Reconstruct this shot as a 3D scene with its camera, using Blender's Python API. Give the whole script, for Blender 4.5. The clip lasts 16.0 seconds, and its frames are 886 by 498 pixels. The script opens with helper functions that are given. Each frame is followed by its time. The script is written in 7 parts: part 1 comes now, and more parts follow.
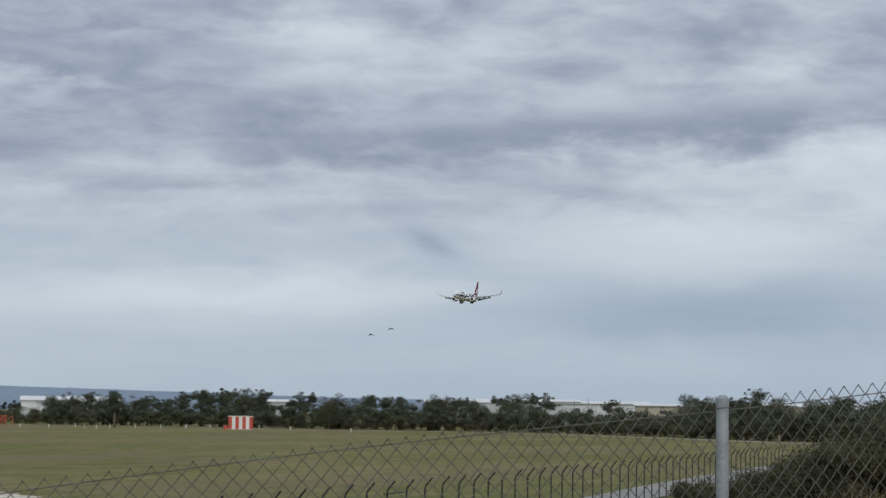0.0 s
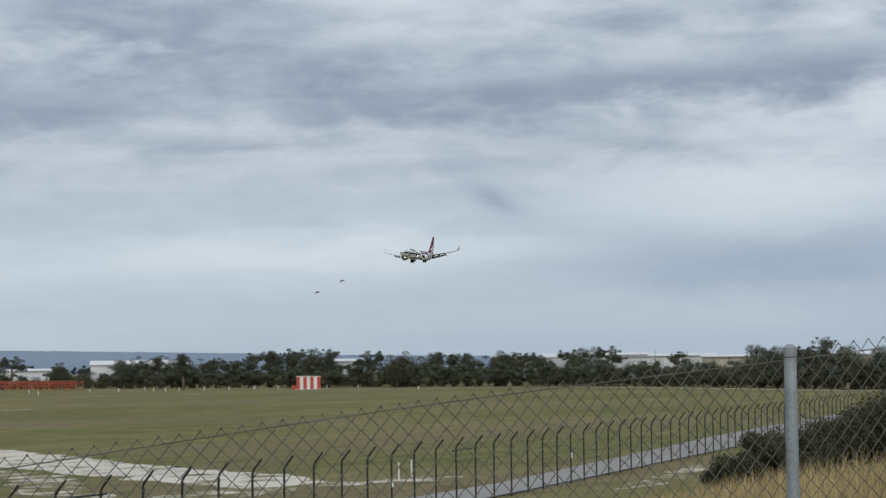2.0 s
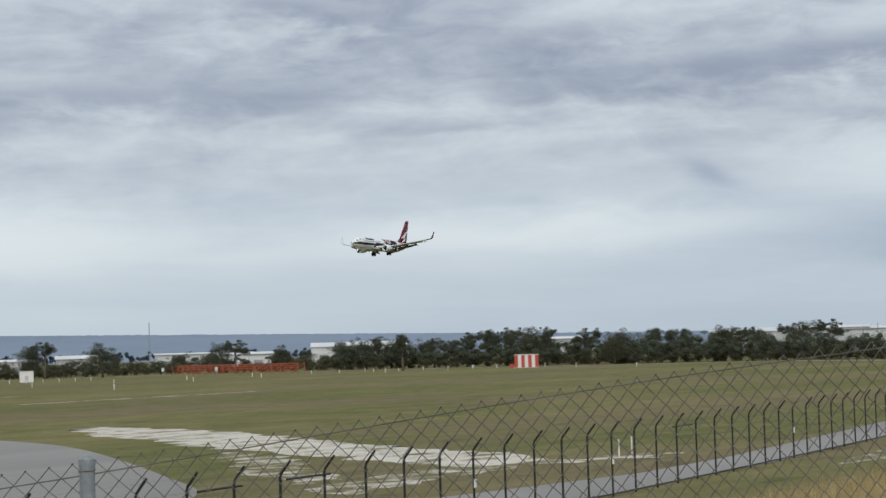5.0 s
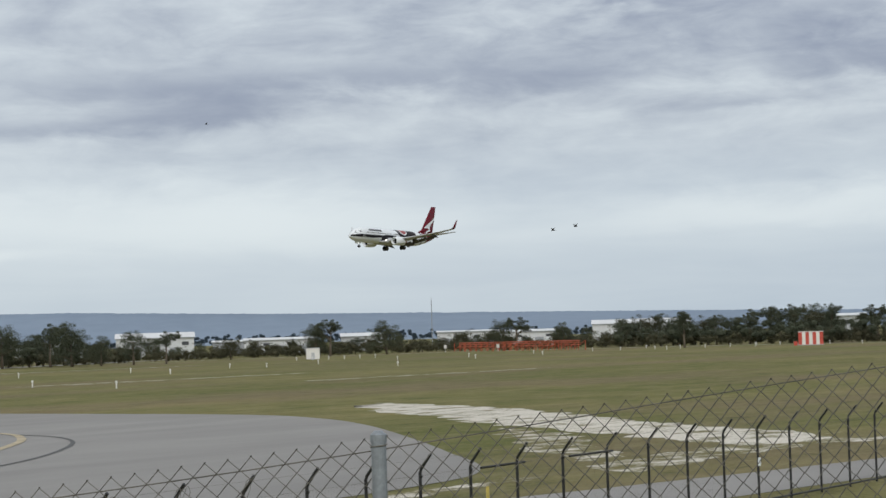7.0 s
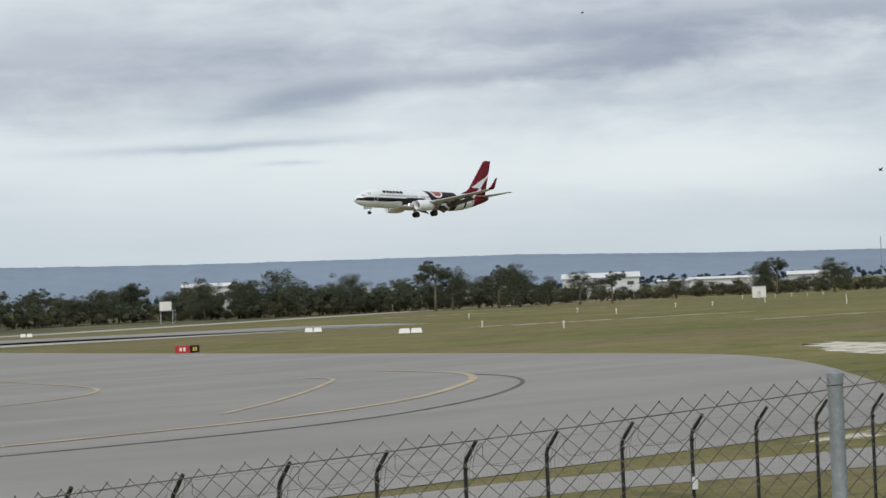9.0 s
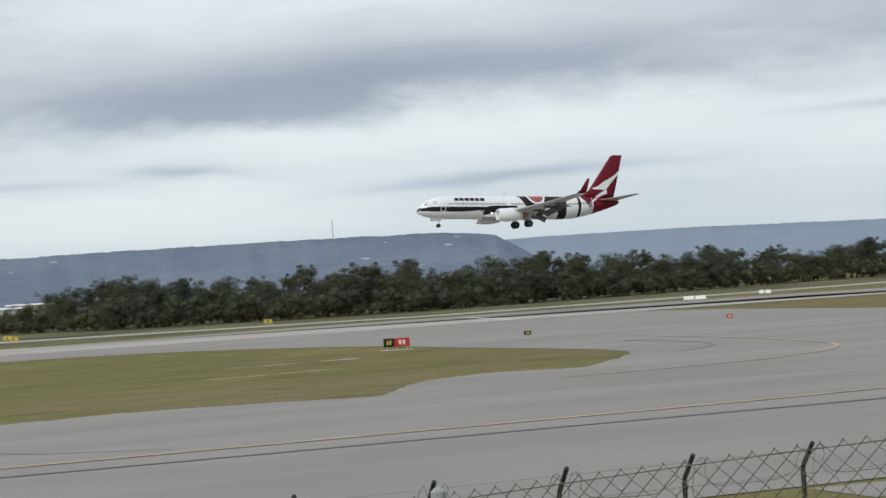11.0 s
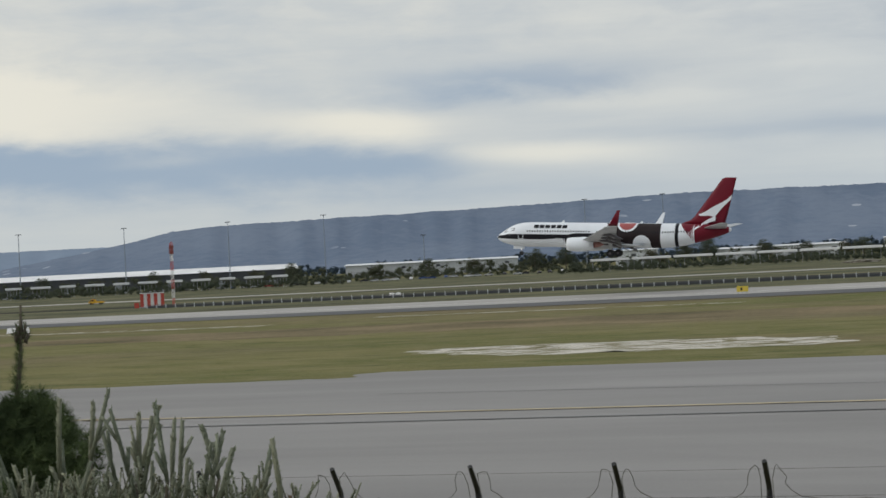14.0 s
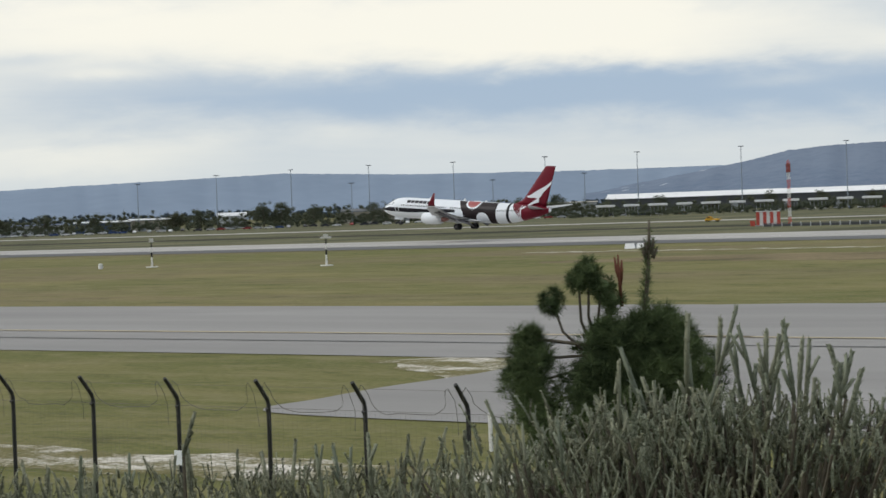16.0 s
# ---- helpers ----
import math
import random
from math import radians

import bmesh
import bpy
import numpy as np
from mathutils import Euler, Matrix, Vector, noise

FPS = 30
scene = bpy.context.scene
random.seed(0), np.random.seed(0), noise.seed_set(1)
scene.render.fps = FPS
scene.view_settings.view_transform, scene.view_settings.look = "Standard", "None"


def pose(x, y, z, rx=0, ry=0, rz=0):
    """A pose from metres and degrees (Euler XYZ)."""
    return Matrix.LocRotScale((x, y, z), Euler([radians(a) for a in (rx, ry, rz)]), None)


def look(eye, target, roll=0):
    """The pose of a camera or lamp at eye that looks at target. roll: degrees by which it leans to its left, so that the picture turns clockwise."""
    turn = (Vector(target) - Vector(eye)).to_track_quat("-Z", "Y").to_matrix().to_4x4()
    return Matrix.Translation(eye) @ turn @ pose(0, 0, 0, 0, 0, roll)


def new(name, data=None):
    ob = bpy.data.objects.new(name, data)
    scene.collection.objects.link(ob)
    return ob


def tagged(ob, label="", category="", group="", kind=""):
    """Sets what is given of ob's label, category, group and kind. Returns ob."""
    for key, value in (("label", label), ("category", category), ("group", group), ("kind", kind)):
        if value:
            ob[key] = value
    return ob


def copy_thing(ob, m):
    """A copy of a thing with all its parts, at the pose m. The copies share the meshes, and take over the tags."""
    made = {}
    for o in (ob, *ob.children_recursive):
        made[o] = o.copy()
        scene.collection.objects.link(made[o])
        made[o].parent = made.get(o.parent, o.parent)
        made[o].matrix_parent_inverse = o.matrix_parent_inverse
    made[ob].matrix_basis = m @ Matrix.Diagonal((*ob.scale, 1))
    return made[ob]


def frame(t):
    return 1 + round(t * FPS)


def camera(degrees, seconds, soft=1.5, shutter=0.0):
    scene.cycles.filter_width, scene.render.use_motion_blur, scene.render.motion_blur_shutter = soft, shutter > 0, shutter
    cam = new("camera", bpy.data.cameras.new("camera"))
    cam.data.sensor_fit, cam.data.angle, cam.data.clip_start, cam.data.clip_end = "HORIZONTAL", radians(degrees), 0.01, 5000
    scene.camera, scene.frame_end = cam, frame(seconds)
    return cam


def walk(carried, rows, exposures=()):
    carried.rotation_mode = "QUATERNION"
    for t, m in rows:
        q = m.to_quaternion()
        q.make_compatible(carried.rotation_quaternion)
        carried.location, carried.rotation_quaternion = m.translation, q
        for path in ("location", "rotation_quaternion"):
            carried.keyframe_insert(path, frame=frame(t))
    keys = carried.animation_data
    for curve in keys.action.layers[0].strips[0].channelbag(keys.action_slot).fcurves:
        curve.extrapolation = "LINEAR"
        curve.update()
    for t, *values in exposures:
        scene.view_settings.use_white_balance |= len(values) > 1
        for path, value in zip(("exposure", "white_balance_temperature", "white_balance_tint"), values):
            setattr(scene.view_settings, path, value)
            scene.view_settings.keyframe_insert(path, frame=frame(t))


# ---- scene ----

# ---- camera and its walk ----
EYE = (0.0, 0.0, 6.3)
cam = camera(24.73, 16.0, 1.5, 0.08)


def aim(t, yaw, pitch, roll):
    """Camera pose: yaw about the vertical from +y, pitch up, roll about the view. The holder sways by a hand's width."""
    s = float(np.interp(t, [0, 5.3, 8.7, 16], [0, 0, 0.04, 0.04]))
    e = float(np.interp(t, [0, 8.7, 11, 14.5, 15, 15.5, 16], [0, 0, 0.037, 0.037, 0.031, 0.017, 0]))
    return pose(EYE[0] - 0.6 * s + 0.89 * e, EYE[1] + 0.8 * s + 0.45 * e, EYE[2], 90 + pitch, 0, yaw) @ pose(0, 0, 0, 0, 0, roll)


WALK = [
    (0.0, -71.15, 4.57, 0.57), (0.5, -70.84, 5.15, -0.24), (1.0, -70.37, 4.62, -0.40), (1.5, -69.85, 3.51, -0.59),
    (2.0, -69.35, 3.34, -0.74), (2.5, -68.61, 3.47, -1.13), (3.0, -67.78, 3.17, -1.63), (3.2, -67.40, 3.15, -1.72),
    (5.3, -62.05, 2.98, -1.76), (5.5, -61.16, 3.11, -1.78), (6.0, -59.23, 3.04, -1.78), (6.5, -57.28, 2.70, -1.72),
    (7.0, -55.28, 2.44, -1.78), (7.5, -52.88, 2.55, -1.84), (8.0, -49.63, 1.96, -1.81), (8.5, -46.28, 1.42, -1.83),
    (8.7, -44.91, 1.26, -2.09), (10.8, -24.43, 1.22, -3.19), (11.0, -21.99, 0.99, -3.58), (11.5, -17.56, 1.00, -3.85),
    (12.0, -12.82, 1.66, -3.48), (12.5, -5.60, 2.17, -3.01), (13.0, 2.89, 1.57, -3.32), (13.5, 11.61, 0.78, -3.08),
    (14.0, 17.66, 0.46, -2.87), (14.5, 21.24, -0.28, -2.62), (15.0, 25.22, -0.21, -2.79), (15.2, 26.79, -0.44, -2.79),
    (15.5, 29.68, -0.88, -2.53), (16.0, 35.07, -1.12, -2.02)]
walk(cam, [(t, aim(t, a, p, r)) for t, a, p, r in WALK],
     [(0.0, -0.12, 6050, 10), (1.5, -0.18, 6050, 10), (2.0, -0.06, 6080, 10), (3.0, 0.02, 6150, 10), (5.5, 0.05, 6250, 10), (8.5, 0.12, 6350, 10), (11.0, 0.19, 6420, 10), (12.2, 0.17, 6400, 10), (13.0, -0.04, 6250, 10), (13.5, -0.07, 6320, 10), (14.0, -0.14, 6280, 10), (14.5, -0.05, 6250, 10), (15.5, 0.07, 6220, 10), (16.0, 0.14, 6250, 10)])

# ---- world and sun ----
world = bpy.data.worlds.new("overcast_sky")
scene.world = world
world.use_nodes = True


class Graph:
    """Small helper that wires shader nodes."""

    def __init__(self, tree):
        self.t = tree
        tree.nodes.clear()

    def n(self, kind, links=None, operation="", interpolation=""):
        node = self.t.nodes.new(kind)
        if operation:
            node.operation = operation
        if interpolation:
            node.interpolation_type = interpolation
        for k, v in (links or {}).items():
            sock = node.inputs[k]
            if isinstance(v, bpy.types.NodeSocket):
                self.t.links.new(v, sock)
            else:
                sock.default_value = v
        return node

    def m(self, op, a, b=0.0, c=0.0):
        return self.n("ShaderNodeMath", {0: a, 1: b, 2: c}, operation=op).outputs[0]

    def mix(self, f, a, b, mode="MIX"):
        node = self.n("ShaderNodeMix")
        node.data_type, node.blend_type = "RGBA", mode
        for sock, v in ((node.inputs[0], f), (node.inputs[6], a), (node.inputs[7], b)):
            if isinstance(v, bpy.types.NodeSocket):
                self.t.links.new(v, sock)
            else:
                sock.default_value = (*v, 1) if isinstance(v, tuple) and len(v) == 3 else v
        return node.outputs[2]

    def noise(self, vec, scale, detail=4.0, rough=0.55, dist=0.0):
        return self.n("ShaderNodeTexNoise", {"Vector": vec, "Scale": scale, "Detail": detail, "Roughness": rough, "Distortion": dist}).outputs[0]

    def ramp(self, f, lo, hi):
        return self.n("ShaderNodeMapRange", {0: f, 1: lo, 2: hi, 3: 0.0, 4: 1.0}, interpolation="SMOOTHSTEP").outputs[0]


SUN_EL, SUN_ROT = 40.0, 236.0


def make_sky():
    g = Graph(world.node_tree)
    d = g.n("ShaderNodeTexCoord").outputs["Generated"]
    x, y, z = g.n("ShaderNodeSeparateXYZ", {0: d}).outputs
    sky = g.n("ShaderNodeTexSky")
    sky.sky_type, sky.sun_disc = "NISHITA", False
    sky.sun_elevation, sky.sun_rotation = radians(SUN_EL), radians(SUN_ROT)
    sky_c = g.mix(1.0, sky.outputs[0], (0.1, 0.1, 0.1), "MULTIPLY")
    az = g.m("ARCTAN2", x, y)  # grows to the east
    el = g.m("ARCSINE", z)
    sheet = g.n("ShaderNodeCombineXYZ", {0: g.m("MULTIPLY", az, 5.5), 1: g.m("MULTIPLY", el, 13.0), 2: 0.0}).outputs[0]
    big = g.noise(sheet, 0.62, 4, 0.5, 0.3)
    puff = g.noise(sheet, 1.9, 7, 0.56, 0.25)
    lump = g.noise(g.n("ShaderNodeCombineXYZ", {0: g.m("MULTIPLY", az, 5.5), 1: g.m("MULTIPLY", el, 17.0), 2: 7.0}).outputs[0], 4.2, 8, 0.58, 0.5)
    wisp = g.noise(g.n("ShaderNodeCombineXYZ", {0: g.m("MULTIPLY", az, 5.0), 1: g.m("MULTIPLY", el, 48.0), 2: 3.0}).outputs[0], 1.2, 6, 0.58, 0.3)
    rise = g.m("ADD", g.m("MULTIPLY", g.ramp(el, radians(3.0), radians(8.0)), 0.95), 0.12)
    east = g.ramp(az, radians(25), radians(62))
    rough = g.m("MULTIPLY", rise, g.m("ADD", g.m("MULTIPLY", east, 0.55), 0.45))
    thick = g.m("ADD", g.m("ADD", 0.48, g.m("MULTIPLY", east, 0.055)), g.m("MULTIPLY", g.m("SUBTRACT", big, 0.5), 0.32))
    thick = g.m("ADD", thick, g.m("MULTIPLY", g.m("MULTIPLY", g.m("SUBTRACT", puff, 0.5), 0.62), rough))
    thick = g.m("ADD", thick, g.m("MULTIPLY", g.m("MULTIPLY", g.m("SUBTRACT", lump, 0.5), 0.42), rough))
    thick = g.m("ADD", thick, g.m("MULTIPLY", g.m("SUBTRACT", wisp, 0.5), 0.18))
    # uneven edges for the long banks; thin streaks waver less
    el_w = g.m("ADD", el, g.m("ADD", g.m("MULTIPLY", g.m("SUBTRACT", puff, 0.5), radians(1.6)), g.m("MULTIPLY", g.m("SUBTRACT", lump, 0.5), radians(0.8))))
    el_s = g.m("ADD", el, g.m("ADD", g.m("MULTIPLY", g.m("SUBTRACT", puff, 0.5), radians(0.4)), g.m("MULTIPLY", g.m("SUBTRACT", lump, 0.5), radians(0.25))))
    az_w = g.m("ADD", az, g.m("MULTIPLY", g.m("SUBTRACT", big, 0.5), radians(5.0)))

    def bank(a0, e0, wa, we, tilt, amount):
        """A long bank of thicker or thinner cloud."""
        da = g.m("SUBTRACT", az_w, radians(a0))
        de = g.m("SUBTRACT", g.m("SUBTRACT", el_w if we > 0.4 else el_s, radians(e0)), g.m("MULTIPLY", da, tilt))
        q = g.m("ADD", g.m("POWER", g.m("ABSOLUTE", g.m("DIVIDE", da, radians(wa))), 2.0), g.m("POWER", g.m("ABSOLUTE", g.m("DIVIDE", de, radians(we))), 2.0))
        return g.m("MULTIPLY", g.m("EXPONENT", g.m("MULTIPLY", q, -1.0)), amount)

    for b in EAST_BANKS + MID_EAST_BANKS + NORTH_BANKS + WEST_BANKS:
        thick = g.m("ADD", thick, bank(*b))
    shade = g.ramp(thick, 0.22, 0.84)
    west = g.ramp(az, radians(12), radians(-24))
    low = g.ramp(el, radians(6.5), radians(3.0))
    cloud = g.mix(shade, g.mix(west, BRIGHT, BRIGHT_WEST), g.mix(west, g.mix(low, DENSE, DENSE_LOW), DENSE_WEST))
    haze = g.ramp(el, radians(4.0), radians(-0.5))
    cloud = g.mix(g.m("MULTIPLY", haze, 0.45), cloud, g.mix(g.ramp(az, radians(55), radians(78)), HORIZON, HORIZON_EAST))
    total = g.mix(0.93, sky_c, cloud)
    g.n("ShaderNodeOutputWorld", {0: g.n("ShaderNodeBackground", {0: total, 1: 1.0}).outputs[0]})


# long banks of cloud: bearing, height, half-widths, slope, density
EAST_BANKS = [
    (75.2, 7.88, 9.2, 0.59, 0.085, 0.24), (66.7, 8.63, 2.3, 0.51, 0.038, 0.14), (59.9, 9.52, 2.5, 0.75, -0.079, 0.07), (75.1, 6.19, 2.3, 0.24, -0.082, 0.10),
    (79.1, 5.07, 4.9, 1.38, 0.068, -0.22), (80.7, 6.97, 3.2, 0.51, 0.043, -0.16), (71.2, 4.51, 1.2, 0.47, -0.347, 0.07), (78.3, 2.98, 5.8, 0.99, 0.011, 0.20),
    (64.5, 3.17, 6.2, 0.67, 0.038, -0.14), (67.2, 10.41, 4.3, 0.43, -0.039, -0.10), (74.3, 9.64, 1.4, 0.28, -0.058, 0.12), (62.5, 11.17, 4.4, 0.59, 0.068, 0.08)]
MID_EAST_BANKS = [
    (67.8, 8.51, 4.5, 0.99, -0.072, 0.05), (59.5, 9.50, 1.9, 0.43, -0.121, 0.18), (52.3, 7.21, 7.6, 0.47, 0.001, 0.14), (48.4, 6.39, 2.5, 0.43, 0.060, 0.16),
    (63.8, 6.21, 1.4, 0.14, 0.051, 0.12), (50.9, 3.42, 5.3, 0.91, -0.022, -0.14), (67.1, 3.57, 3.9, 0.55, 0.006, -0.12), (62.0, 6.80, 6.2, 0.28, -0.015, -0.10),
    (71.0, 4.75, 0.7, 0.28, -0.396, 0.12), (46.5, 6.94, 13.6, 0.87, 0.006, 0.06), (44.4, 6.00, 4.2, 0.28, 0.044, 0.16), (38.5, 5.58, 2.4, 0.34, 0.140, 0.22),
    (36.0, 4.29, 3.8, 0.14, 0.016, 0.24), (38.1, 3.71, 0.8, 0.08, 0.0, 0.20), (42.2, 2.51, 1.7, 0.14, 0.066, -0.16), (45.0, 3.50, 12.2, 1.19, -0.002, -0.16)]
NORTH_BANKS = [
    (19.4, 5.78, 12.0, 0.95, 0.056, 0.32), (16.5, 5.12, 4.9, 0.43, -0.074, 0.12), (14.5, 3.59, 1.8, 0.18, -0.051, 0.26), (23.9, 2.92, 4.1, 0.18, 0.033, 0.26),
    (6.8, 6.18, 2.5, 0.18, 0.049, 0.18), (20.1, 4.38, 11.1, 0.79, -0.015, -0.22), (13.2, 2.42, 7.0, 0.79, 0.011, -0.22), (10.5, 3.42, 2.3, 0.14, -0.010, 0.12), (20.0, 8.4, 12.0, 0.9, 0.06, -0.10),
    (-4.7, 3.29, 7.0, 0.32, -0.028, 0.16), (-0.9, 6.18, 5.8, 0.79, -0.100, 0.10)]
WEST_BANKS = [
    (-14.2, 3.03, 3.1, 0.36, -0.036, -0.30), (-19.4, 4.04, 2.1, 0.40, -0.036, -0.26), (-15.3, 5.18, 4.0, 0.43, 0.019, 0.18), (-19.0, 2.99, 3.4, 0.43, 0.029, 0.20),
    (-13.0, 4.44, 3.1, 0.24, -0.022, -0.14), (-27.1, 3.24, 8.7, 0.79, -0.039, 0.17), (-31.2, 5.14, 4.1, 0.99, -0.051, -0.24), (-15.6, 4.56, 4.8, 0.32, -0.017, 0.14),
    (-25.6, 3.25, 2.1, 0.20, 0.021, -0.12), (-16.1, 2.04, 7.0, 0.32, -0.024, 0.10), (-37.7, 5.04, 12.1, 0.91, -0.038, -0.28), (-34.1, 3.35, 12.7, 0.83, -0.029, 0.28),
    (-44.8, 1.70, 4.4, 0.55, -0.010, -0.18), (-44.5, 4.10, 1.3, 0.16, -0.026, -0.14), (-47.2, 4.58, 1.7, 0.20, 0.033, 0.12)]
BRIGHT_WEST, DENSE_WEST = (0.92, 0.87, 0.74), (0.365, 0.455, 0.56)
BRIGHT, DENSE, DENSE_LOW = (0.71, 0.755, 0.76), (0.285, 0.315, 0.39), (0.345, 0.41, 0.50)
HORIZON, HORIZON_EAST = (0.50, 0.58, 0.63), (0.33, 0.42, 0.52)
make_sky()
sun = new("sun", bpy.data.lights.new("sun", "SUN"))
sun.data.energy, sun.data.angle, sun.data.color = 1.2, radians(14), (1.0, 0.96, 0.9)
sun.matrix_world = look((0, 0, 50), (-math.sin(radians(SUN_ROT)) * math.cos(radians(SUN_EL)), -math.cos(radians(SUN_ROT)) * math.cos(radians(SUN_EL)), 50 - math.sin(radians(SUN_EL))))

# ---- materials ----


def mat(name, color, rough=0.6, var=0.15, scale=3.0, fine=40.0, bump=0.0, metal=0.0, second=None, spec=0.5, emit=0.0, alpha_coords="Object"):
    """A surface with tone variation at two scales and fine relief."""
    m = bpy.data.materials.new(name)
    m.use_nodes = True
    g = Graph(m.node_tree)
    co = g.n("ShaderNodeTexCoord").outputs[alpha_coords]
    a, b = g.noise(co, scale, 4), g.noise(co, fine, 3)
    dark = tuple(c * (1 - var) for c in color)
    light = tuple(min(1, c * (1 + var)) for c in (second or color))
    f = g.ramp(g.m("ADD", g.m("MULTIPLY", a, 0.65), g.m("MULTIPLY", b, 0.35)), 0.32, 0.68)
    col = g.mix(f, dark, light)
    ins = {"Base Color": col, "Roughness": rough, "Metallic": metal, "Specular IOR Level": spec}
    if emit:
        ins["Emission Color"], ins["Emission Strength"] = (*color, 1), emit
    if bump:
        ins["Normal"] = g.n("ShaderNodeBump", {"Height": b, "Strength": bump, "Distance": 0.02}).outputs[0]
    s = g.n("ShaderNodeBsdfPrincipled", ins)
    g.n("ShaderNodeOutputMaterial", {0: s.outputs[0]})
    return m


def ground_mat():
    """Airfield grass: olive green with straw-coloured and bare stretches, drawn out along the runway."""
    m = bpy.data.materials.new("airfield_grass")
    m.use_nodes = True
    g = Graph(m.node_tree)
    co = g.n("ShaderNodeTexCoord").outputs["Object"]
    long_co = g.n("ShaderNodeMapping", {0: co, 3: (0.3, 0.62, 1.0)}).outputs[0]
    big = g.noise(long_co, 0.035, 4, 0.6, 0.3)
    mid = g.noise(long_co, 0.22, 5, 0.65, 0.3)
    fine = g.noise(co, 3.0, 4, 0.7)
    green = g.mix(g.ramp(fine, 0.3, 0.7), (0.096, 0.104, 0.029), (0.154, 0.156, 0.049))
    straw = g.mix(g.ramp(fine, 0.3, 0.7), (0.19, 0.166, 0.066), (0.272, 0.232, 0.102))
    col = g.mix(g.ramp(g.m("ADD", g.m("MULTIPLY", big, 0.55), g.m("MULTIPLY", mid, 0.45)), 0.40, 0.68), green, straw)
    brown = g.noise(g.n("ShaderNodeMapping", {0: co, 1: (40, 17, 0), 3: (0.4, 1.0, 1.0)}).outputs[0], 0.028, 5, 0.6, 0.4)
    col = g.mix(g.m("MULTIPLY", g.ramp(brown, 0.44, 0.66), 0.8), col, g.mix(g.ramp(fine, 0.3, 0.7), (0.135, 0.105, 0.060), (0.225, 0.175, 0.105)))
    bare = g.ramp(g.m("ADD", g.m("MULTIPLY", mid, 0.7), g.m("MULTIPLY", fine, 0.3)), 0.64, 0.72)
    col = g.mix(g.m("MULTIPLY", bare, 0.7), col, (0.40, 0.36, 0.28))
    tuss = g.noise(g.n("ShaderNodeMapping", {0: co, 3: (0.45, 1.0, 1.0)}).outputs[0], 0.42, 7, 0.72, 0.5)
    col = g.mix(g.m("MULTIPLY", g.ramp(tuss, 0.48, 0.66), 0.66), col, (0.225, 0.198, 0.10))
    col = g.mix(g.m("MULTIPLY", g.ramp(tuss, 0.47, 0.32), 0.60), col, (0.060, 0.066, 0.024))
    nrm = g.n("ShaderNodeBump", {"Height": fine, "Strength": 0.6, "Distance": 0.1}).outputs[0]
    s = g.n("ShaderNodeBsdfPrincipled", {"Base Color": col, "Roughness": 0.95, "Specular IOR Level": 0.15, "Normal": nrm})
    g.n("ShaderNodeOutputMaterial", {0: s.outputs[0]})
    return m


def tarmac_mat(name, lo, hi):
    """Worn asphalt, streaked along the direction of travel."""
    m = bpy.data.materials.new(name)
    m.use_nodes = True
    g = Graph(m.node_tree)
    co = g.n("ShaderNodeTexCoord").outputs["Object"]
    streak = g.noise(g.n("ShaderNodeMapping", {0: co, 3: (0.05, 1.0, 1.0)}).outputs[0], 0.16, 4, 0.5)
    blotch = g.noise(g.n("ShaderNodeMapping", {0: co, 3: (0.4, 1.0, 1.0)}).outputs[0], 0.07, 6, 0.62, 0.6)
    grit = g.noise(co, 12.0, 3, 0.7)
    f = g.m("ADD", g.m("MULTIPLY", streak, 0.3), g.m("ADD", g.m("MULTIPLY", blotch, 0.5), g.m("MULTIPLY", grit, 0.2)))
    col = g.mix(g.ramp(f, 0.34, 0.66), lo, hi)
    nrm = g.n("ShaderNodeBump", {"Height": grit, "Strength": 0.3, "Distance": 0.01}).outputs[0]
    s = g.n("ShaderNodeBsdfPrincipled", {"Base Color": col, "Roughness": 0.85, "Specular IOR Level": 0.3, "Normal": nrm})
    g.n("ShaderNodeOutputMaterial", {0: s.outputs[0]})
    return m


GRASS = ground_mat()
TARMAC = tarmac_mat("taxiway_asphalt", (0.232, 0.223, 0.213), (0.306, 0.294, 0.281))
RUNWAY = tarmac_mat("runway_asphalt", (0.345, 0.328, 0.302), (0.45, 0.43, 0.40))
DARK_TAR = tarmac_mat("dark_asphalt", (0.09, 0.09, 0.09), (0.13, 0.13, 0.13))


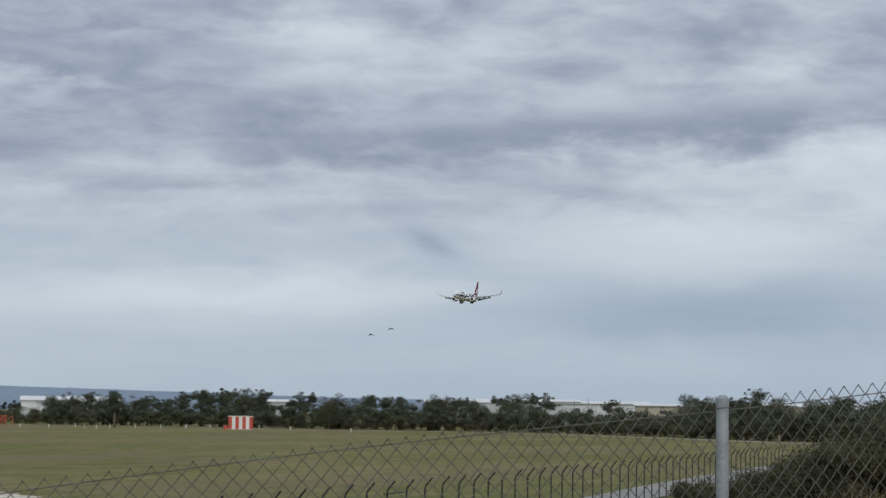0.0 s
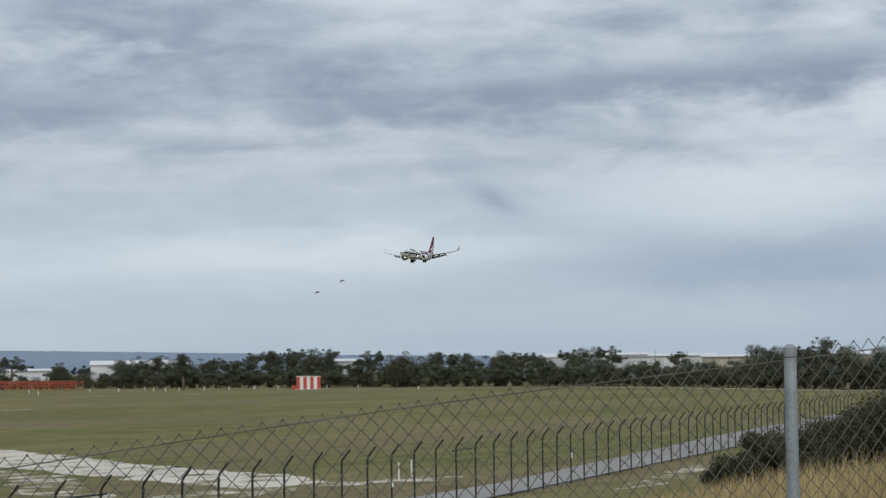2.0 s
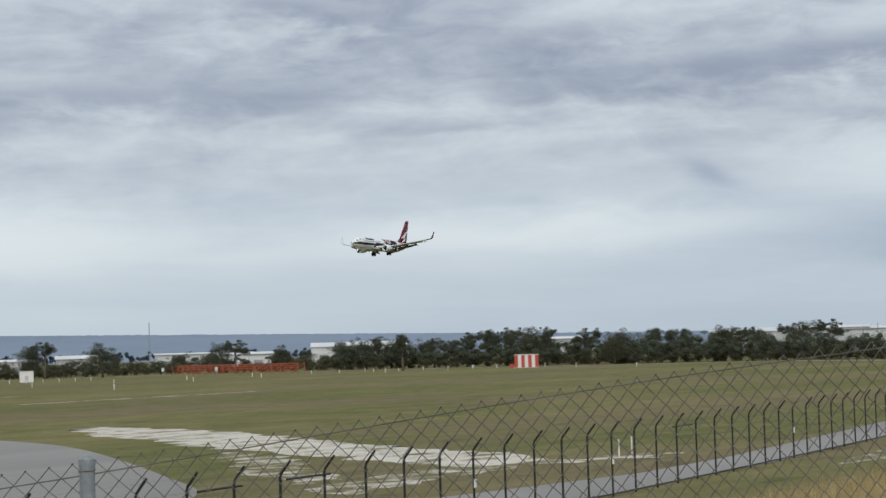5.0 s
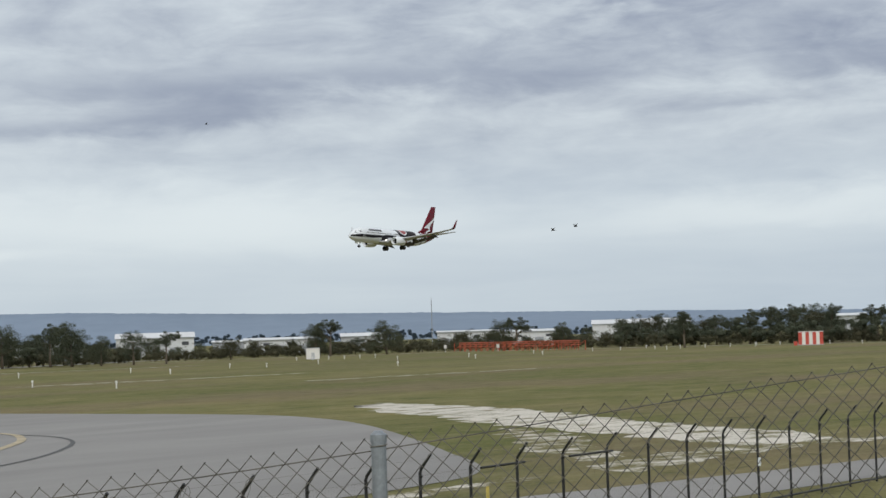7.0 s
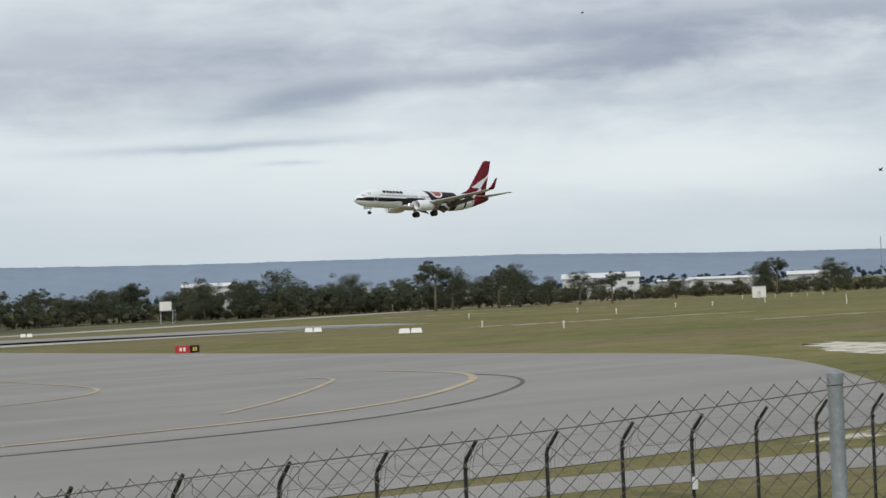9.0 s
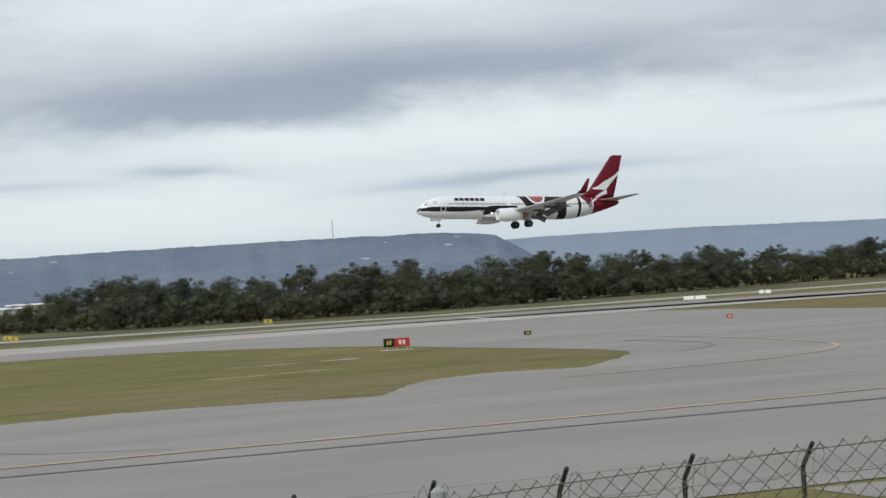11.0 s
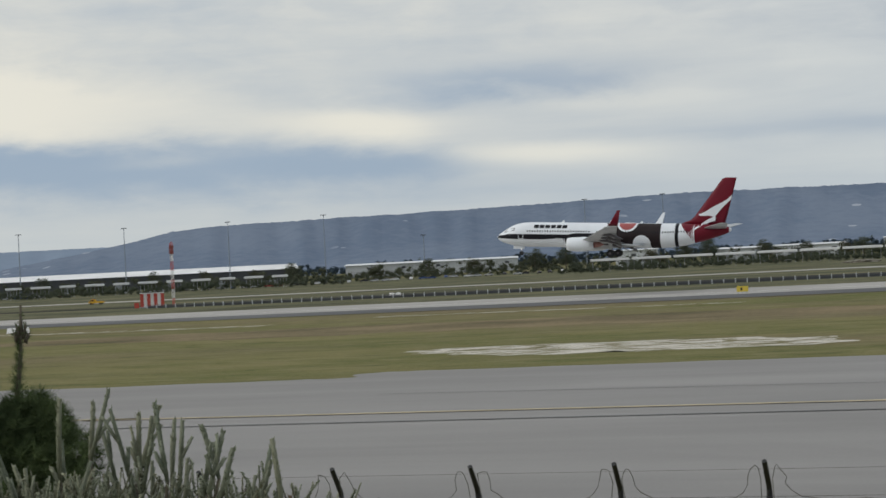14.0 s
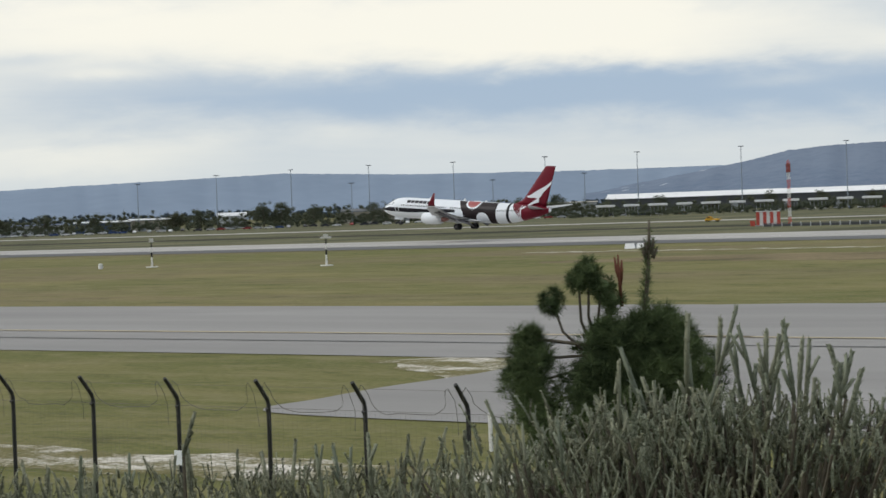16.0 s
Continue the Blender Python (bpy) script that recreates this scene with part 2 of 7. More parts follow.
def sand_mat(name="bare_sand", lo=0.38, hi=0.52):
    """Bare sand thinly and unevenly grown over with grass."""
    m = bpy.data.materials.new(name)
    m.use_nodes = True
    g = Graph(m.node_tree)
    co = g.n("ShaderNodeTexCoord").outputs["Object"]
    n = g.noise(g.n("ShaderNodeMapping", {0: co, 3: (0.6, 1.0, 1.0)}).outputs[0], 0.45, 6, 0.7, 0.4)
    fine = g.noise(co, 5.0, 4, 0.7)
    sand = g.mix(g.ramp(fine, 0.3, 0.7), (0.52, 0.48, 0.41), (0.74, 0.70, 0.63))
    grass = g.mix(g.ramp(fine, 0.3, 0.7), (0.12, 0.115, 0.045), (0.21, 0.18, 0.085))
    col = g.mix(g.ramp(g.m("ADD", g.m("MULTIPLY", n, 0.75), g.m("MULTIPLY", fine, 0.25)), lo, hi), grass, sand)
    nrm = g.n("ShaderNodeBump", {"Height": fine, "Strength": 0.5, "Distance": 0.05}).outputs[0]
    s = g.n("ShaderNodeBsdfPrincipled", {"Base Color": col, "Roughness": 0.95, "Specular IOR Level": 0.1, "Normal": nrm})
    g.n("ShaderNodeOutputMaterial", {0: s.outputs[0]})
    return m


SAND = sand_mat()
STREAKY_SAND = sand_mat("streaky_bare_sand", 0.43, 0.56)
THIN_SAND = sand_mat("thinly_bare_sand", 0.45, 0.62)
YELLOW = mat("yellow_line_paint", (0.43, 0.355, 0.23), 0.7, 0.2, 0.3, 6.0)
WHITE_LINE = mat("white_line_paint", (0.72, 0.72, 0.70), 0.7, 0.15, 0.3, 6.0)
RUBBER = mat("black_tyre_rubber", (0.025, 0.025, 0.027), 0.8, 0.2, 4, 60)
WHITE = mat("white_gloss_paint", (0.80, 0.83, 0.86), 0.42, 0.03, 0.6, 8, spec=0.3)
BLACK = mat("black_gloss_paint", (0.012, 0.012, 0.016), 0.45, 0.1, 0.6, 8, spec=0.2)
BROWN = mat("dark_brown_gloss_paint", (0.022, 0.015, 0.016), 0.45, 0.15, 0.6, 8, spec=0.2)
RED = mat("deep_red_gloss_paint", (0.150, 0.006, 0.018), 0.42, 0.08, 0.6, 8, spec=0.25)
CORAL = mat("coral_red_paint", (0.36, 0.08, 0.075), 0.35, 0.1, 0.6, 8)
METAL_GREY = mat("light_grey_wing_paint", (0.48, 0.49, 0.50), 0.4, 0.1, 0.8, 10)
# Wing grey darkened to hold the shade under the wing.
SHADED_GREY = mat("shaded_flap_paint", (0.10, 0.095, 0.10), 0.5, 0.12, 0.8, 10)
STEEL = mat("bare_steel", (0.5, 0.5, 0.52), 0.35, 0.1, 3, 40, metal=0.9)
GLASS_DARK = mat("dark_cockpit_glass", (0.010, 0.011, 0.014), 0.3, 0.1, 3, 30, spec=0.25)
GLOW = mat("lit_landing_light", (1.0, 0.93, 0.8), 0.3, 0.0, 3, 30, emit=6.0)
# Distance haze is put into this pale blue.
HILL_FAR = mat("haze_tinted_far_scarp", (0.24, 0.295, 0.375), 0.95, 0.06, 0.0012, 0.02, spec=0.0)


def scarp_mat():
    """Wooded slope with darker gullies, clearings and a sprinkling of pale roofs; its colours carry the haze."""
    m = bpy.data.materials.new("haze_tinted_scarp")
    m.use_nodes = True
    g = Graph(m.node_tree)
    co = g.n("ShaderNodeTexCoord").outputs["Object"]
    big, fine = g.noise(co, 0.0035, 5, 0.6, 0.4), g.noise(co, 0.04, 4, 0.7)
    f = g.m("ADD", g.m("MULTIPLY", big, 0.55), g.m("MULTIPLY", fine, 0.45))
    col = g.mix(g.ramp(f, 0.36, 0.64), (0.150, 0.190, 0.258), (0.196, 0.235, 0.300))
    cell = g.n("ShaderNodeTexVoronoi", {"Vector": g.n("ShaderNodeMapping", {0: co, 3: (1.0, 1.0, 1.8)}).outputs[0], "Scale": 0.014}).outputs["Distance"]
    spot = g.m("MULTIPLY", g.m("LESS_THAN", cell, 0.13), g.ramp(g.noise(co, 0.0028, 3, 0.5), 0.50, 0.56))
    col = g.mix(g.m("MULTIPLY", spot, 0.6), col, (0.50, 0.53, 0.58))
    s = g.n("ShaderNodeBsdfPrincipled", {"Base Color": col, "Roughness": 0.95, "Specular IOR Level": 0.0})
    g.n("ShaderNodeOutputMaterial", {0: s.outputs[0]})
    return m


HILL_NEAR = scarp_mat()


def leaf_mat(name, lo, hi, through_c, share_t=0.3):
    """Foliage: dull leaves that vary from clump to clump and let some light through."""
    m = bpy.data.materials.new(name)
    m.use_nodes = True
    g = Graph(m.node_tree)
    co = g.n("ShaderNodeTexCoord").outputs["Object"]
    isle = g.n("ShaderNodeNewGeometry").outputs["Random Per Island"]
    rnd = g.n("ShaderNodeObjectInfo").outputs["Random"]
    f = g.m("ADD", g.m("MULTIPLY", g.noise(co, 0.28, 4), 0.6), g.m("MULTIPLY", isle, 0.4))
    col = g.mix(g.ramp(f, 0.28, 0.78), lo, hi)
    col = g.mix(g.m("MULTIPLY", rnd, 0.5), col, tuple(c * k for c, k in zip(hi, (1.08, 0.97, 0.88))))
    d = g.n("ShaderNodeBsdfPrincipled", {"Base Color": col, "Roughness": 0.8, "Specular IOR Level": 0.08}).outputs[0]
    t = g.n("ShaderNodeBsdfTranslucent", {"Color": (*through_c, 1)}).outputs[0]
    g.n("ShaderNodeOutputMaterial", {0: g.n("ShaderNodeMixShader", {0: share_t, 1: d, 2: t}).outputs[0]})
    return m


LEAF = leaf_mat("eucalypt_leaf", (0.064, 0.078, 0.058), (0.112, 0.126, 0.088), (0.10, 0.115, 0.068), 0.33)
SCRUB = leaf_mat("dark_scrub_leaf", (0.058, 0.068, 0.048), (0.112, 0.110, 0.072), (0.09, 0.09, 0.05), 0.33)
BARK = mat("grey_bark", (0.16, 0.13, 0.10), 0.9, 0.25, 1, 12, 0.3)
POST_BLACK = mat("black_powder_coat", (0.016, 0.016, 0.017), 0.5, 0.2, 4, 40)
GALV = mat("galvanised_steel", (0.30, 0.33, 0.36), 0.5, 0.25, 6, 60, 0.1, metal=0.3)
WIRE = mat("dull_galvanised_wire", (0.135, 0.126, 0.108), 0.7, 0.3, 5, 60, metal=0.1)

# ---- mesh helpers ----


def mesh_ob(name, verts, faces, material, parent=None, label="", smooth=False):
    me = bpy.data.meshes.new(name)
    me.from_pydata([tuple(v) for v in verts], [], faces)
    me.materials.append(material)
    if smooth:
        me.shade_smooth()
    ob = new(name, me)
    if parent:
        ob.parent = parent
    if label:
        tagged(ob, label)
    return ob


def part(name, bm, material, parent, label="", smooth=False):
    """One bmesh as one mesh object under a thing or a part."""
    me = bpy.data.meshes.new(name)
    bm.normal_update()
    bm.to_mesh(me)
    bm.free()
    me.materials.append(material)
    if smooth:
        me.shade_smooth()
    ob = new(name, me)
    if parent:
        ob.parent = parent
    if label:
        tagged(ob, label)
    return ob


def share(name, ob, parent, m, label=""):
    """Another object on the same mesh."""
    o = new(name, ob.data)
    o.parent = parent
    o.matrix_basis = m
    if label:
        tagged(o, label)
    return o


def thing(name, label, category, m=None, group="", kind=""):
    e = new(name)
    e.empty_display_size = 0.2
    if m is not None:
        e.matrix_basis = m
    return tagged(e, label, category, group, kind)


def box(bm, x0, x1, y0, y1, z0, z1, bevel=0.0):
    r = bmesh.ops.create_cube(bm, size=1.0, matrix=Matrix.Translation(((x0 + x1) / 2, (y0 + y1) / 2, (z0 + z1) / 2)) @ Matrix.Diagonal((x1 - x0, y1 - y0, z1 - z0, 1)))
    if bevel:
        edges = list({e for v in r["verts"] for e in v.link_edges})
        bmesh.ops.bevel(bm, geom=edges, offset=bevel, segments=2, affect="EDGES")
    return bm


def tube(bm, pts, radii, seg=8, cap=True):
    """A round bar along points."""
    pts = [Vector(p) for p in pts]
    if not isinstance(radii, (list, tuple)):
        radii = [radii] * len(pts)
    rings = []
    for i, p in enumerate(pts):
        d = (pts[min(i + 1, len(pts) - 1)] - pts[max(i - 1, 0)]).normalized()
        u = d.cross(Vector((0, 0, 1)) if abs(d.z) < 0.9 else Vector((1, 0, 0))).normalized()
        v = d.cross(u)
        rings.append([bm.verts.new(p + radii[i] * (math.cos(6.28319 * k / seg) * u + math.sin(6.28319 * k / seg) * v)) for k in range(seg)])
    for a, b in zip(rings, rings[1:]):
        for k in range(seg):
            bm.faces.new((a[k], a[(k + 1) % seg], b[(k + 1) % seg], b[k]))
    if cap:
        bm.faces.new(rings[0][::-1])
        bm.faces.new(rings[-1])
    return bm


def plate(name, outline, z, material, label="", kind="structure", category=""):
    """A flat paved or painted area from its outline, lying on the ground."""
    bm = bmesh.new()
    bm.faces.new([bm.verts.new((x, y, z)) for x, y in outline])
    bmesh.ops.triangulate(bm, faces=bm.faces[:])
    bmesh.ops.recalc_face_normals(bm, faces=bm.faces[:])
    if bm.faces[0].normal.z < 0:
        bmesh.ops.reverse_faces(bm, faces=bm.faces[:])
    ob = part(name, bm, material, None)
    return tagged(ob, label, category, kind=kind)


def ribbon(name, pts, width, z, material, label=""):
    """A painted line along points."""
    pts = [Vector((*p, 0)) for p in pts]
    vs, fs = [], []
    for i, p in enumerate(pts):
        d = (pts[min(i + 1, len(pts) - 1)] - pts[max(i - 1, 0)]).normalized()
        s = Vector((-d.y, d.x, 0)) * width / 2
        vs += [(*(p - s).xy, z), (*(p + s).xy, z)]
        if i:
            k = 2 * i
            fs.append((k - 2, k, k + 1, k - 1))
    return tagged(mesh_ob(name, vs, fs, material), label, kind="structure")


def smooth_pts(pts, n=8):
    """Points of a soft curve through the given ones."""
    out = []
    P = [Vector((*p, 0)) for p in pts]
    for i in range(len(P) - 1):
        a, b, c, d = P[max(i - 1, 0)], P[i], P[i + 1], P[min(i + 2, len(P) - 1)]
        for k in range(n):
            t = k / n
            q = 0.5 * (2 * b + (c - a) * t + (2 * a - 5 * b + 4 * c - d) * t * t + (3 * b - a - 3 * c + d) * t ** 3)
            out.append((q.x, q.y))
    return out + [pts[-1]]


def bump_step(a, b, v):
    t = max(0.0, min(1.0, (v - a) / (b - a)))
    return t * t * (3 - 2 * t)


def polar(az, d):
    """Plan position at a bearing (degrees, positive to the left) and a distance."""
    return (-math.sin(radians(az)) * d, math.cos(radians(az)) * d)


# ---- ground ----


def ground_z(x, y):
    """The viewing mound in front of the fence; level airfield beyond."""
    front = 1 - bump_step(2.0, 27.0, y + 0.02 * x)
    side = 1 - bump_step(45, 95, x)
    left = 1 - bump_step(40, 80, -x)
    z = 4.75 * front * side * left
    if z > 0.01:
        z += 0.12 * front * noise.noise((x * 0.15, y * 0.15, 0))
    return z


def make_ground():
    vs, fs = [], []
    rad = [0.0, 1.5, 3, 4.5, 6, 8, 10, 12, 14, 16, 18, 20, 22, 24, 26, 28, 31, 34, 38, 45, 55, 70, 95, 130, 200, 350, 700, 1400, 2800, 4850]
    nseg = 144
    for r in rad:
        for k in range(nseg):
            a = 2 * math.pi * k / nseg
            x, y = r * math.sin(a), r * math.cos(a)
            vs.append((x, y, ground_z(x, y) if r < 130 else 0.0))
    for i in range(len(rad) - 1):
        for k in range(nseg):
            a, b = i * nseg + k, i * nseg + (k + 1) % nseg
            fs.append((a, a + nseg, b + nseg, b))
    tagged(mesh_ob("ground", vs, fs, GRASS, smooth=True), "airfield grass, olive green with straw and bare patches", kind="structure")


make_ground()

# taxiway along the field, with the mouth of the runway entry
bend = smooth_pts([(143, 214), (139, 175), (136, 140), (132.6, 113.3), (125.9, 99.6), (116.3, 87.8), (101.7, 73.4), (88.9, 61.6), (79, 53), (70, 49.6), (50, 49), (20, 49), (-10, 49.1), (-30, 48.9), (-40, 49.1), (-42.8, 50.5), (-43, 53.5), (-43.4, 58), (-43.3, 65), (-45.5, 70), (-50, 70.2), (-62, 70.3), (-90, 70.3)])
tip = smooth_pts([(-600, 108), (-117, 107.6), (-70, 108.2), (-50, 109.7), (-41.4, 110.4), (-41.8, 114.6), (-35, 115.5), (-10, 115.6), (10, 115), (19, 113.6), (26, 115.4), (32, 113.6), (38.6, 111.4), (41, 112), (45, 119), (49.3, 124.6), (54.5, 127.2), (60.3, 125.4), (65.9, 132), (72, 141), (74.8, 151), (75, 167), (74.6, 185), (74.6, 204), (70.4, 221), (62.8, 240), (50, 251), (36, 254), (20, 262), (-20, 284)], 12)
tip = [(x, y + (0.9 * noise.noise((x * 0.25, y * 0.25, 0)) + 0.5 * noise.noise((x * 0.9, y * 0.9, 3)) if -120 < x < 78 and y < 215 else 0.0)) for x, y in tip]
plate("taxiway", [(-600, 70.5)] + tip + [(-20, 290), (150, 290), (150, 262)] + bend, 0.03, TARMAC, "worn grey asphalt taxiway with a wide entry to the runway")
plate("runway", [(-1500, 288), (262, 288), (270, 312), (262, 336), (-1500, 336)], 0.045, RUNWAY, "pale grey asphalt runway")
plate("perimeter_road", [(30, 45.2), (45, 42.6), (56, 38.6), (66, 34.2), (80, 32.4), (100, 32.1), (130, 33.0), (170, 34.3), (300, 37.2), (300, 43), (200, 41.2), (169, 40.0), (143, 38.3), (126, 37.3), (104, 36.0), (92, 36.2), (80, 38.6), (68, 41.4), (60, 43.6), (45, 47), (30, 48.4)], 0.02, TARMAC, "narrow grey asphalt perimeter road")


def ridge(name, d, prof, base, material, label, rough):
    """A long hill range round the horizon."""
    vs, fs = [], []
    a0, a1 = prof[0][0], prof[-1][0]
    n = int((a1 - a0) / 0.05)
    az = [p[0] for p in prof]
    for i in range(n + 1):
        a = a0 + (a1 - a0) * i / n
        e = float(np.interp(a, az, [p[1] for p in prof]))
        e += rough * noise.noise((a * 1.2, 0, d)) * 0.5
        crest = rough * (0.4 * noise.noise((a * 6.0, 3, d)) + 0.3 * noise.noise((a * 19.0, 5, d)) + 0.4 * max(0.0, noise.noise((a * 11.0, 8, d))) * (0.5 + noise.noise((a * 60.0, 9, d))))
        h = max(2.0, 6.3 + d * math.tan(radians(e)))
        for k, (f, back) in enumerate(((0.0, -0.14), (0.45, -0.07), (0.8, -0.03), (1.0, 0.0), (0.0, 0.06))):
            dd = d * (1 + back)
            zz = (h + d * radians(crest) if f == 1.0 else h * f * (1 + 0.15 * noise.noise((a * 1.5, k * 3.1, d)))) - (0.5 if f == 0 else 0)
            vs.append((*polar(a, dd), zz))
        if i:
            for k in range(4):
                q = 5 * i + k
                fs.append((q - 5, q, q + 1, q - 4))
    return tagged(mesh_ob(name, vs, fs, material, smooth=True), label, kind="structure")


ridge("backdrop_far_range", 4600, [(-100, 0.2), (-75, 0.24), (-67, 0.36), (-61, 0.52), (-50, 0.76), (-45, 0.93), (-35, 1.03), (-29, 1.16), (-25, 1.17), (-18, 1.0), (20, 0.9), (27, 0.97), (31, 0.96), (36, 1.03), (39.5, 1.17), (42, 1.1), (46, 0.99), (55, 0.7), (70, 0.5)], 0, HILL_FAR, "scarp on the far horizon, tinted pale blue with haze", 0.03)
ribbon("far_track", [polar(a, float(np.interp(a, [-92, -80.5, -77.4, -72.7, -67.9, -62, -56, -49.7, -46], [425, 452, 506, 596, 630, 690, 742, 734, 690]))) for a in np.linspace(-92, -46, 60)], 5.0, 0.012, mat("pale_gravel", (0.36, 0.335, 0.28), 0.95, 0.2, 0.05, 1.0, spec=0.1), "pale gravel track along the foot of the woods")
DULL = mat("dull_olive_verge", (0.076, 0.080, 0.042), 0.95, 0.3, 0.03, 0.6, spec=0.1, second=(0.135, 0.130, 0.072))
plate("far_verge", [(-1600, 337), (40, 337), (60, 360), (200, 372), (420, 500), (420, 1100), (-1600, 1100)], 0.012, DULL, "dull olive and brown rough grass beyond the runway")
ridge("backdrop_near_range", 4150, [(-25, 0.4), (-23.5, 1.3), (-22, 1.46), (-18, 1.49), (-13, 1.48), (-9.8, 1.44), (-5, 1.5), (-1, 1.56), (4, 1.65), (8, 1.69), (11, 1.70), (14.5, 1.6), (18, 1.53), (22, 1.46), (24, 1.42), (25.3, 1.31), (26.5, 1.05), (28, 0.8), (31, 0.3)], 0, HILL_NEAR, "wooded scarp tinted blue-grey with haze behind the airfield", 0.05)

# ---- the airliner ----
# nose to -x, origin on the ground midway between the main wheels
FZ = 3.45  # height of the fuselage axis
STATIONS = [  # x, half width, half height, height of the axis
    (-19.75, 0.03, 0.03, 2.86), (-19.6, 0.30, 0.28, 2.87), (-19.2, 0.66, 0.62, 2.92), (-18.4, 1.08, 1.08, 3.05), (-17.4, 1.43, 1.50, 3.20),
    (-16.4, 1.67, 1.80, 3.34), (-15.2, 1.83, 1.96, 3.42), (-13.8, 1.88, 2.005, 3.45), (-6, 1.88, 2.005, 3.45), (2, 1.88, 2.005, 3.45), (7.6, 1.88, 2.005, 3.45),
    (9.6, 1.84, 1.93, 3.53), (11.6, 1.70, 1.75, 3.70), (13.6, 1.44, 1.48, 3.93), (15.4, 1.12, 1.18, 4.16), (17.0, 0.78, 0.86, 4.36), (18.2, 0.46, 0.55, 4.50), (18.9, 0.20, 0.24, 4.56)]
SX = [s[0] for s in STATIONS]


def hull(x, a, off=0.0):
    """A point of the fuselage skin at station x, angle a from the top down the -y side."""
    w, h, c = (float(np.interp(x, SX, [s[i] for s in STATIONS])) for i in (1, 2, 3))
    return Vector((x, -(w + off) * math.sin(a), c + (h + off) * math.cos(a)))


def z_angle(x, z):
    """The angle at which the skin of station x lies at height z."""
    h, c = (float(np.interp(x, SX, [s[i] for s in STATIONS])) for i in (2, 3))
    return math.acos(max(-1.0, min(1.0, (z - c) / h)))


def skin(name, parent, x0, x1, top, low, material, off=0.012, nx=24, na=8, side=1, label=""):
    """A painted area on the skin between two heights that may vary along it."""
    vs, fs = [], []
    for i in range(nx + 1):
        x = x0 + (x1 - x0) * i / nx
        a0, a1 = z_angle(x, top(x)), z_angle(x, low(x))
        for k in range(na + 1):
            p = hull(x, a0 + (a1 - a0) * k / na, off)
            vs.append((p.x, p.y * side, p.z))
    for i in range(nx):
        for k in range(na):
            q = i * (na + 1) + k
            f = (q, q + 1, q + na + 2, q + na + 1)
            fs.append(f if side > 0 else f[::-1])
    return mesh_ob(name, vs, fs, material, parent, label, smooth=True)


def foil(bm, sections, seg=10):
    """A wing-like body through sections: leading edge point, chord, thickness, and the thickness direction."""
    rings = []
    for le, chord, th, up in sections:
        le, up = Vector(le), Vector(up).normalized()
        ring = []
        for k in range(2 * seg):
            if k < seg:
                u, s = k / seg, 1
            else:
                u, s = (2 * seg - k) / seg, -1
            t = 5 * th * (0.2969 * math.sqrt(u) - 0.126 * u - 0.3516 * u * u + 0.2843 * u ** 3 - 0.1036 * u ** 4)
            ring.append(bm.verts.new(le + Vector((chord * u, 0, 0)) + up * (s * t * chord)))
        rings.append(ring)
    n = 2 * seg
    for a, b in zip(rings, rings[1:]):
        for k in range(n):
            bm.faces.new((a[k], a[(k + 1) % n], b[(k + 1) % n], b[k]))
    bm.faces.new(rings[0][::-1])
    bm.faces.new(rings[-1])
    bmesh.ops.recalc_face_normals(bm, faces=bm.faces[:])
    return bm


def disc_wheel(bm, c, r, w, seg=20):
    """A wheel with rounded shoulders, turning about y."""
    rings = []
    for dy, rr in ((-0.5, 0.55), (-0.5, 0.86), (-0.36, 0.98), (0, 1.0), (0.36, 0.98), (0.5, 0.86), (0.5, 0.55)):
        rings.append([bm.verts.new((c[0] + r * rr * math.cos(6.28319 * k / seg), c[1] + w * dy, c[2] + r * rr * math.sin(6.28319 * k / seg))) for k in range(seg)])
    for a, b in zip(rings, rings[1:]):
        for k in range(seg):
            bm.faces.new((a[k], a[(k + 1) % seg], b[(k + 1) % seg], b[k]))
    bm.faces.new(rings[0])
    bm.faces.new(rings[-1][::-1])
    bmesh.ops.recalc_face_normals(bm, faces=bm.faces[:])
    return bm


def lathe_x(bm, prof, y, z, seg=28):
    """A body of rotation about an axis along x."""
    rings = [[bm.verts.new((x, y + r * math.cos(6.28319 * k / seg), z + r * math.sin(6.28319 * k / seg))) for k in range(seg)] for x, r in prof]
    for a, b in zip(rings, rings[1:]):
        for k in range(seg):
            bm.faces.new((a[k], a[(k + 1) % seg], b[(k + 1) % seg], b[k]))
    if prof[0][1] > 0.01:
        bm.faces.new(rings[0])
    bm.faces.new(rings[-1])
    bmesh.ops.recalc_face_normals(bm, faces=bm.faces[:])
    return bm


def wing_le(s):
    """Leading edge, chord and height of the wing at a distance s from the axis."""
    x = float(np.interp(s, [1.0, 1.9, 5.0, 17.0], [-7.3, -6.2, -4.3, 2.55]))
    c = float(np.interp(s, [1.0, 1.9, 5.6, 17.0], [9.4, 8.1, 5.3, 1.65]))
    return x, c, 2.25 + 0.118 * (s - 1.9) + 0.0042 * (s - 1.9) ** 2


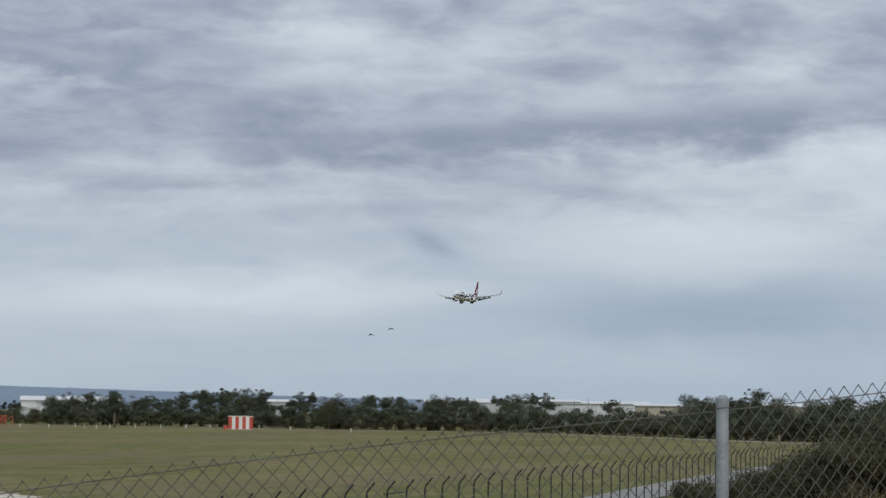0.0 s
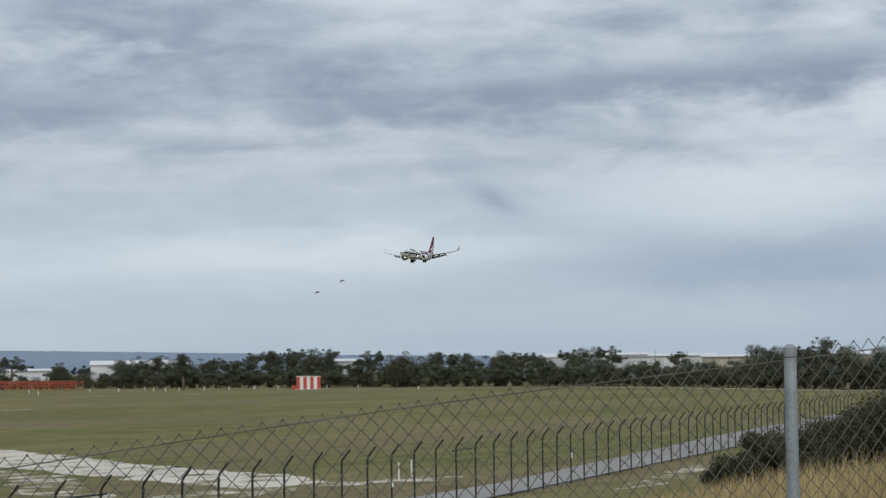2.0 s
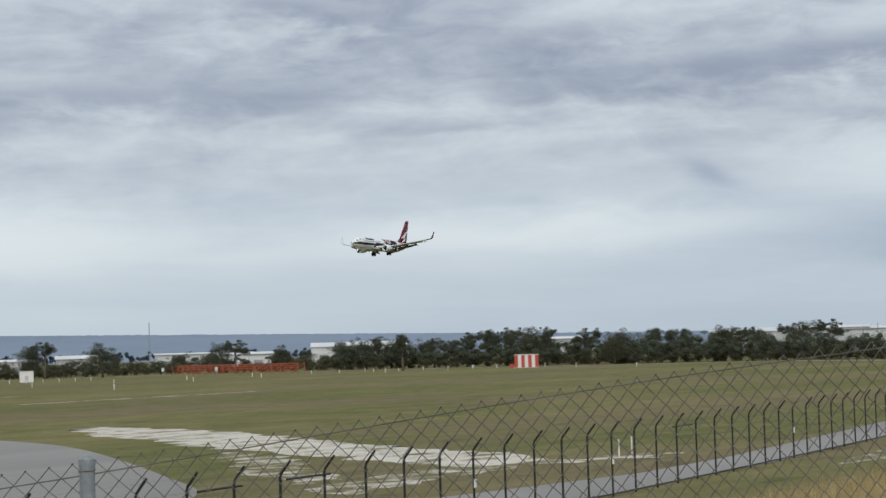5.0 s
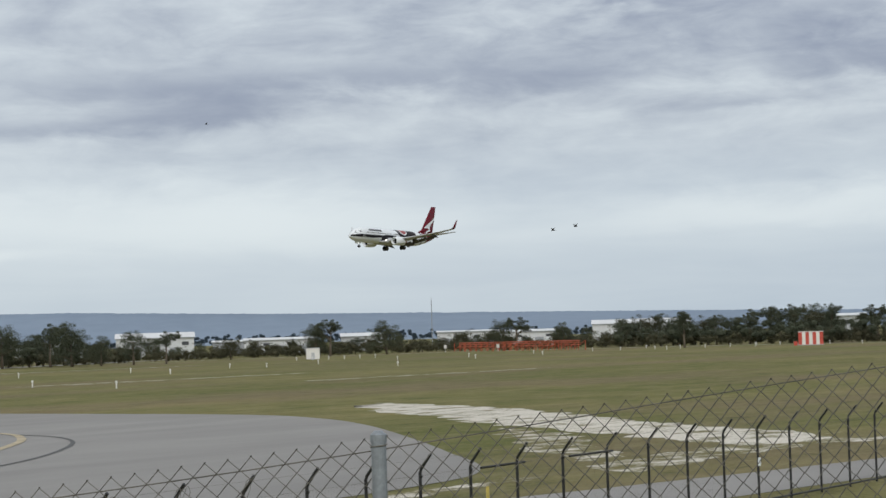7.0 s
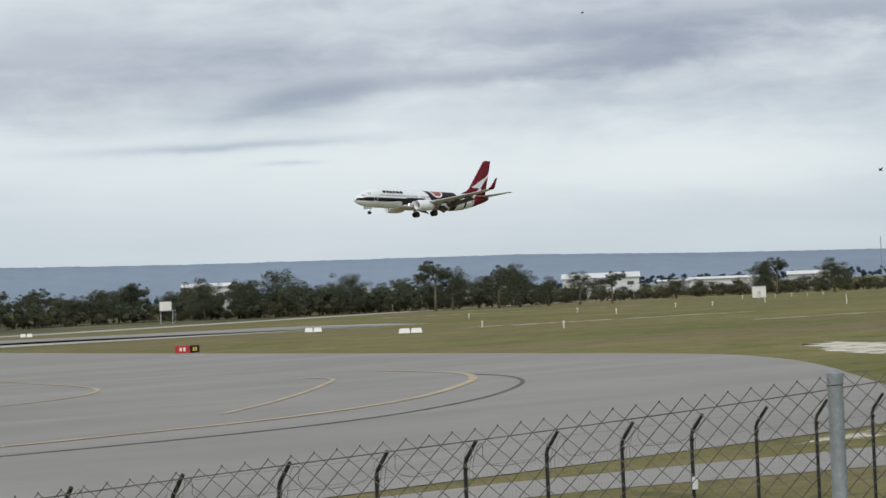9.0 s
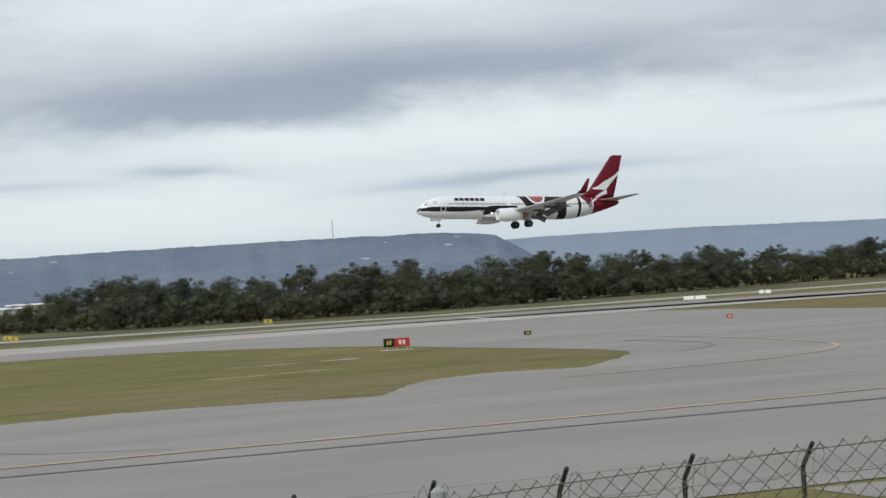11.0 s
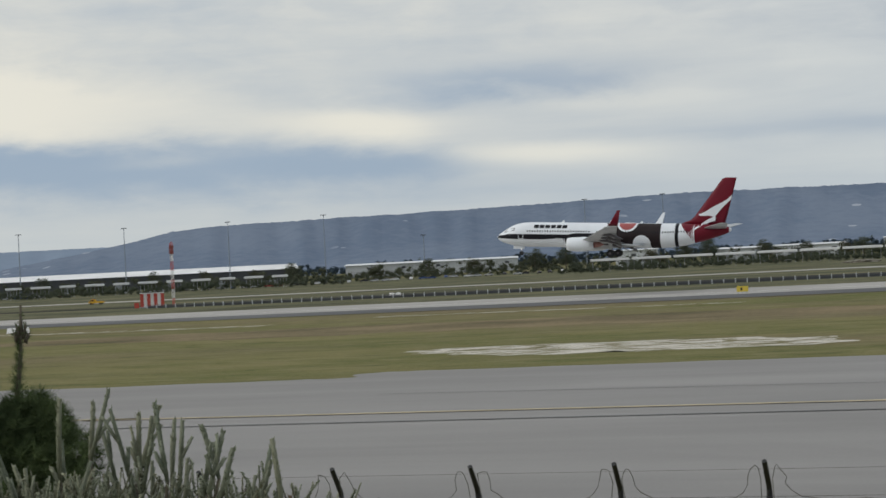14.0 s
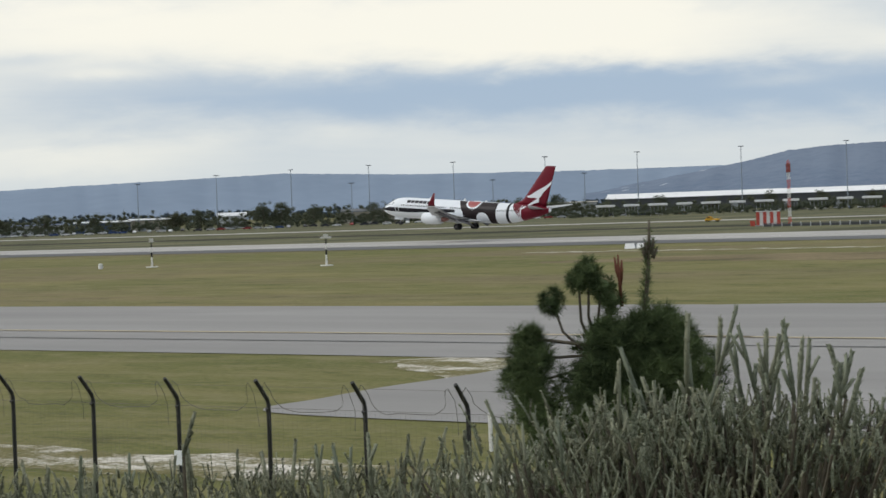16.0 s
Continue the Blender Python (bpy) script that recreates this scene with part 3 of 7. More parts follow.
def make_airliner():
    A = thing("airliner", "white jet airliner with dark patterned rear, red tail, wheels down", "airplane")
    vs, fs, n = [], [], 40
    xs = []
    for a, b in zip(SX, SX[1:]):
        xs += [a + (b - a) * k / 3 for k in range(3)]
    xs.append(SX[-1])
    for x in xs:
        for k in range(n):
            vs.append(hull(x, 2 * math.pi * k / n))
    for i in range(len(xs) - 1):
        for k in range(n):
            q, r = i * n + k, i * n + (k + 1) % n
            fs.append((q, q + n, r + n, r))
    fs += [tuple(range(n)), tuple(range((len(xs) - 1) * n, len(xs) * n))[::-1]]
    body = mesh_ob("fuselage", vs, fs, WHITE, A, "white fuselage", smooth=True)
    # belly fairing between the wings
    part("wing_fairing", foil(bmesh.new(), [((-8.2, s * 0.9, 1.85), 13.5, t, (0, 0, 1)) for s, t in ((-2.4, 0.02), (-1.6, 0.085), (0, 0.10), (1.6, 0.085), (2.4, 0.02))]), METAL_GREY, A, smooth=True)
    for side in (1, -1):
        skin("cheat_line", body, -19.6, -5.2, lambda x: 3.05 + 0.44 * bump_step(-19.6, -17.2, x), lambda x: 2.76 - 0.08 * bump_step(-19.4, -16, x) + 0.2 * bump_step(-12, -8.5, x) - 1.4 * bump_step(-8.4, -7.7, x), BLACK, nx=60, side=side, label="black band from nose to wing")
        skin("anti_glare_panel", body, -19.5, -17.9, lambda x: 3.25, lambda x: 2.95, BLACK, nx=10, side=side)
        skin("upper_line", body, -9.5, -1.6, lambda x: 3.40 + 0.32 * bump_step(-8.0, -6, x), lambda x: 3.0 + 0.2 * bump_step(-4.5, -2, x), BLACK, nx=30, side=side)
        skin("rear_panel", body, 0.3, 7.8, lambda x: 5.4, lambda x: 1.46, BROWN, nx=50, na=18, side=side, label="dark brown painted rear section")
        skin("front_panel", body, -1.2, 0.32, lambda x: 5.4, lambda x: 5.3 - 2.2 * bump_step(-1.2, 0.6, x), BROWN, nx=20, side=side)
        # white roundel low on the dark section, red arc with a pale rim above
        for nm, cx, cz, r, mt, off, lo in (("roundel", 4.75, 2.0, 1.5, WHITE, 0.024, 1.46), ("red_arc", 2.3, 5.75, 1.45, CORAL, 0.036, 3.0), ("pale_rim", 2.3, 5.75, 1.78, WHITE, 0.024, 3.0)):
            up = nm == "roundel"
            hi = (lambda x, cx=cx, cz=cz, r=r: cz + math.sqrt(max(0.0, r * r - (x - cx) ** 2))) if up else (lambda x: 5.4)
            low = (lambda x: 1.46) if up else (lambda x, cx=cx, cz=cz, r=r: min(5.44, cz - math.sqrt(max(0.0, r * r - (x - cx) ** 2))))
            half = r if up else math.sqrt(r * r - (cz - 5.45) ** 2)
            skin(nm, body, cx - half, cx + half, hi, low, mt, off, 30, 10, side)
        skin("tail_stripe", body, 10.12, 10.66, lambda x: 5.5, lambda x: 1.6, BLACK, nx=8, na=16, side=side, label="dark stripe round the rear fuselage")
        skin("red_rear", body, 10.9, 18.6, lambda x: 5.9, lambda x: 5.35 - 3.4 * min(1.0, (x - 10.9) / 2.6), RED, nx=30, na=14, side=side, label="deep red tail cone")
        # cabin windows
        for i in range(62):
            x = -14.2 + i * 0.43
            if abs(x + 3.2) < 0.5:
                continue
            q = []
            for dx, dz in ((-0.09, 0.08), (-0.05, 0.13), (0.05, 0.13), (0.09, 0.08), (0.09, -0.10), (0.05, -0.15), (-0.05, -0.15), (-0.09, -0.10)):
                p = hull(x + dx, z_angle(x, 4.02 + dz + (0.18 * bump_step(8, 12, x))), 0.045)
                q.append((p.x, p.y * side, p.z))
            mesh_ob("cabin_window", q, [tuple(range(8))[::-1] if side > 0 else tuple(range(8))], GLASS_DARK, body)
        # cockpit panes
        bm = bmesh.new()
        for x0, x1, zt0, zt1, zb in ((-18.35, -17.75, 3.92, 4.30, 3.72), (-17.68, -17.05, 4.33, 4.50, 3.86), (-16.98, -16.45, 4.48, 4.46, 4.0)):
            q = []
            for x, z in ((x0, zt0), (x1, zt1), (x1, zb + 0.05), (x0, zb)):
                p = hull(x, z_angle(x, z), 0.02)
                q.append(bm.verts.new((p.x, p.y * side, p.z)))
            bm.faces.new(q if side > 0 else q[::-1])
        part("cockpit_window", bm, GLASS_DARK, body)
        # the airline's name as plain bars
        for i in range(6):
            x0 = -13.15 + i * 0.95
            skin("name_bar", body, x0, x0 + 0.80, lambda x: 5.02, lambda x: 4.50, BLACK, 0.02, 4, 4, side, "dark bar in place of a letter")
        # front and rear door outlines
        for x0, x1, z0, z1, mt in ((-15.8, -14.9, 2.72, 4.5, WHITE),):
            for a, b, c, e in ((x0, x0 + 0.09, z0, z1), (x1 - 0.09, x1, z0, z1), (x0, x1, z1 - 0.08, z1), (x0, x1, z0, z0 + 0.08)):
                skin("door_edge", body, a, b, lambda x, e=e: e, lambda x, c=c: c, mt, 0.03, 3, 6, side)
        # wing with blended winglet
        sec = []
        for s in (1.0, 1.9, 3.5, 5.6, 8, 11, 14, 16.2):
            x, c, z = wing_le(s)
            sec.append(((x, -s * side, z), c, 0.13 - 0.0025 * s, (0, 0, 1)))
        wing = part("wing", foil(bmesh.new(), sec), METAL_GREY, A, "pale grey wing", smooth=True)
        x, c, z = wing_le(16.2)
        wl = [((x, -16.2 * side, z), c, 0.09, (0, 0, 1)), ((x + 0.5, -16.75 * side, z + 0.16), c * 0.88, 0.08, (0, 0.5 * side, 1)), ((x + 1.0, -17.1 * side, z + 0.62), c * 0.66, 0.07, (0, side, 0.35)), ((x + 2.2, -17.45 * side, z + 2.55), 0.42, 0.06, (0, side, 0.15))]
        wlt = part("winglet", foil(bmesh.new(), wl), WHITE, wing, "blended winglet, red outside", smooth=True)
        outer = [((p[0] - 0.01, p[1] - 0.03 * side, p[2]), ch * 1.01, th * 0.75, up) for (p, ch, th, up) in wl[1:]]
        part("outer_skin", foil(bmesh.new(), outer), RED, wlt, "dark red outer face", smooth=True)
        # extended flaps, slats and flap track fairings
        for s0, s1 in ((2.2, 4.6), (5.4, 11.6)):
            fl = []
            for s in (s0, s1):
                x, c, z = wing_le(s)
                cc = 0.24 * c
                fl.append(((x + c * 0.95, -s * side, z - 0.10 - 0.05 * c), cc, 0.11, (0.5, 0, 1)))
            bm = bmesh.new()
            foil(bm, fl)
            for v in bm.verts:
                x, c, z = wing_le(abs(v.co.y))
                v.co.z -= (v.co.x - (x + c * 0.95)) * 0.55
            part("flap", bm, SHADED_GREY, wing, smooth=True)
        for s in (3.0, 6.9, 9.4, 11.8):
            x, c, z = wing_le(s)
            bm = bmesh.new()
            lathe_x(bm, [(-1.4, 0.02), (-1.0, 0.15), (0, 0.24), (1.0, 0.2), (2.0, 0.04)], 0, 0, 12)
            for v in bm.verts:
                v.co.z += -0.28 * max(0, v.co.x)
            bmesh.ops.translate(bm, verts=bm.verts, vec=(x + 0.72 * c, -s * side, z - 0.34))
            part("flap_track_fairing", bm, SHADED_GREY, wing, smooth=True)
        sl = []
        for s in (6.2, 15.6):
            x, c, z = wing_le(s)
            sl.append(((x - 0.22, -s * side, z - 0.16), 0.14 * c + 0.1, 0.16, (0.3, 0, 1)))
        part("slat", foil(bmesh.new(), sl), METAL_GREY, wing, smooth=True)
        # engine
        bm = bmesh.new()
        lathe_x(bm, [(-2.3, 0.62), (-6.2, 0.74), (-6.52, 0.80), (-6.68, 0.90), (-6.55, 1.0), (-6.0, 1.10), (-5.0, 1.15), (-4.0, 1.12), (-3.0, 0.98), (-2.3, 0.83)], -4.83 * side, 1.95, 32)
        eng = part("engine_nacelle", bm, WHITE, A, "white engine nacelle", smooth=True)
        bm = bmesh.new()
        lathe_x(bm, [(-6.10, 0.0), (-6.02, 0.16), (-5.75, 0.26), (-5.6, 0.73), (-5.55, 0.73)], -4.83 * side, 1.95, 24)
        part("fan", bm, GLASS_DARK, eng)
        bm = bmesh.new()
        lathe_x(bm, [(-2.5, 0.60), (-1.6, 0.46), (-1.3, 0.34), (-0.7, 0.03)], -4.83 * side, 1.98, 20)
        part("exhaust", bm, mat("reddish_exhaust", (0.30, 0.14, 0.12), 0.5, 0.15), eng, "reddish exhaust cone", smooth=True)
        part("pylon", foil(bmesh.new(), [((-5.2, -4.83 * side, 2.7), 5.0, 0.05, (0, 1, 0)), ((-4.6, -4.83 * side, 3.15), 5.0, 0.05, (0, 1, 0))]), WHITE, eng, smooth=True)
        # tailplane
        st = [((14.3, -0.5 * side, 4.75), 3.9, 0.09, (0, 0, 1)), ((18.2, -7.1 * side, 5.55), 1.35, 0.08, (0, 0, 1))]
        part("tailplane", foil(bmesh.new(), st), METAL_GREY, A, "pale grey tailplane", smooth=True)
        # main leg with two wheels and the open bay behind it
        leg = part("main_leg", tube(tube(bmesh.new(), [(-0.1, -2.86 * side, 0.55), (0.0, -2.86 * side, 1.4), (0.05, -3.0 * side, 2.5)], [0.09, 0.12, 0.14]), [(0, -2.6 * side, 1.0), (0.3, -1.6 * side, 2.0)], 0.06), STEEL, A)
        for dy in (-0.43, 0.43):
            w = part("wheel", disc_wheel(bmesh.new(), (0, 0, 0), 0.62, 0.46), RUBBER, leg, "black tyre")
            w.location = (0, -2.86 * side + dy, 0.565)
            part("hub", disc_wheel(bmesh.new(), (0, 0, 0), 0.24, 0.47), SHADED_GREY, leg).location = w.location
        part("gear_door", box(bmesh.new(), -0.3, 0.35, -3.36 * side - 0.03, -3.36 * side + 0.03, 1.2, 2.3, 0.02), METAL_GREY, leg)
        # landing light in the wing root
        part("landing_light", lathe_x(bmesh.new(), [(-6.66, 0.10), (-6.60, 0.12), (-6.5, 0.05)], -2.25 * side, 2.36, 12), GLOW, wing, "lit landing light")
    # fin with its dorsal fillet
    fin = part("fin", foil(bmesh.new(), [((10.0, 0, 5.1), 7.9, 0.035, (0, 1, 0)), ((12.3, 0, 6.0), 5.7, 0.07, (0, 1, 0)), ((13.0, 0, 6.6), 5.2, 0.075, (0, 1, 0)), ((17.35, 0, 12.62), 2.25, 0.085, (0, 1, 0)), ((17.8, 0, 12.85), 1.9, 0.02, (0, 1, 0))]), RED, A, "deep red tail fin", smooth=True)
    for side in (1, -1):
        # the tail emblem as a plain white swoosh with a hooked end
        top = [(18.95, 10.1), (18.2, 9.4), (17.3, 8.85), (16.4, 8.4), (15.6, 7.95), (14.9, 7.5), (14.2, 7.1), (13.7, 7.05)]
        low = [(18.8, 9.35), (18.0, 8.6), (17.3, 7.9), (16.7, 7.1), (16.2, 6.55), (15.2, 6.75), (14.4, 6.7), (13.75, 6.75)]
        vs, fs = [], []
        for (xa, za), (xb, zb) in zip(top, low):
            for x, z in ((xa, za), (xb, zb)):
                le = float(np.interp(z, [5.1, 6.0, 6.6, 12.62], [10.0, 12.3, 13.0, 17.35]))
                ch = float(np.interp(z, [5.1, 6.0, 6.6, 12.62], [7.9, 5.7, 5.2, 2.25]))
                th = float(np.interp(z, [5.1, 6.0, 6.6, 12.62], [0.035, 0.07, 0.075, 0.085]))
                u = min(1, max(0, (x - le) / ch))
                t = 5 * th * ch * (0.2969 * math.sqrt(u) - 0.126 * u - 0.3516 * u * u + 0.2843 * u ** 3 - 0.1036 * u ** 4)
                vs.append((x, -(t + 0.05) * side, z))
        for i in range(len(top) - 1):
            fs.append((2 * i, 2 * i + 1, 2 * i + 3, 2 * i + 2))
        mesh_ob("tail_emblem", vs, fs, WHITE, fin, "plain white swoosh", smooth=True)
        vs, fs = [], []
        for i in range(13):
            x = 13.2 + 3.2 * i / 12
            zc = 6.3 - 1.75 * (1 - i / 12) ** 1.4
            for dz in (0.14 + 0.02 * i, -0.14 - 0.02 * i):
                p = hull(x, z_angle(x, min(zc + dz, 5.4)), 0.03)
                if zc + dz > 5.2:
                    p = Vector((x, -0.34, zc + dz))
                vs.append((p.x, p.y * side, p.z))
            if i:
                fs.append((2 * i - 2, 2 * i - 1, 2 * i + 1, 2 * i))
        mesh_ob("tail_stripe", vs, fs, WHITE, fin)
    part("rudder_line", box(bmesh.new(), 16.55, 16.6, -0.3, 0.3, 6.6, 6.7), RED, fin)
    ng = part("nose_leg", tube(bmesh.new(), [(-15.6, 0, 0.35), (-15.6, 0, 1.1), (-15.4, 0, 2.0)], [0.07, 0.08, 0.09]), STEEL, A)
    for dy in (-0.19, 0.19):
        w = part("wheel", disc_wheel(bmesh.new(), (0, 0, 0), 0.343, 0.2), RUBBER, ng, "black tyre")
        w.location = (-15.6, dy, 0.343)
    for dy in (-0.32, 0.32):
        part("nose_gear_door", box(bmesh.new(), -16.9, -15.2, dy - 0.02, dy + 0.02, 1.05, 1.72, 0.015), WHITE, ng)
    part("taxi_light", lathe_x(bmesh.new(), [(-15.80, 0.06), (-15.75, 0.07), (-15.68, 0.03)], 0, 1.05, 12), GLOW, ng, "lit taxi light")
    for x, h in ((-9.0, 0.35), (-1.0, 0.45), (4.0, 0.3)):
        part("antenna", foil(bmesh.new(), [((x, 0, 5.4), 0.6, 0.1, (0, 1, 0)), ((x + 0.35, 0, 5.44 + h), 0.25, 0.1, (0, 1, 0))]), WHITE, body)
    part("satcom_dome", foil(bmesh.new(), [((1.5, -0.5, 5.38), 2.6, 0.12, (0, 0, 1)), ((1.5, 0.5, 5.38), 2.6, 0.12, (0, 0, 1))]), WHITE, body, smooth=True)
    return A


airliner = make_airliner()

# ---- ground markings and bare patches ----


def ragged(pts, amp, step, seed):
    """An outline broken up into an uneven edge."""
    out = []
    n = len(pts)
    for i in range(n):
        a, b = Vector((*pts[i], 0)), Vector((*pts[(i + 1) % n], 0))
        k = max(1, int((b - a).length / step))
        nrm = Vector((-(b - a).y, (b - a).x, 0)).normalized()
        for j in range(k):
            p = a.lerp(b, j / k)
            p += nrm * amp * (noise.noise((p.x * 0.35, p.y * 0.35, seed)) + 0.6 * noise.noise((p.x * 1.1, p.y * 1.1, seed + 5)))
            out.append((p.x, p.y))
    return out


TARMAC_SEAM = tarmac_mat("seam_filler", (0.15, 0.15, 0.147), (0.2, 0.2, 0.195))
TAXI_Y = [(-600, 83.6), (-100, 83.3), (-40, 82.6), (0, 82.0), (40, 81.4), (54.7, 81.9), (66, 83.4), (78.7, 88.7), (91.4, 97.8), (98.5, 104.3), (104, 112), (107, 124)]
ribbon("taxiway_centre_line", smooth_pts(TAXI_Y, 6), 0.62, 0.06, YELLOW, "faded yellow taxiway centre line")
ribbon("pavement_joint", smooth_pts([(-600, 78.2), (-100, 77.9), (-25, 77.8), (0, 77.6), (35, 76.6), (60, 76.3), (77, 82.4), (92, 93.0), (100, 102.0), (103, 110)], 6), 0.30, 0.055, DARK_TAR, "dark sealed joint in the taxiway")
ribbon("entry_line", smooth_pts([(66, 90), (74, 96), (82, 103), (90, 110.5), (96, 117), (97.5, 123)], 6), 0.4, 0.06, YELLOW, "second faded yellow line round the bend")
ribbon("entry_line", smooth_pts([(54, 114.5), (62, 114.8), (70, 116.5), (78, 122), (83.5, 130), (87, 142), (90, 158), (92, 178)], 6), 0.42, 0.06, YELLOW, "faded yellow entry line")
ribbon("skid_mark", smooth_pts([(74, 137), (79, 141), (83, 148), (85, 158), (85, 168)], 5), 0.3, 0.05, TARMAC_SEAM, "dark tyre marks")
ribbon("pavement_seam", [(-34, 95.0), (-10, 93.0), (14, 92.0), (16, 88.0), (21, 84.0)], 0.14, 0.05, TARMAC_SEAM, "faint dark seam in the taxiway")
plate("runway_shoulder", [(-1500, 268), (-5, 268), (-3, 291), (-1500, 291)], 0.055, DARK_TAR, "dark asphalt runway shoulder")
ribbon("runway_edge_line", [(-1500, 305), (-400, 305), (-300, 305), (-27, 305)], 0.9, 0.07, WHITE_LINE, "white runway edge line")
ribbon("threshold_line", [(139, 335), (128, 290)], 1.0, 0.07, WHITE_LINE, "white line across the runway end")
ribbon("runway_side_line", [(70, 299), (-2, 299)], 0.9, 0.07, WHITE_LINE, "white runway side line")
plate("far_taxiway", [(-1500, 548), (-60, 548), (20, 470), (60, 405), (150, 372), (260, 400), (420, 470), (650, 560), (650, 572), (420, 484), (255, 414), (150, 388), (75, 420), (50, 470), (-40, 572), (-1500, 580)], 0.03, RUNWAY, "pale strip of far taxiway")
plate("dark_ground_strip", [(-1500, 446), (-40, 440), (-10, 424), (-40, 418), (-1500, 424)], 0.03, mat("dark_strip_ground", (0.038, 0.036, 0.026), 0.95, 0.3, 0.05, 2.0, spec=0.1), "dark strip of ground beyond the runway")
plate("runway_end_apron", [(262, 288), (262, 336), (200, 352), (120, 352), (60, 336), (60, 330), (200, 320)], 0.05, TARMAC, "grey asphalt beside the runway end")
plate("dry_grass_stretch", ragged([(-125, 190), (-112, 205), (-62, 214), (-20, 213), (30, 206), (-20, 190), (-75, 184)], 4.0, 3.0, 2.2), 0.0035, mat("dry_brown_grass", (0.125, 0.105, 0.055), 0.95, 0.25, 0.06, 1.5, spec=0.1, second=(0.21, 0.165, 0.095)), "stretch of dry brown grass between taxiway and runway")
for i, (pts, amp) in enumerate([
        ([(156, 116), (147, 112), (137, 101.4), (128.7, 90.6), (119.7, 80.4), (110.6, 66.5), (100.5, 53.5), (96, 46.5), (103, 45.5), (108, 49), (115.6, 60.5), (128.7, 76.6), (139.9, 89), (149, 103)], 2.0),
        ([(86, 47), (97, 58), (108, 66), (113, 74), (106, 70), (94, 60), (84, 51)], 1.8), ([(78, 44), (96, 45), (106, 40), (112, 41), (104, 46), (90, 49.5), (80, 48)], 1.6),
        ([(-50, 144), (-44, 136), (-34, 130.5), (-24, 131), (-15, 134), (-16, 140), (-23, 145), (-38, 148)], 2.6), ([(2, 135), (13, 134), (16, 136.5), (3, 138.5)], 1.2),
        ([(-46, 39.5), (-39, 40.2), (-35, 41.4), (-31, 40.4), (-21, 41.2), (-20, 38.6), (-29, 38), (-36, 36), (-46, 36.8)], 1.2), ([(-48, 71.5), (-43, 70), (-40.5, 63), (-42, 60), (-45.5, 64), (-52, 68)], 1.0),
        ([(60, 47.5), (74, 48.3), (76, 46.8), (60, 45.8)], 0.9), ([(98, 28.2), (106, 28.6), (116, 29.6), (126, 30.4), (118, 27.6), (104, 26.8)], 0.7),
        ([(40, 152), (52, 154), (54, 155.5), (42, 153.5)], 0.7), ([(48, 172), (62, 174), (62, 175.5), (48, 173.6)], 0.7), ([(10, 170), (22, 171), (22, 173), (10, 172)], 0.5),
        ([(230, 240), (300, 236), (300, 241), (230, 246)], 1.2), ([(240, 190), (300, 186), (300, 190), (240, 194)], 1.0), ([(330, 380), (420, 372), (420, 377), (330, 386)], 1.5),
        ([(-150, 230), (-95, 226), (-95, 231), (-150, 235)], 1.2), ([(-88, 245), (-40, 243), (-40, 247), (-88, 249)], 0.9)]):
    plate("sand_patch", ragged(pts, amp, 1.2 if i < 9 else 2.5, i * 7.3), 0.006 + 0.0012 * i, SAND if i == 0 else STREAKY_SAND if i == 3 else THIN_SAND, "bare pale sand showing through the grass")

# ---- security fence of black posts with cranked arms ----
POST_X = [0.871 * float(np.interp(i, [-14, 0, 12, 20, 23, 35, 43, 50, 120], [-74.65, -37.18, -5.46, 16.37, 24.66, 59.6, 83.6, 104.5, 313])) for i in range(-12, 96)]


def fence_y(x):
    return 0.871 * float(np.interp(x / 0.871, [-80, -37, -13, 16, 30, 57, 84, 110, 313], [33.2, 34.4, 35.2, 35.4, 35.7, 36.6, 36.5, 36.6, 40.5]))


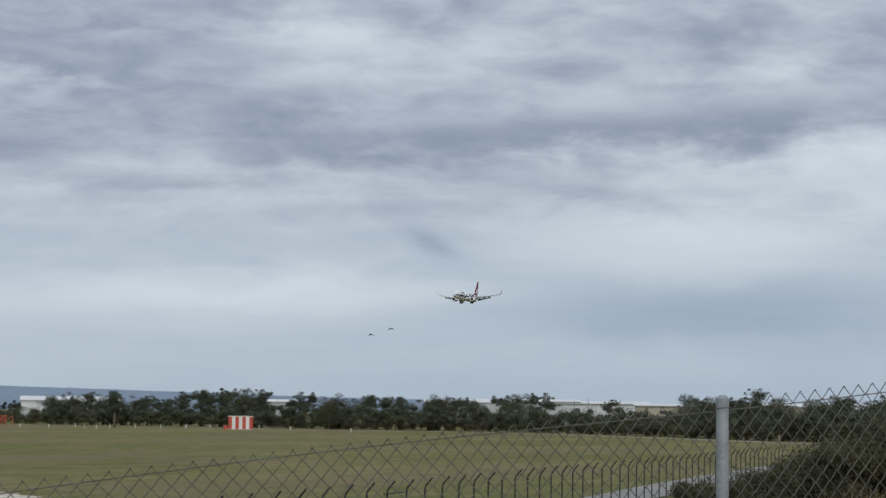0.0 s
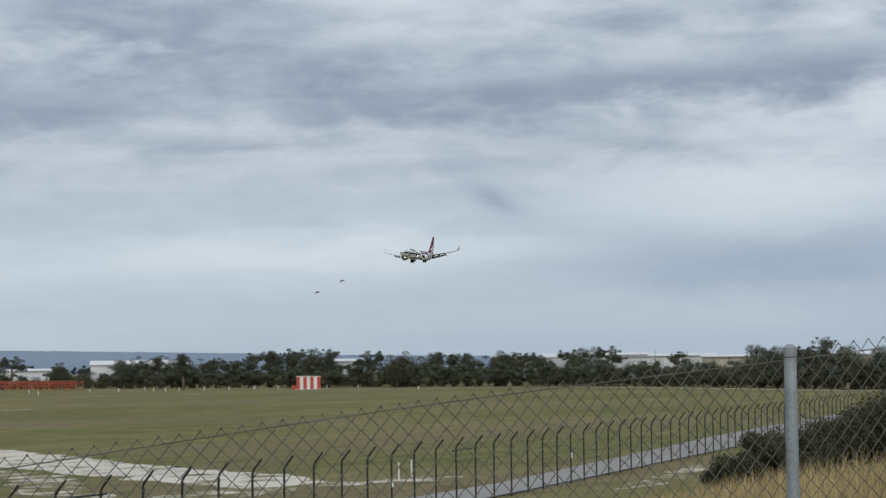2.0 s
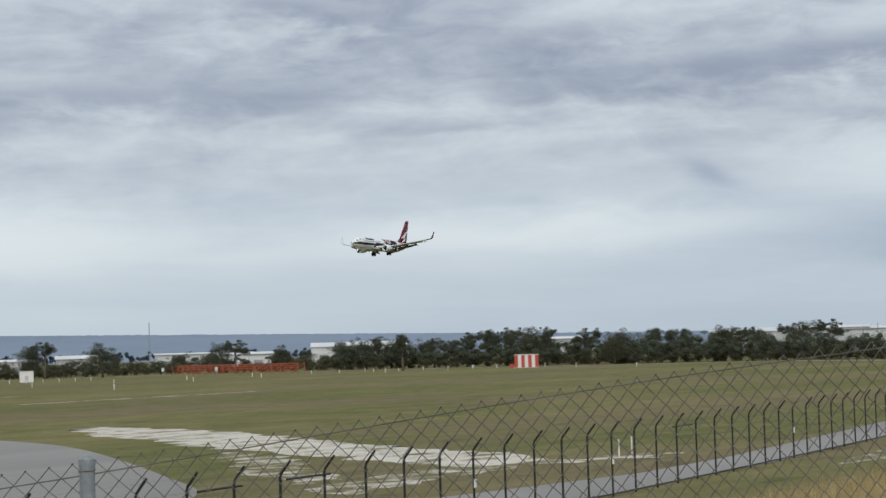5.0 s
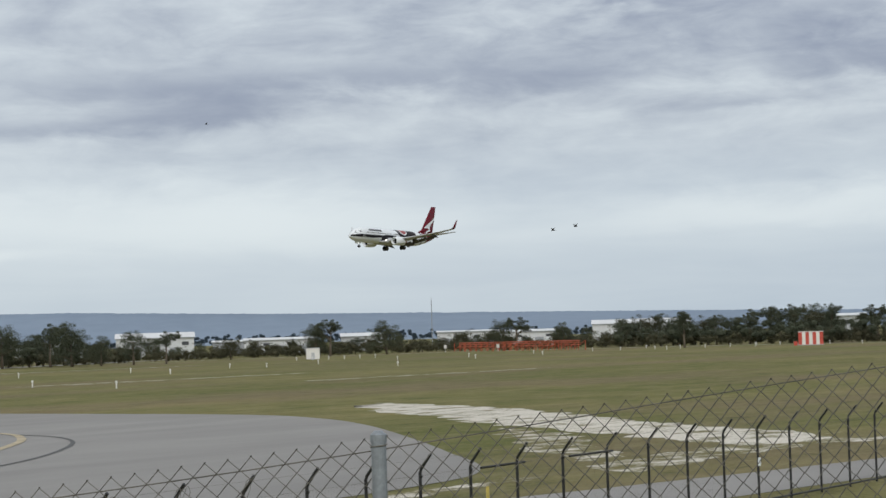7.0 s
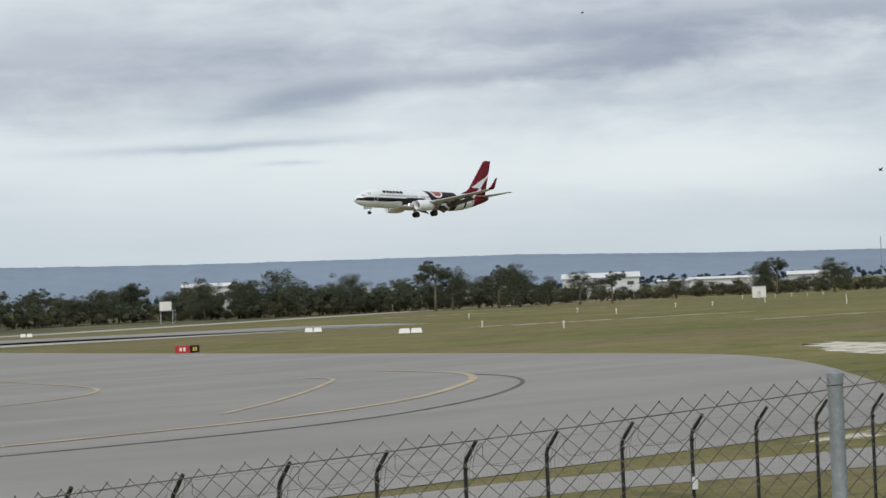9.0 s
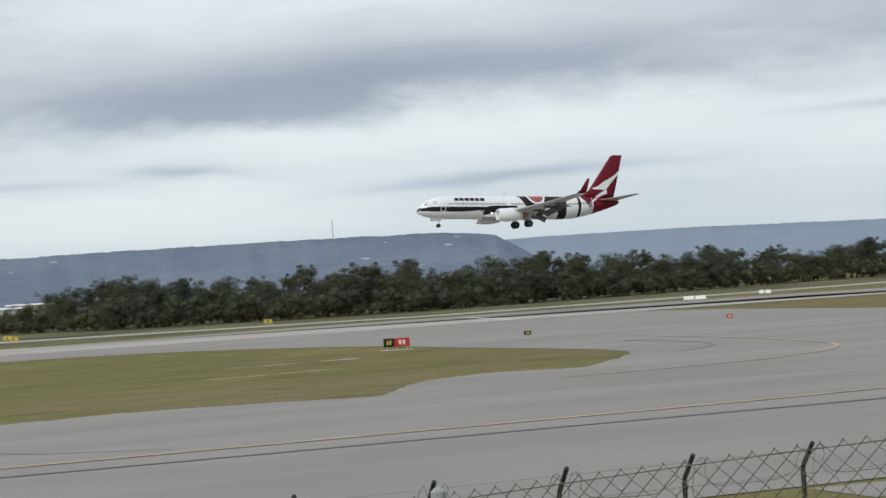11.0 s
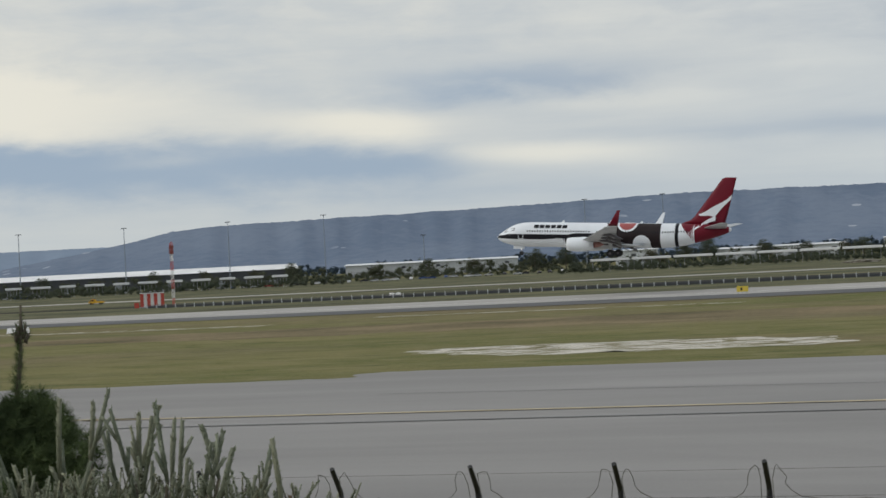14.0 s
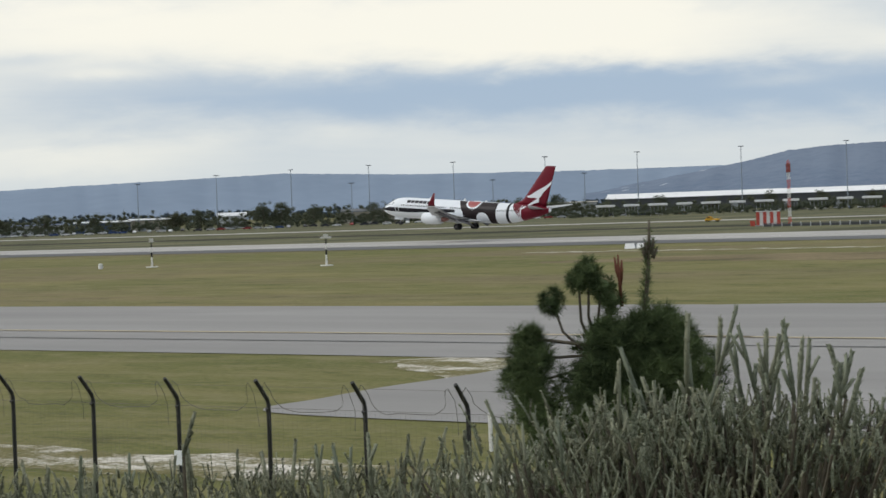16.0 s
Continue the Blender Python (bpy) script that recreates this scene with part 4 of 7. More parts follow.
def make_security_fence():
    F = thing("security_fence", "black steel security fence with cranked posts and coiled wire", "fence")
    bm = bmesh.new()
    tube(bm, [(0, 0, -0.3), (0, 0, 2.62), (0, -0.03, 2.72), (0, -0.37, 3.13)], [0.045, 0.045, 0.044, 0.040], 8)
    tube(bm, [(0.0, 0, 2.50), (0.0, -0.04, 2.56)], 0.05, 6)
    p = part("post", bm, POST_BLACK, F)
    p.matrix_basis = pose(POST_X[0], fence_y(POST_X[0]), 0)
    for x in POST_X[1:]:
        share("post", p, F, pose(x, fence_y(x), 0))
    line = [(x, fence_y(x)) for x in POST_X]
    part("bottom_rail", tube(bmesh.new(), [(x, y, 0.12) for x, y in line], 0.04, 6), POST_BLACK, F)
    for z, dy in ((2.555, 0), (3.0, -0.26)):
        part("strand", tube(bmesh.new(), [(x, y + dy, z) for x, y in line], 0.0024, 4), WIRE, F)
    for x0, x1 in ((-14.1, -9.4), (47.4, 49.8), (52.3, 54.9), (85.4, 88)):
        part("brace_rail", tube(bmesh.new(), [(x0, fence_y(x0), 2.54), (x1, fence_y(x1), 2.54)], 0.038, 6), POST_BLACK, F)
    # welded mesh between the posts
    bm = bmesh.new()
    for a, b in zip(line, line[1:]):
        if not -40 < a[0] < 62:
            continue
        for k in range(1, 20):
            q = k / 20
            x, y = a[0] + (b[0] - a[0]) * q, a[1] + (b[1] - a[1]) * q
            tube(bm, [(x, y, 0.2), (x, y, 2.55)], 0.0013, 3, False)
        for k in range(10):
            tube(bm, [(*a, 0.3 + 0.25 * k), (*b, 0.3 + 0.25 * k)], 0.0013, 3, False)
    tagged(part("wire_mesh", bm, WIRE, F), "thin wire mesh", kind="stuff")
    # loose loops of coiled wire: up beside each post, over, and down to a low slack run
    rng = random.Random(4)
    for a, b in zip(line, line[1:]):
        if not -40 < a[0] < 36:
            continue
        pts = []
        lx = b[0] - a[0]
        half = [(0.045, 2.20), (0.04, 2.55), (0.035, 2.85), (0.05, 3.0), (0.075, 3.06), (0.10, 3.02), (0.12, 2.90), (0.125, 2.76), (0.16, 2.66), (0.21, 2.58), (0.27, 2.53), (0.38, 2.52)]
        for q, z in half + [(1 - q, z) for q, z in half[::-1]]:
            pts.append((a[0] + lx * (q + rng.uniform(-0.01, 0.01)), a[1] - 0.12 - max(0.0, z - 2.5) * 0.35, z + rng.uniform(-0.025, 0.025)))
        part("wire_coil", tube(bmesh.new(), pts, 0.0065, 4), WIRE, F)
    # small notice plates
    for x in (-27.4, 65.8, 102.8, 37.5, 79.0):
        k = min(POST_X, key=lambda v: abs(v - x))
        part("notice_plate", box(bmesh.new(), k - 0.1, k + 0.1, fence_y(k) - 0.06, fence_y(k) - 0.046, 1.35, 1.65, 0.004), WHITE, F, "small white notice plate")
    return F


make_security_fence()

# ---- chain-link fence close to the viewing mound ----
NRM, ALONG = Vector((0.682, 0.7314, 0)), Vector((0.7314, -0.682, 0))


def link_pt(q, z):
    """Point of the chain-link plane, q metres along it, z metres below or above its top edge."""
    p = NRM * 6.2 + ALONG * q
    return Vector((p.x, p.y, 5.872 + 0.105 * q + z))


def make_chain_link():
    F = thing("chain_link_fence", "galvanised chain-link fence with round steel posts on the mound", "fence")
    w = 0.0707
    vs, fs = [], []
    q = -7.0
    k = 0
    rad = 0.0024
    while q < 7.0:
        pts = []
        for j in range(34):
            side = (j + k) % 2
            bulge = rad * (1.2 if (j + k) % 2 else -1.2)
            pts.append(link_pt(q + (w / 2 if side else 0.0) + 0.003 * noise.noise((q * 3, j * 0.3, 1)), -j * w / 2) + NRM * bulge)
        # knuckled over at the top of every pair
        tipq = q + (w / 2 if k % 2 else 0.0)
        pts.insert(0, link_pt(tipq + (-0.002 if k % 2 else 0.002), 0.004) - NRM * 0.004)
        base = len(vs)
        for p in pts:
            for c in range(3):
                a = 2.0944 * c
                vs.append(p + rad * (math.cos(a) * ALONG + math.sin(a) * NRM))
        for i in range(len(pts) - 1):
            for c in range(3):
                a, b = base + 3 * i + c, base + 3 * i + (c + 1) % 3
                fs.append((a, b, b + 3, a + 3))
        q += w / 2
        k += 1
    tagged(mesh_ob("chain_mesh", vs, fs, WIRE, F), "rusty grey diamond wire mesh", kind="stuff")
    for z in (-0.028, -0.62):
        pts = [link_pt(-7 + 14 * i / 40, z + 0.012 * math.sin(i * 0.5)) + NRM * 0.006 for i in range(41)]
        part("straining_wire", tube(bmesh.new(), pts, 0.0021, 5), WIRE, F)
    for q in (4.49, 1.10, -2.45, -5.9):
        p = link_pt(q, 0) - NRM * 0.03
        bm = bmesh.new()
        tube(bm, [(p.x, p.y, p.z - 1.7), (p.x, p.y, p.z + 0.005), (p.x, p.y, p.z + 0.02)], [0.0235, 0.0235, 0.012], 20)
        post = part("post", bm, GALV, F, "galvanised round post")
        part("post_cap", tube(bmesh.new(), [(p.x, p.y, p.z - 0.012), (p.x, p.y, p.z + 0.012), (p.x, p.y, p.z + 0.024)], [0.0255, 0.0255, 0.012], 20), GALV, post)
        for dz in (-0.03, -0.62):
            part("tie_wire", tube(bmesh.new(), [(p.x + 0.026 * math.cos(a), p.y + 0.026 * math.sin(a), p.z + dz + 0.002 * a) for a in [0.6 * i for i in range(12)]], 0.002, 4), WIRE, post)
    return F


make_chain_link()

# ---- trees and scrub ----


def clump(vs, fs, c, r, rng, squash=0.75, level=2):
    """A knobbly mass of foliage from a shaken icosphere."""
    bm = bmesh.new()
    bmesh.ops.create_icosphere(bm, subdivisions=level, radius=1.0)
    base = len(vs)
    s = rng.uniform(0, 90)
    for v in bm.verts:
        k = r * (1 + 0.35 * noise.noise(v.co * 1.7 + Vector((s, 0, 0))) + 0.25 * noise.noise(v.co * 4.1 + Vector((0, s, 0))))
        vs.append((c[0] + v.co.x * k, c[1] + v.co.y * k, c[2] + v.co.z * k * squash))
    fs += [tuple(base + v.index for v in f.verts) for f in bm.faces]
    bm.free()


def leaf_spray(vs, fs, c, r, n, size, rng, squash=0.75, gaps=0.0):
    """Leaf sprays through and round a mass of foliage, turned mostly outward and upward, with gaps between them."""
    r_np = np.random.RandomState(rng.randrange(1 << 30))
    d = r_np.normal(size=(n, 3))
    d /= np.linalg.norm(d, axis=1)[:, None]
    p = d * r * (r_np.uniform(0.15, 1.0, (n, 1)) ** 0.5) * r_np.uniform(0.85, 1.2, (n, 1))
    if gaps:
        o = rng.uniform(0, 50)
        keep = np.array([noise.noise(Vector((q[0] * 1.9 / r + o, q[1] * 1.9 / r, q[2] * 2.6 / r))) + 0.5 * noise.noise(Vector((q[0] * 5 / r, q[1] * 5 / r + o, q[2] * 5 / r))) > gaps - 0.5 for q in p])
        d, p = d[keep], p[keep]
        n = len(p)
    p = p * np.array((1, 1, squash)) + np.array(tuple(c))
    nrm = d + np.array((0, 0, 0.35)) + 0.6 * r_np.normal(size=(n, 3))
    u = np.cross(nrm, r_np.normal(size=(n, 3)))
    u /= np.linalg.norm(u, axis=1)[:, None] + 1e-6
    v = np.cross(nrm, u)
    v /= np.linalg.norm(v, axis=1)[:, None] + 1e-6
    u *= size * r_np.uniform(0.55, 1.25, (n, 1))
    v *= size * r_np.uniform(0.35, 0.75, (n, 1))
    b = len(vs)
    quads = np.stack((p - u, p + v, p + u, p - v), axis=1).reshape(-1, 3)
    vs.extend(map(tuple, quads.tolist()))
    fs.extend((b + 4 * k, b + 4 * k + 1, b + 4 * k + 2, b + 4 * k + 3) for k in range(n))


def tree(seed, height, spread, form, leaf):
    """A tree: tapered trunk with limbs, and a crown of separate uneven masses."""
    rng = random.Random(seed)
    T = thing("tree", "dark green eucalypt with an uneven rounded crown", "tree", group="trees behind the airfield")
    bm = bmesh.new()
    lean = rng.uniform(-0.5, 0.5)
    top = height * 0.7
    tube(bm, [(0, 0, -0.3), (lean * 0.4, 0.1, top * 0.4), (lean, 0.2, top * 0.75), (lean * 1.3, 0.1, top)], [0.032 * height, 0.024 * height, 0.015 * height, 0.006 * height], 7)
    vs, fs = [], []
    boughs = 8 if form != "open" else 6
    for i in range(boughs):
        a = 6.283 * (i + rng.uniform(-0.3, 0.3)) / boughs * 2.4
        if form == "tall":
            z = height * (0.36 + 0.56 * i / boughs + rng.uniform(0, 0.06))
            rr = spread * (0.62 - 0.45 * i / boughs) * rng.uniform(0.6, 1.0)
        elif form == "open":
            z = height * rng.uniform(0.6, 0.92)
            rr = spread * rng.uniform(0.3, 0.85)
        else:
            z = height * (0.26 + 0.63 * i / boughs)
            rr = spread * (0.80 - 0.55 * i / boughs) * rng.uniform(0.6, 1.05)
        c = Vector((lean + rr * math.cos(a), rr * math.sin(a), z))
        tube(bm, [(lean * 0.7, 0.1, min(z * 0.65, top)), ((lean + c.x) * 0.5, c.y * 0.5, z * 0.85), c], [0.011 * height, 0.007 * height, 0.003 * height], 5)
        big = spread * rng.uniform(0.46, 0.6) * (0.62 if form == "open" else 0.85 if form == "tall" else 1.0)
        leaf_spray(vs, fs, c, big * 1.12, 1250, 0.010 * spread + 0.10, rng, 0.72, 0.36)
        for k in range(6):
            d = Vector((rng.gauss(0, 0.7), rng.gauss(0, 0.7), rng.gauss(0, 0.5)))
            leaf_spray(vs, fs, c + d * big, big * rng.uniform(0.3, 0.55), 170, 0.010 * spread + 0.10, rng, 0.75, 0.36)
    part("trunk", bm, BARK, T, smooth=True)
    # the crown just reaches the tree's height
    zmax = max(v[2] for v in vs)
    lift = 0.3 * height
    vs = [(x, y, lift + (z - lift) * (height - lift) / (zmax - lift) if z > lift else z) for x, y, z in vs]
    mesh_ob("crown", vs, fs, leaf, T)
    return T


PROTO = [tree(11, 13, 5.0, "round", LEAF), tree(23, 11.5, 4.6, "round", LEAF), tree(37, 14.5, 4.2, "tall", LEAF), tree(41, 12.5, 4.6, "open", LEAF), tree(59, 9.5, 4.6, "round", SCRUB), tree(61, 12, 3.2, "tall", LEAF)]


def wood_base(az):
    return 10 + float(np.interp(az, [-95, -80.5, -77.4, -72.7, -67.9, -62, -56, -49.7, -43.3, -38.5, -33.9, -27.2, -22.5, -17.7, -12.9, -9], [430, 460, 515, 605, 640, 700, 760, 750, 656, 622, 650, 539, 490, 475, 500, 560]))


def wood_top(az):
    """Height of the tree line against the sky, in degrees."""
    return float(np.interp(az, [-95, -82.7, -81.3, -80, -78.7, -77.5, -73.6, -72.5, -71.9, -70.4, -68, -66, -62, -60, -58, -54, -50, -47.5, -46.5, -43.3, -40.7, -38.5, -35.4, -33.9, -31, -28, -25.6, -24.5, -23, -21, -18, -16.2, -14.6, -13.3, -12.3, -10.6, -9.6],
                           [0.50, 0.50, 0.40, 0.34, 0.36, 0.0, 0.02, 0.22, 0.30, 0.45, 0.42, 0.46, 0.40, 0.26, 0.14, 0.13, 0.10, 0.08, 0.20, 0.40, 0.36, 0.34, 0.45, 0.52, 0.50, 0.54, 0.63, 0.74, 0.64, 0.70, 0.70, 0.46, 0.57, 0.64, 0.58, 0.34, 0.0]))


# single trees: bearing, height angle, distance, form
SHED_TREES = [
    (-58.6, 0.28, 740, 1), (-57.3, 0.45, 740, 3), (-56.9, 0.42, 745, 0), (-53.6, 0.50, 735, 1), (-52.0, 0.55, 735, 3), (-51.6, 0.50, 738, 0), (-49.2, 0.15, 720, 4), (-47.4, 0.36, 640, 3), (-46.5, 0.42, 640, 0), (-45.6, 0.3, 636, 1),
    (-38.0, 0.84, 640, 0), (-42.4, 0.86, 640, 3), (-42.9, 0.70, 645, 0), (-44.2, 0.66, 650, 3), (-44.8, 0.70, 640, 1), (-40.0, 0.64, 640, 0), (-35.9, 0.66, 640, 1), (-37.1, 0.58, 640, 0), (-73.4, 0.54, 640, 0), (-73.0, 0.45, 650, 3),
    (-78.2, 0.56, 600, 0), (-78.8, 0.48, 600, 1), (-75.9, 0.36, 700, 3),]
FIELD_TREES = [
    (-6.9, 0.30, 1120, 0), (-7.6, 0.30, 1100, 1), (-8.4, 0.33, 1080, 0), (-9.2, 0.32, 1060, 4), (-1.6, 0.33, 900, 0), (-0.6, 0.05, 930, 4), (0.8, 0.22, 1080, 0), (1.2, 0.15, 1080, 1), (2.4, 0.02, 1000, 4), (5.2, 0.12, 1080, 1),
    (5.9, 0.25, 1090, 0), (6.4, 0.18, 1085, 4), (7.5, 0.20, 1080, 0), (8.6, 0.30, 1080, 1), (10.2, 0.45, 1060, 0), (10.8, 0.35, 1065, 1), (11.8, 0.2, 1080, 4), (14.2, 0.40, 1080, 0), (15.1, 0.36, 1080, 1), (16.8, 0.2, 1090, 4),
    (18.1, 0.25, 1095, 0), (19.6, 0.12, 1090, 4),]
CAR_PARK_TREES = [
    (21.9, 0.30, 1100, 1), (23.0, 0.16, 1100, 4), (24.4, 0.20, 1100, 0), (25.8, 0.24, 1100, 1), (27.4, 0.1, 1090, 4), (28.9, 0.22, 1100, 0), (30.4, 0.16, 1090, 1), (31.8, 0.36, 1080, 0), (32.9, 0.28, 1080, 1), (33.8, 0.22, 1080, 4),
    (35.3, 0.2, 1090, 0), (36.4, 0.36, 1050, 1), (37.0, 0.32, 1050, 0), (38.7, 0.30, 1040, 1), (39.6, 0.42, 1030, 0), (40.1, 0.4, 1030, 1), (41.9, 0.25, 1030, 0), (42.6, 0.22, 1030, 4), (44.8, 0.2, 1030, 1), (46.2, 0.25, 1030, 0),
    (47.5, 0.2, 1030, 4), (49.0, 0.25, 1030, 0),]


def plant_woods():
    rng = random.Random(8)
    for k, proto in enumerate(PROTO):
        proto.matrix_basis = pose(*polar(-92 + 6 * k, 640), -0.1)
    az = -93.0
    while az < -9.6:
        d0 = wood_base(az)
        for row in range(2):
            a = az + rng.uniform(-0.3, 0.3)
            d = d0 + 10 + row * 16 + rng.uniform(-5, 8)
            zt = 6.3 + d * math.tan(radians(wood_top(a)))
            gap = noise.noise((a * 0.9, row * 5.0, 2.0))
            h = max(4.5, zt * rng.uniform(0.72, 1.04) - (0.8 * row if gap < 0 else -0.3))
            if -60 < a < -45.5 and gap < 0.12:
                h = max(4.2, zt * rng.uniform(0.55, 0.72))
            k = rng.choice((0, 0, 1, 1, 2, 3, 4, 5) if h > 8 else (4, 1, 0, 4))
            h *= 1.06
            proto = PROTO[k]
            s = h / (13, 11.5, 14.5, 12.5, 9.5, 12)[k] * 1.03
            wide = s * rng.uniform(0.95, 1.25)
            m = pose(*polar(a, d), -0.1, 0, 0, rng.uniform(0, 360)) @ Matrix.Diagonal((wide, wide, s, 1))
            copy_thing(proto, m)
        az += 0.62 if az < -34 else 0.68
    # single trees among the far sheds
    for a, e, d, k in SHED_TREES + FIELD_TREES + CAR_PARK_TREES:
        h = 6.3 + d * math.tan(radians(e))
        s = h / (13, 11.5, 14.5, 12.5, 9.5, 12)[k] * 1.02
        copy_thing(PROTO[k], pose(*polar(a, d), -0.1, 0, 0, rng.uniform(0, 360)) @ Matrix.Diagonal((s * 1.1, s * 1.1, s, 1)))


plant_woods()


def scrub_belt(name, label, spans, material, seed):
    """Low scrub that nobody could count, in one mesh."""
    rng = random.Random(seed)
    vs, fs = [], []
    for a0, a1, d0, d1, step, h0, h1 in spans:
        a = a0
        while a < a1:
            f = (a - a0) / (a1 - a0)
            d = (d0 + (d1 - d0) * f if d0 > 0 else wood_base(a)) + rng.uniform(-6, 10)
            h = rng.uniform(h0, h1)
            x, y = polar(a, d)
            for k in range(2 if h < 5 else 3):
                r = min(h * 0.5, 2.6) * rng.uniform(0.5, 1.0)
                c = (x + rng.uniform(-0.4, 0.4) * h, y + rng.uniform(-1.5, 1.5), max(r * 0.5, (h - r * 0.8) * rng.uniform(0.45, 1.0)))
                clump(vs, fs, c, r * 0.5, rng, 0.85, 1)
                leaf_spray(vs, fs, c, r * 1.15, 130, 0.21 if d < 1500 else 0.7, rng, 0.85)
            a += step * rng.uniform(0.6, 1.4)
    return tagged(mesh_ob(name, vs, fs, material), label, "scrub", kind="stuff")


scrub_belt("scrub", "dark scrub along the foot of the woods", [(-94, -9.0, 0, 0, 0.16, 3.0, 6.0), (-90, -9.5, 0, 0, 0.15, 1.8, 3.8), (-10.8, -7.0, 545, 660, 0.12, 2.2, 5.0), (-8.0, 0.5, 880, 900, 0.10, 2.2, 4.8), (-7.0, 0.5, 960, 960, 0.12, 2.0, 4.0)], SCRUB, 5)
scrub_belt("wood_backing", "dense backing of dark trees behind the wood edge", [(-94, -60, 0, 0, 0.16, 6.0, 9.5), (-45, -12, 0, 0, 0.16, 6.0, 10.0)], LEAF, 15)
scrub_belt("far_tree_row", "row of dark trees along the far car parks", [(2.5, 20, 1085, 1090, 0.20, 5.0, 9.5), (13, 50, 1090, 1060, 0.18, 4.0, 9.5), (30, 50, 1050, 1030, 0.16, 5.0, 11.5), (33, 50, 1200, 1180, 0.14, 8.0, 13.0)], LEAF, 16)
# The last two spans are added to darken the space under the canopies.
scrub_belt("far_scrub", "low scrub among the far sheds and car parks", [(0, 50, 1015, 1005, 0.14, 2.0, 5.5), (-1.5, 14, 930, 945, 0.16, 1.5, 4.2), (20.5, 31.5, 912, 912, 0.11, 2.4, 4.2), (3, 14.5, 855, 855, 0.11, 2.0, 3.8)], LEAF, 6)
# The bluish leaf colour has the distance haze mixed in.
scrub_belt("distant_trees", "line of distant trees below the hills, tinted with haze", [(-60, 52, 2100, 2100, 0.13, 9, 15), (-5, 40, 1700, 1700, 0.16, 7, 12)], mat("haze_tinted_foliage", (0.055, 0.075, 0.095), 0.9, 0.25, 0.01, 0.1, spec=0.0), 7)

# ---- sheds, masts and car parks beyond the field ----
SHEDS = {}


def paint(key):
    if key not in SHEDS:
        c = {"white": (0.62, 0.64, 0.66), "cream": (0.42, 0.38, 0.31), "grey": (0.33, 0.35, 0.38), "pale": (0.48, 0.50, 0.52), "roof": (0.72, 0.73, 0.74), "bright": (0.84, 0.84, 0.83), "mast": (0.27, 0.31, 0.36), "dark": (0.06, 0.065, 0.075), "green": (0.06, 0.19, 0.14), "blue": (0.05, 0.09, 0.20), "sand": (0.45, 0.40, 0.30), "dirt": (0.15, 0.135, 0.10)}[key]
        SHEDS[key] = mat("shed_" + key, c, 0.55, 0.1, 0.05, 0.6)
    return SHEDS[key]


def shed(az, d, width, depth, height, wall, roof, label, rise=1.2, doors=2, fins=0):
    """A long low industrial building: walls, pitched roof with eaves, roller doors, fascia."""
    if -70 < az < -40:
        height *= 0.8
    S = thing("warehouse", label, "building", pose(*polar(az, d), 0, 0, 0, az), "sheds beyond the airfield")
    part("wall", box(bmesh.new(), -width / 2, width / 2, 0, depth, -0.2, height), paint(wall), S)
    o = 0.6
    vs = [(-width / 2 - o, -o, height + 0.02), (width / 2 + o, -o, height + 0.02), (width / 2 + o, depth + o, height + 0.02), (-width / 2 - o, depth + o, height + 0.02), (-width / 2 - o, depth / 2, height + rise), (width / 2 + o, depth / 2, height + rise),
          (-width / 2 - o, -o, height + 0.32), (width / 2 + o, -o, height + 0.32), (width / 2 + o, depth + o, height + 0.32), (-width / 2 - o, depth + o, height + 0.32), (-width / 2 - o, depth / 2, height + rise + 0.3), (width / 2 + o, depth / 2, height + rise + 0.3)]
    fs = [(6, 7, 11, 10), (8, 9, 10, 11), (0, 1, 7, 6), (2, 3, 9, 8), (1, 5, 11, 7), (1, 2, 5), (5, 2, 8, 11), (0, 6, 10, 4), (3, 4, 10, 9), (0, 4, 3), (0, 4, 5, 1), (4, 3, 2, 5)]
    mesh_ob("roof", vs, fs, paint(roof), S)
    for i in range(doors):
        x = -width / 2 + width * (i + 0.5) / doors
        part("roller_door", box(bmesh.new(), x - 2.2, x + 2.2, -0.12, 0.0, 0, min(4.5, height * 0.6), 0.03), paint("grey"), S)
        part("window", box(bmesh.new(), x + 3.2, x + 6.2, -0.10, 0.0, height * 0.62, height * 0.8, 0.02), paint("dark"), S)
    for i in range(fins):
        x = -width / 2 + width * (i + 0.5) / fins
        part("pier", box(bmesh.new(), x - 1.1, x + 1.1, -1.2, -0.15, 0, height + 1.6, 0.05), paint("dark"), S, "tall dark pier")
    part("gutter", box(bmesh.new(), -width / 2 - 0.5, width / 2 + 0.5, -0.75, -0.6, height - 0.1, height + 0.2), paint("grey"), S)
    return S


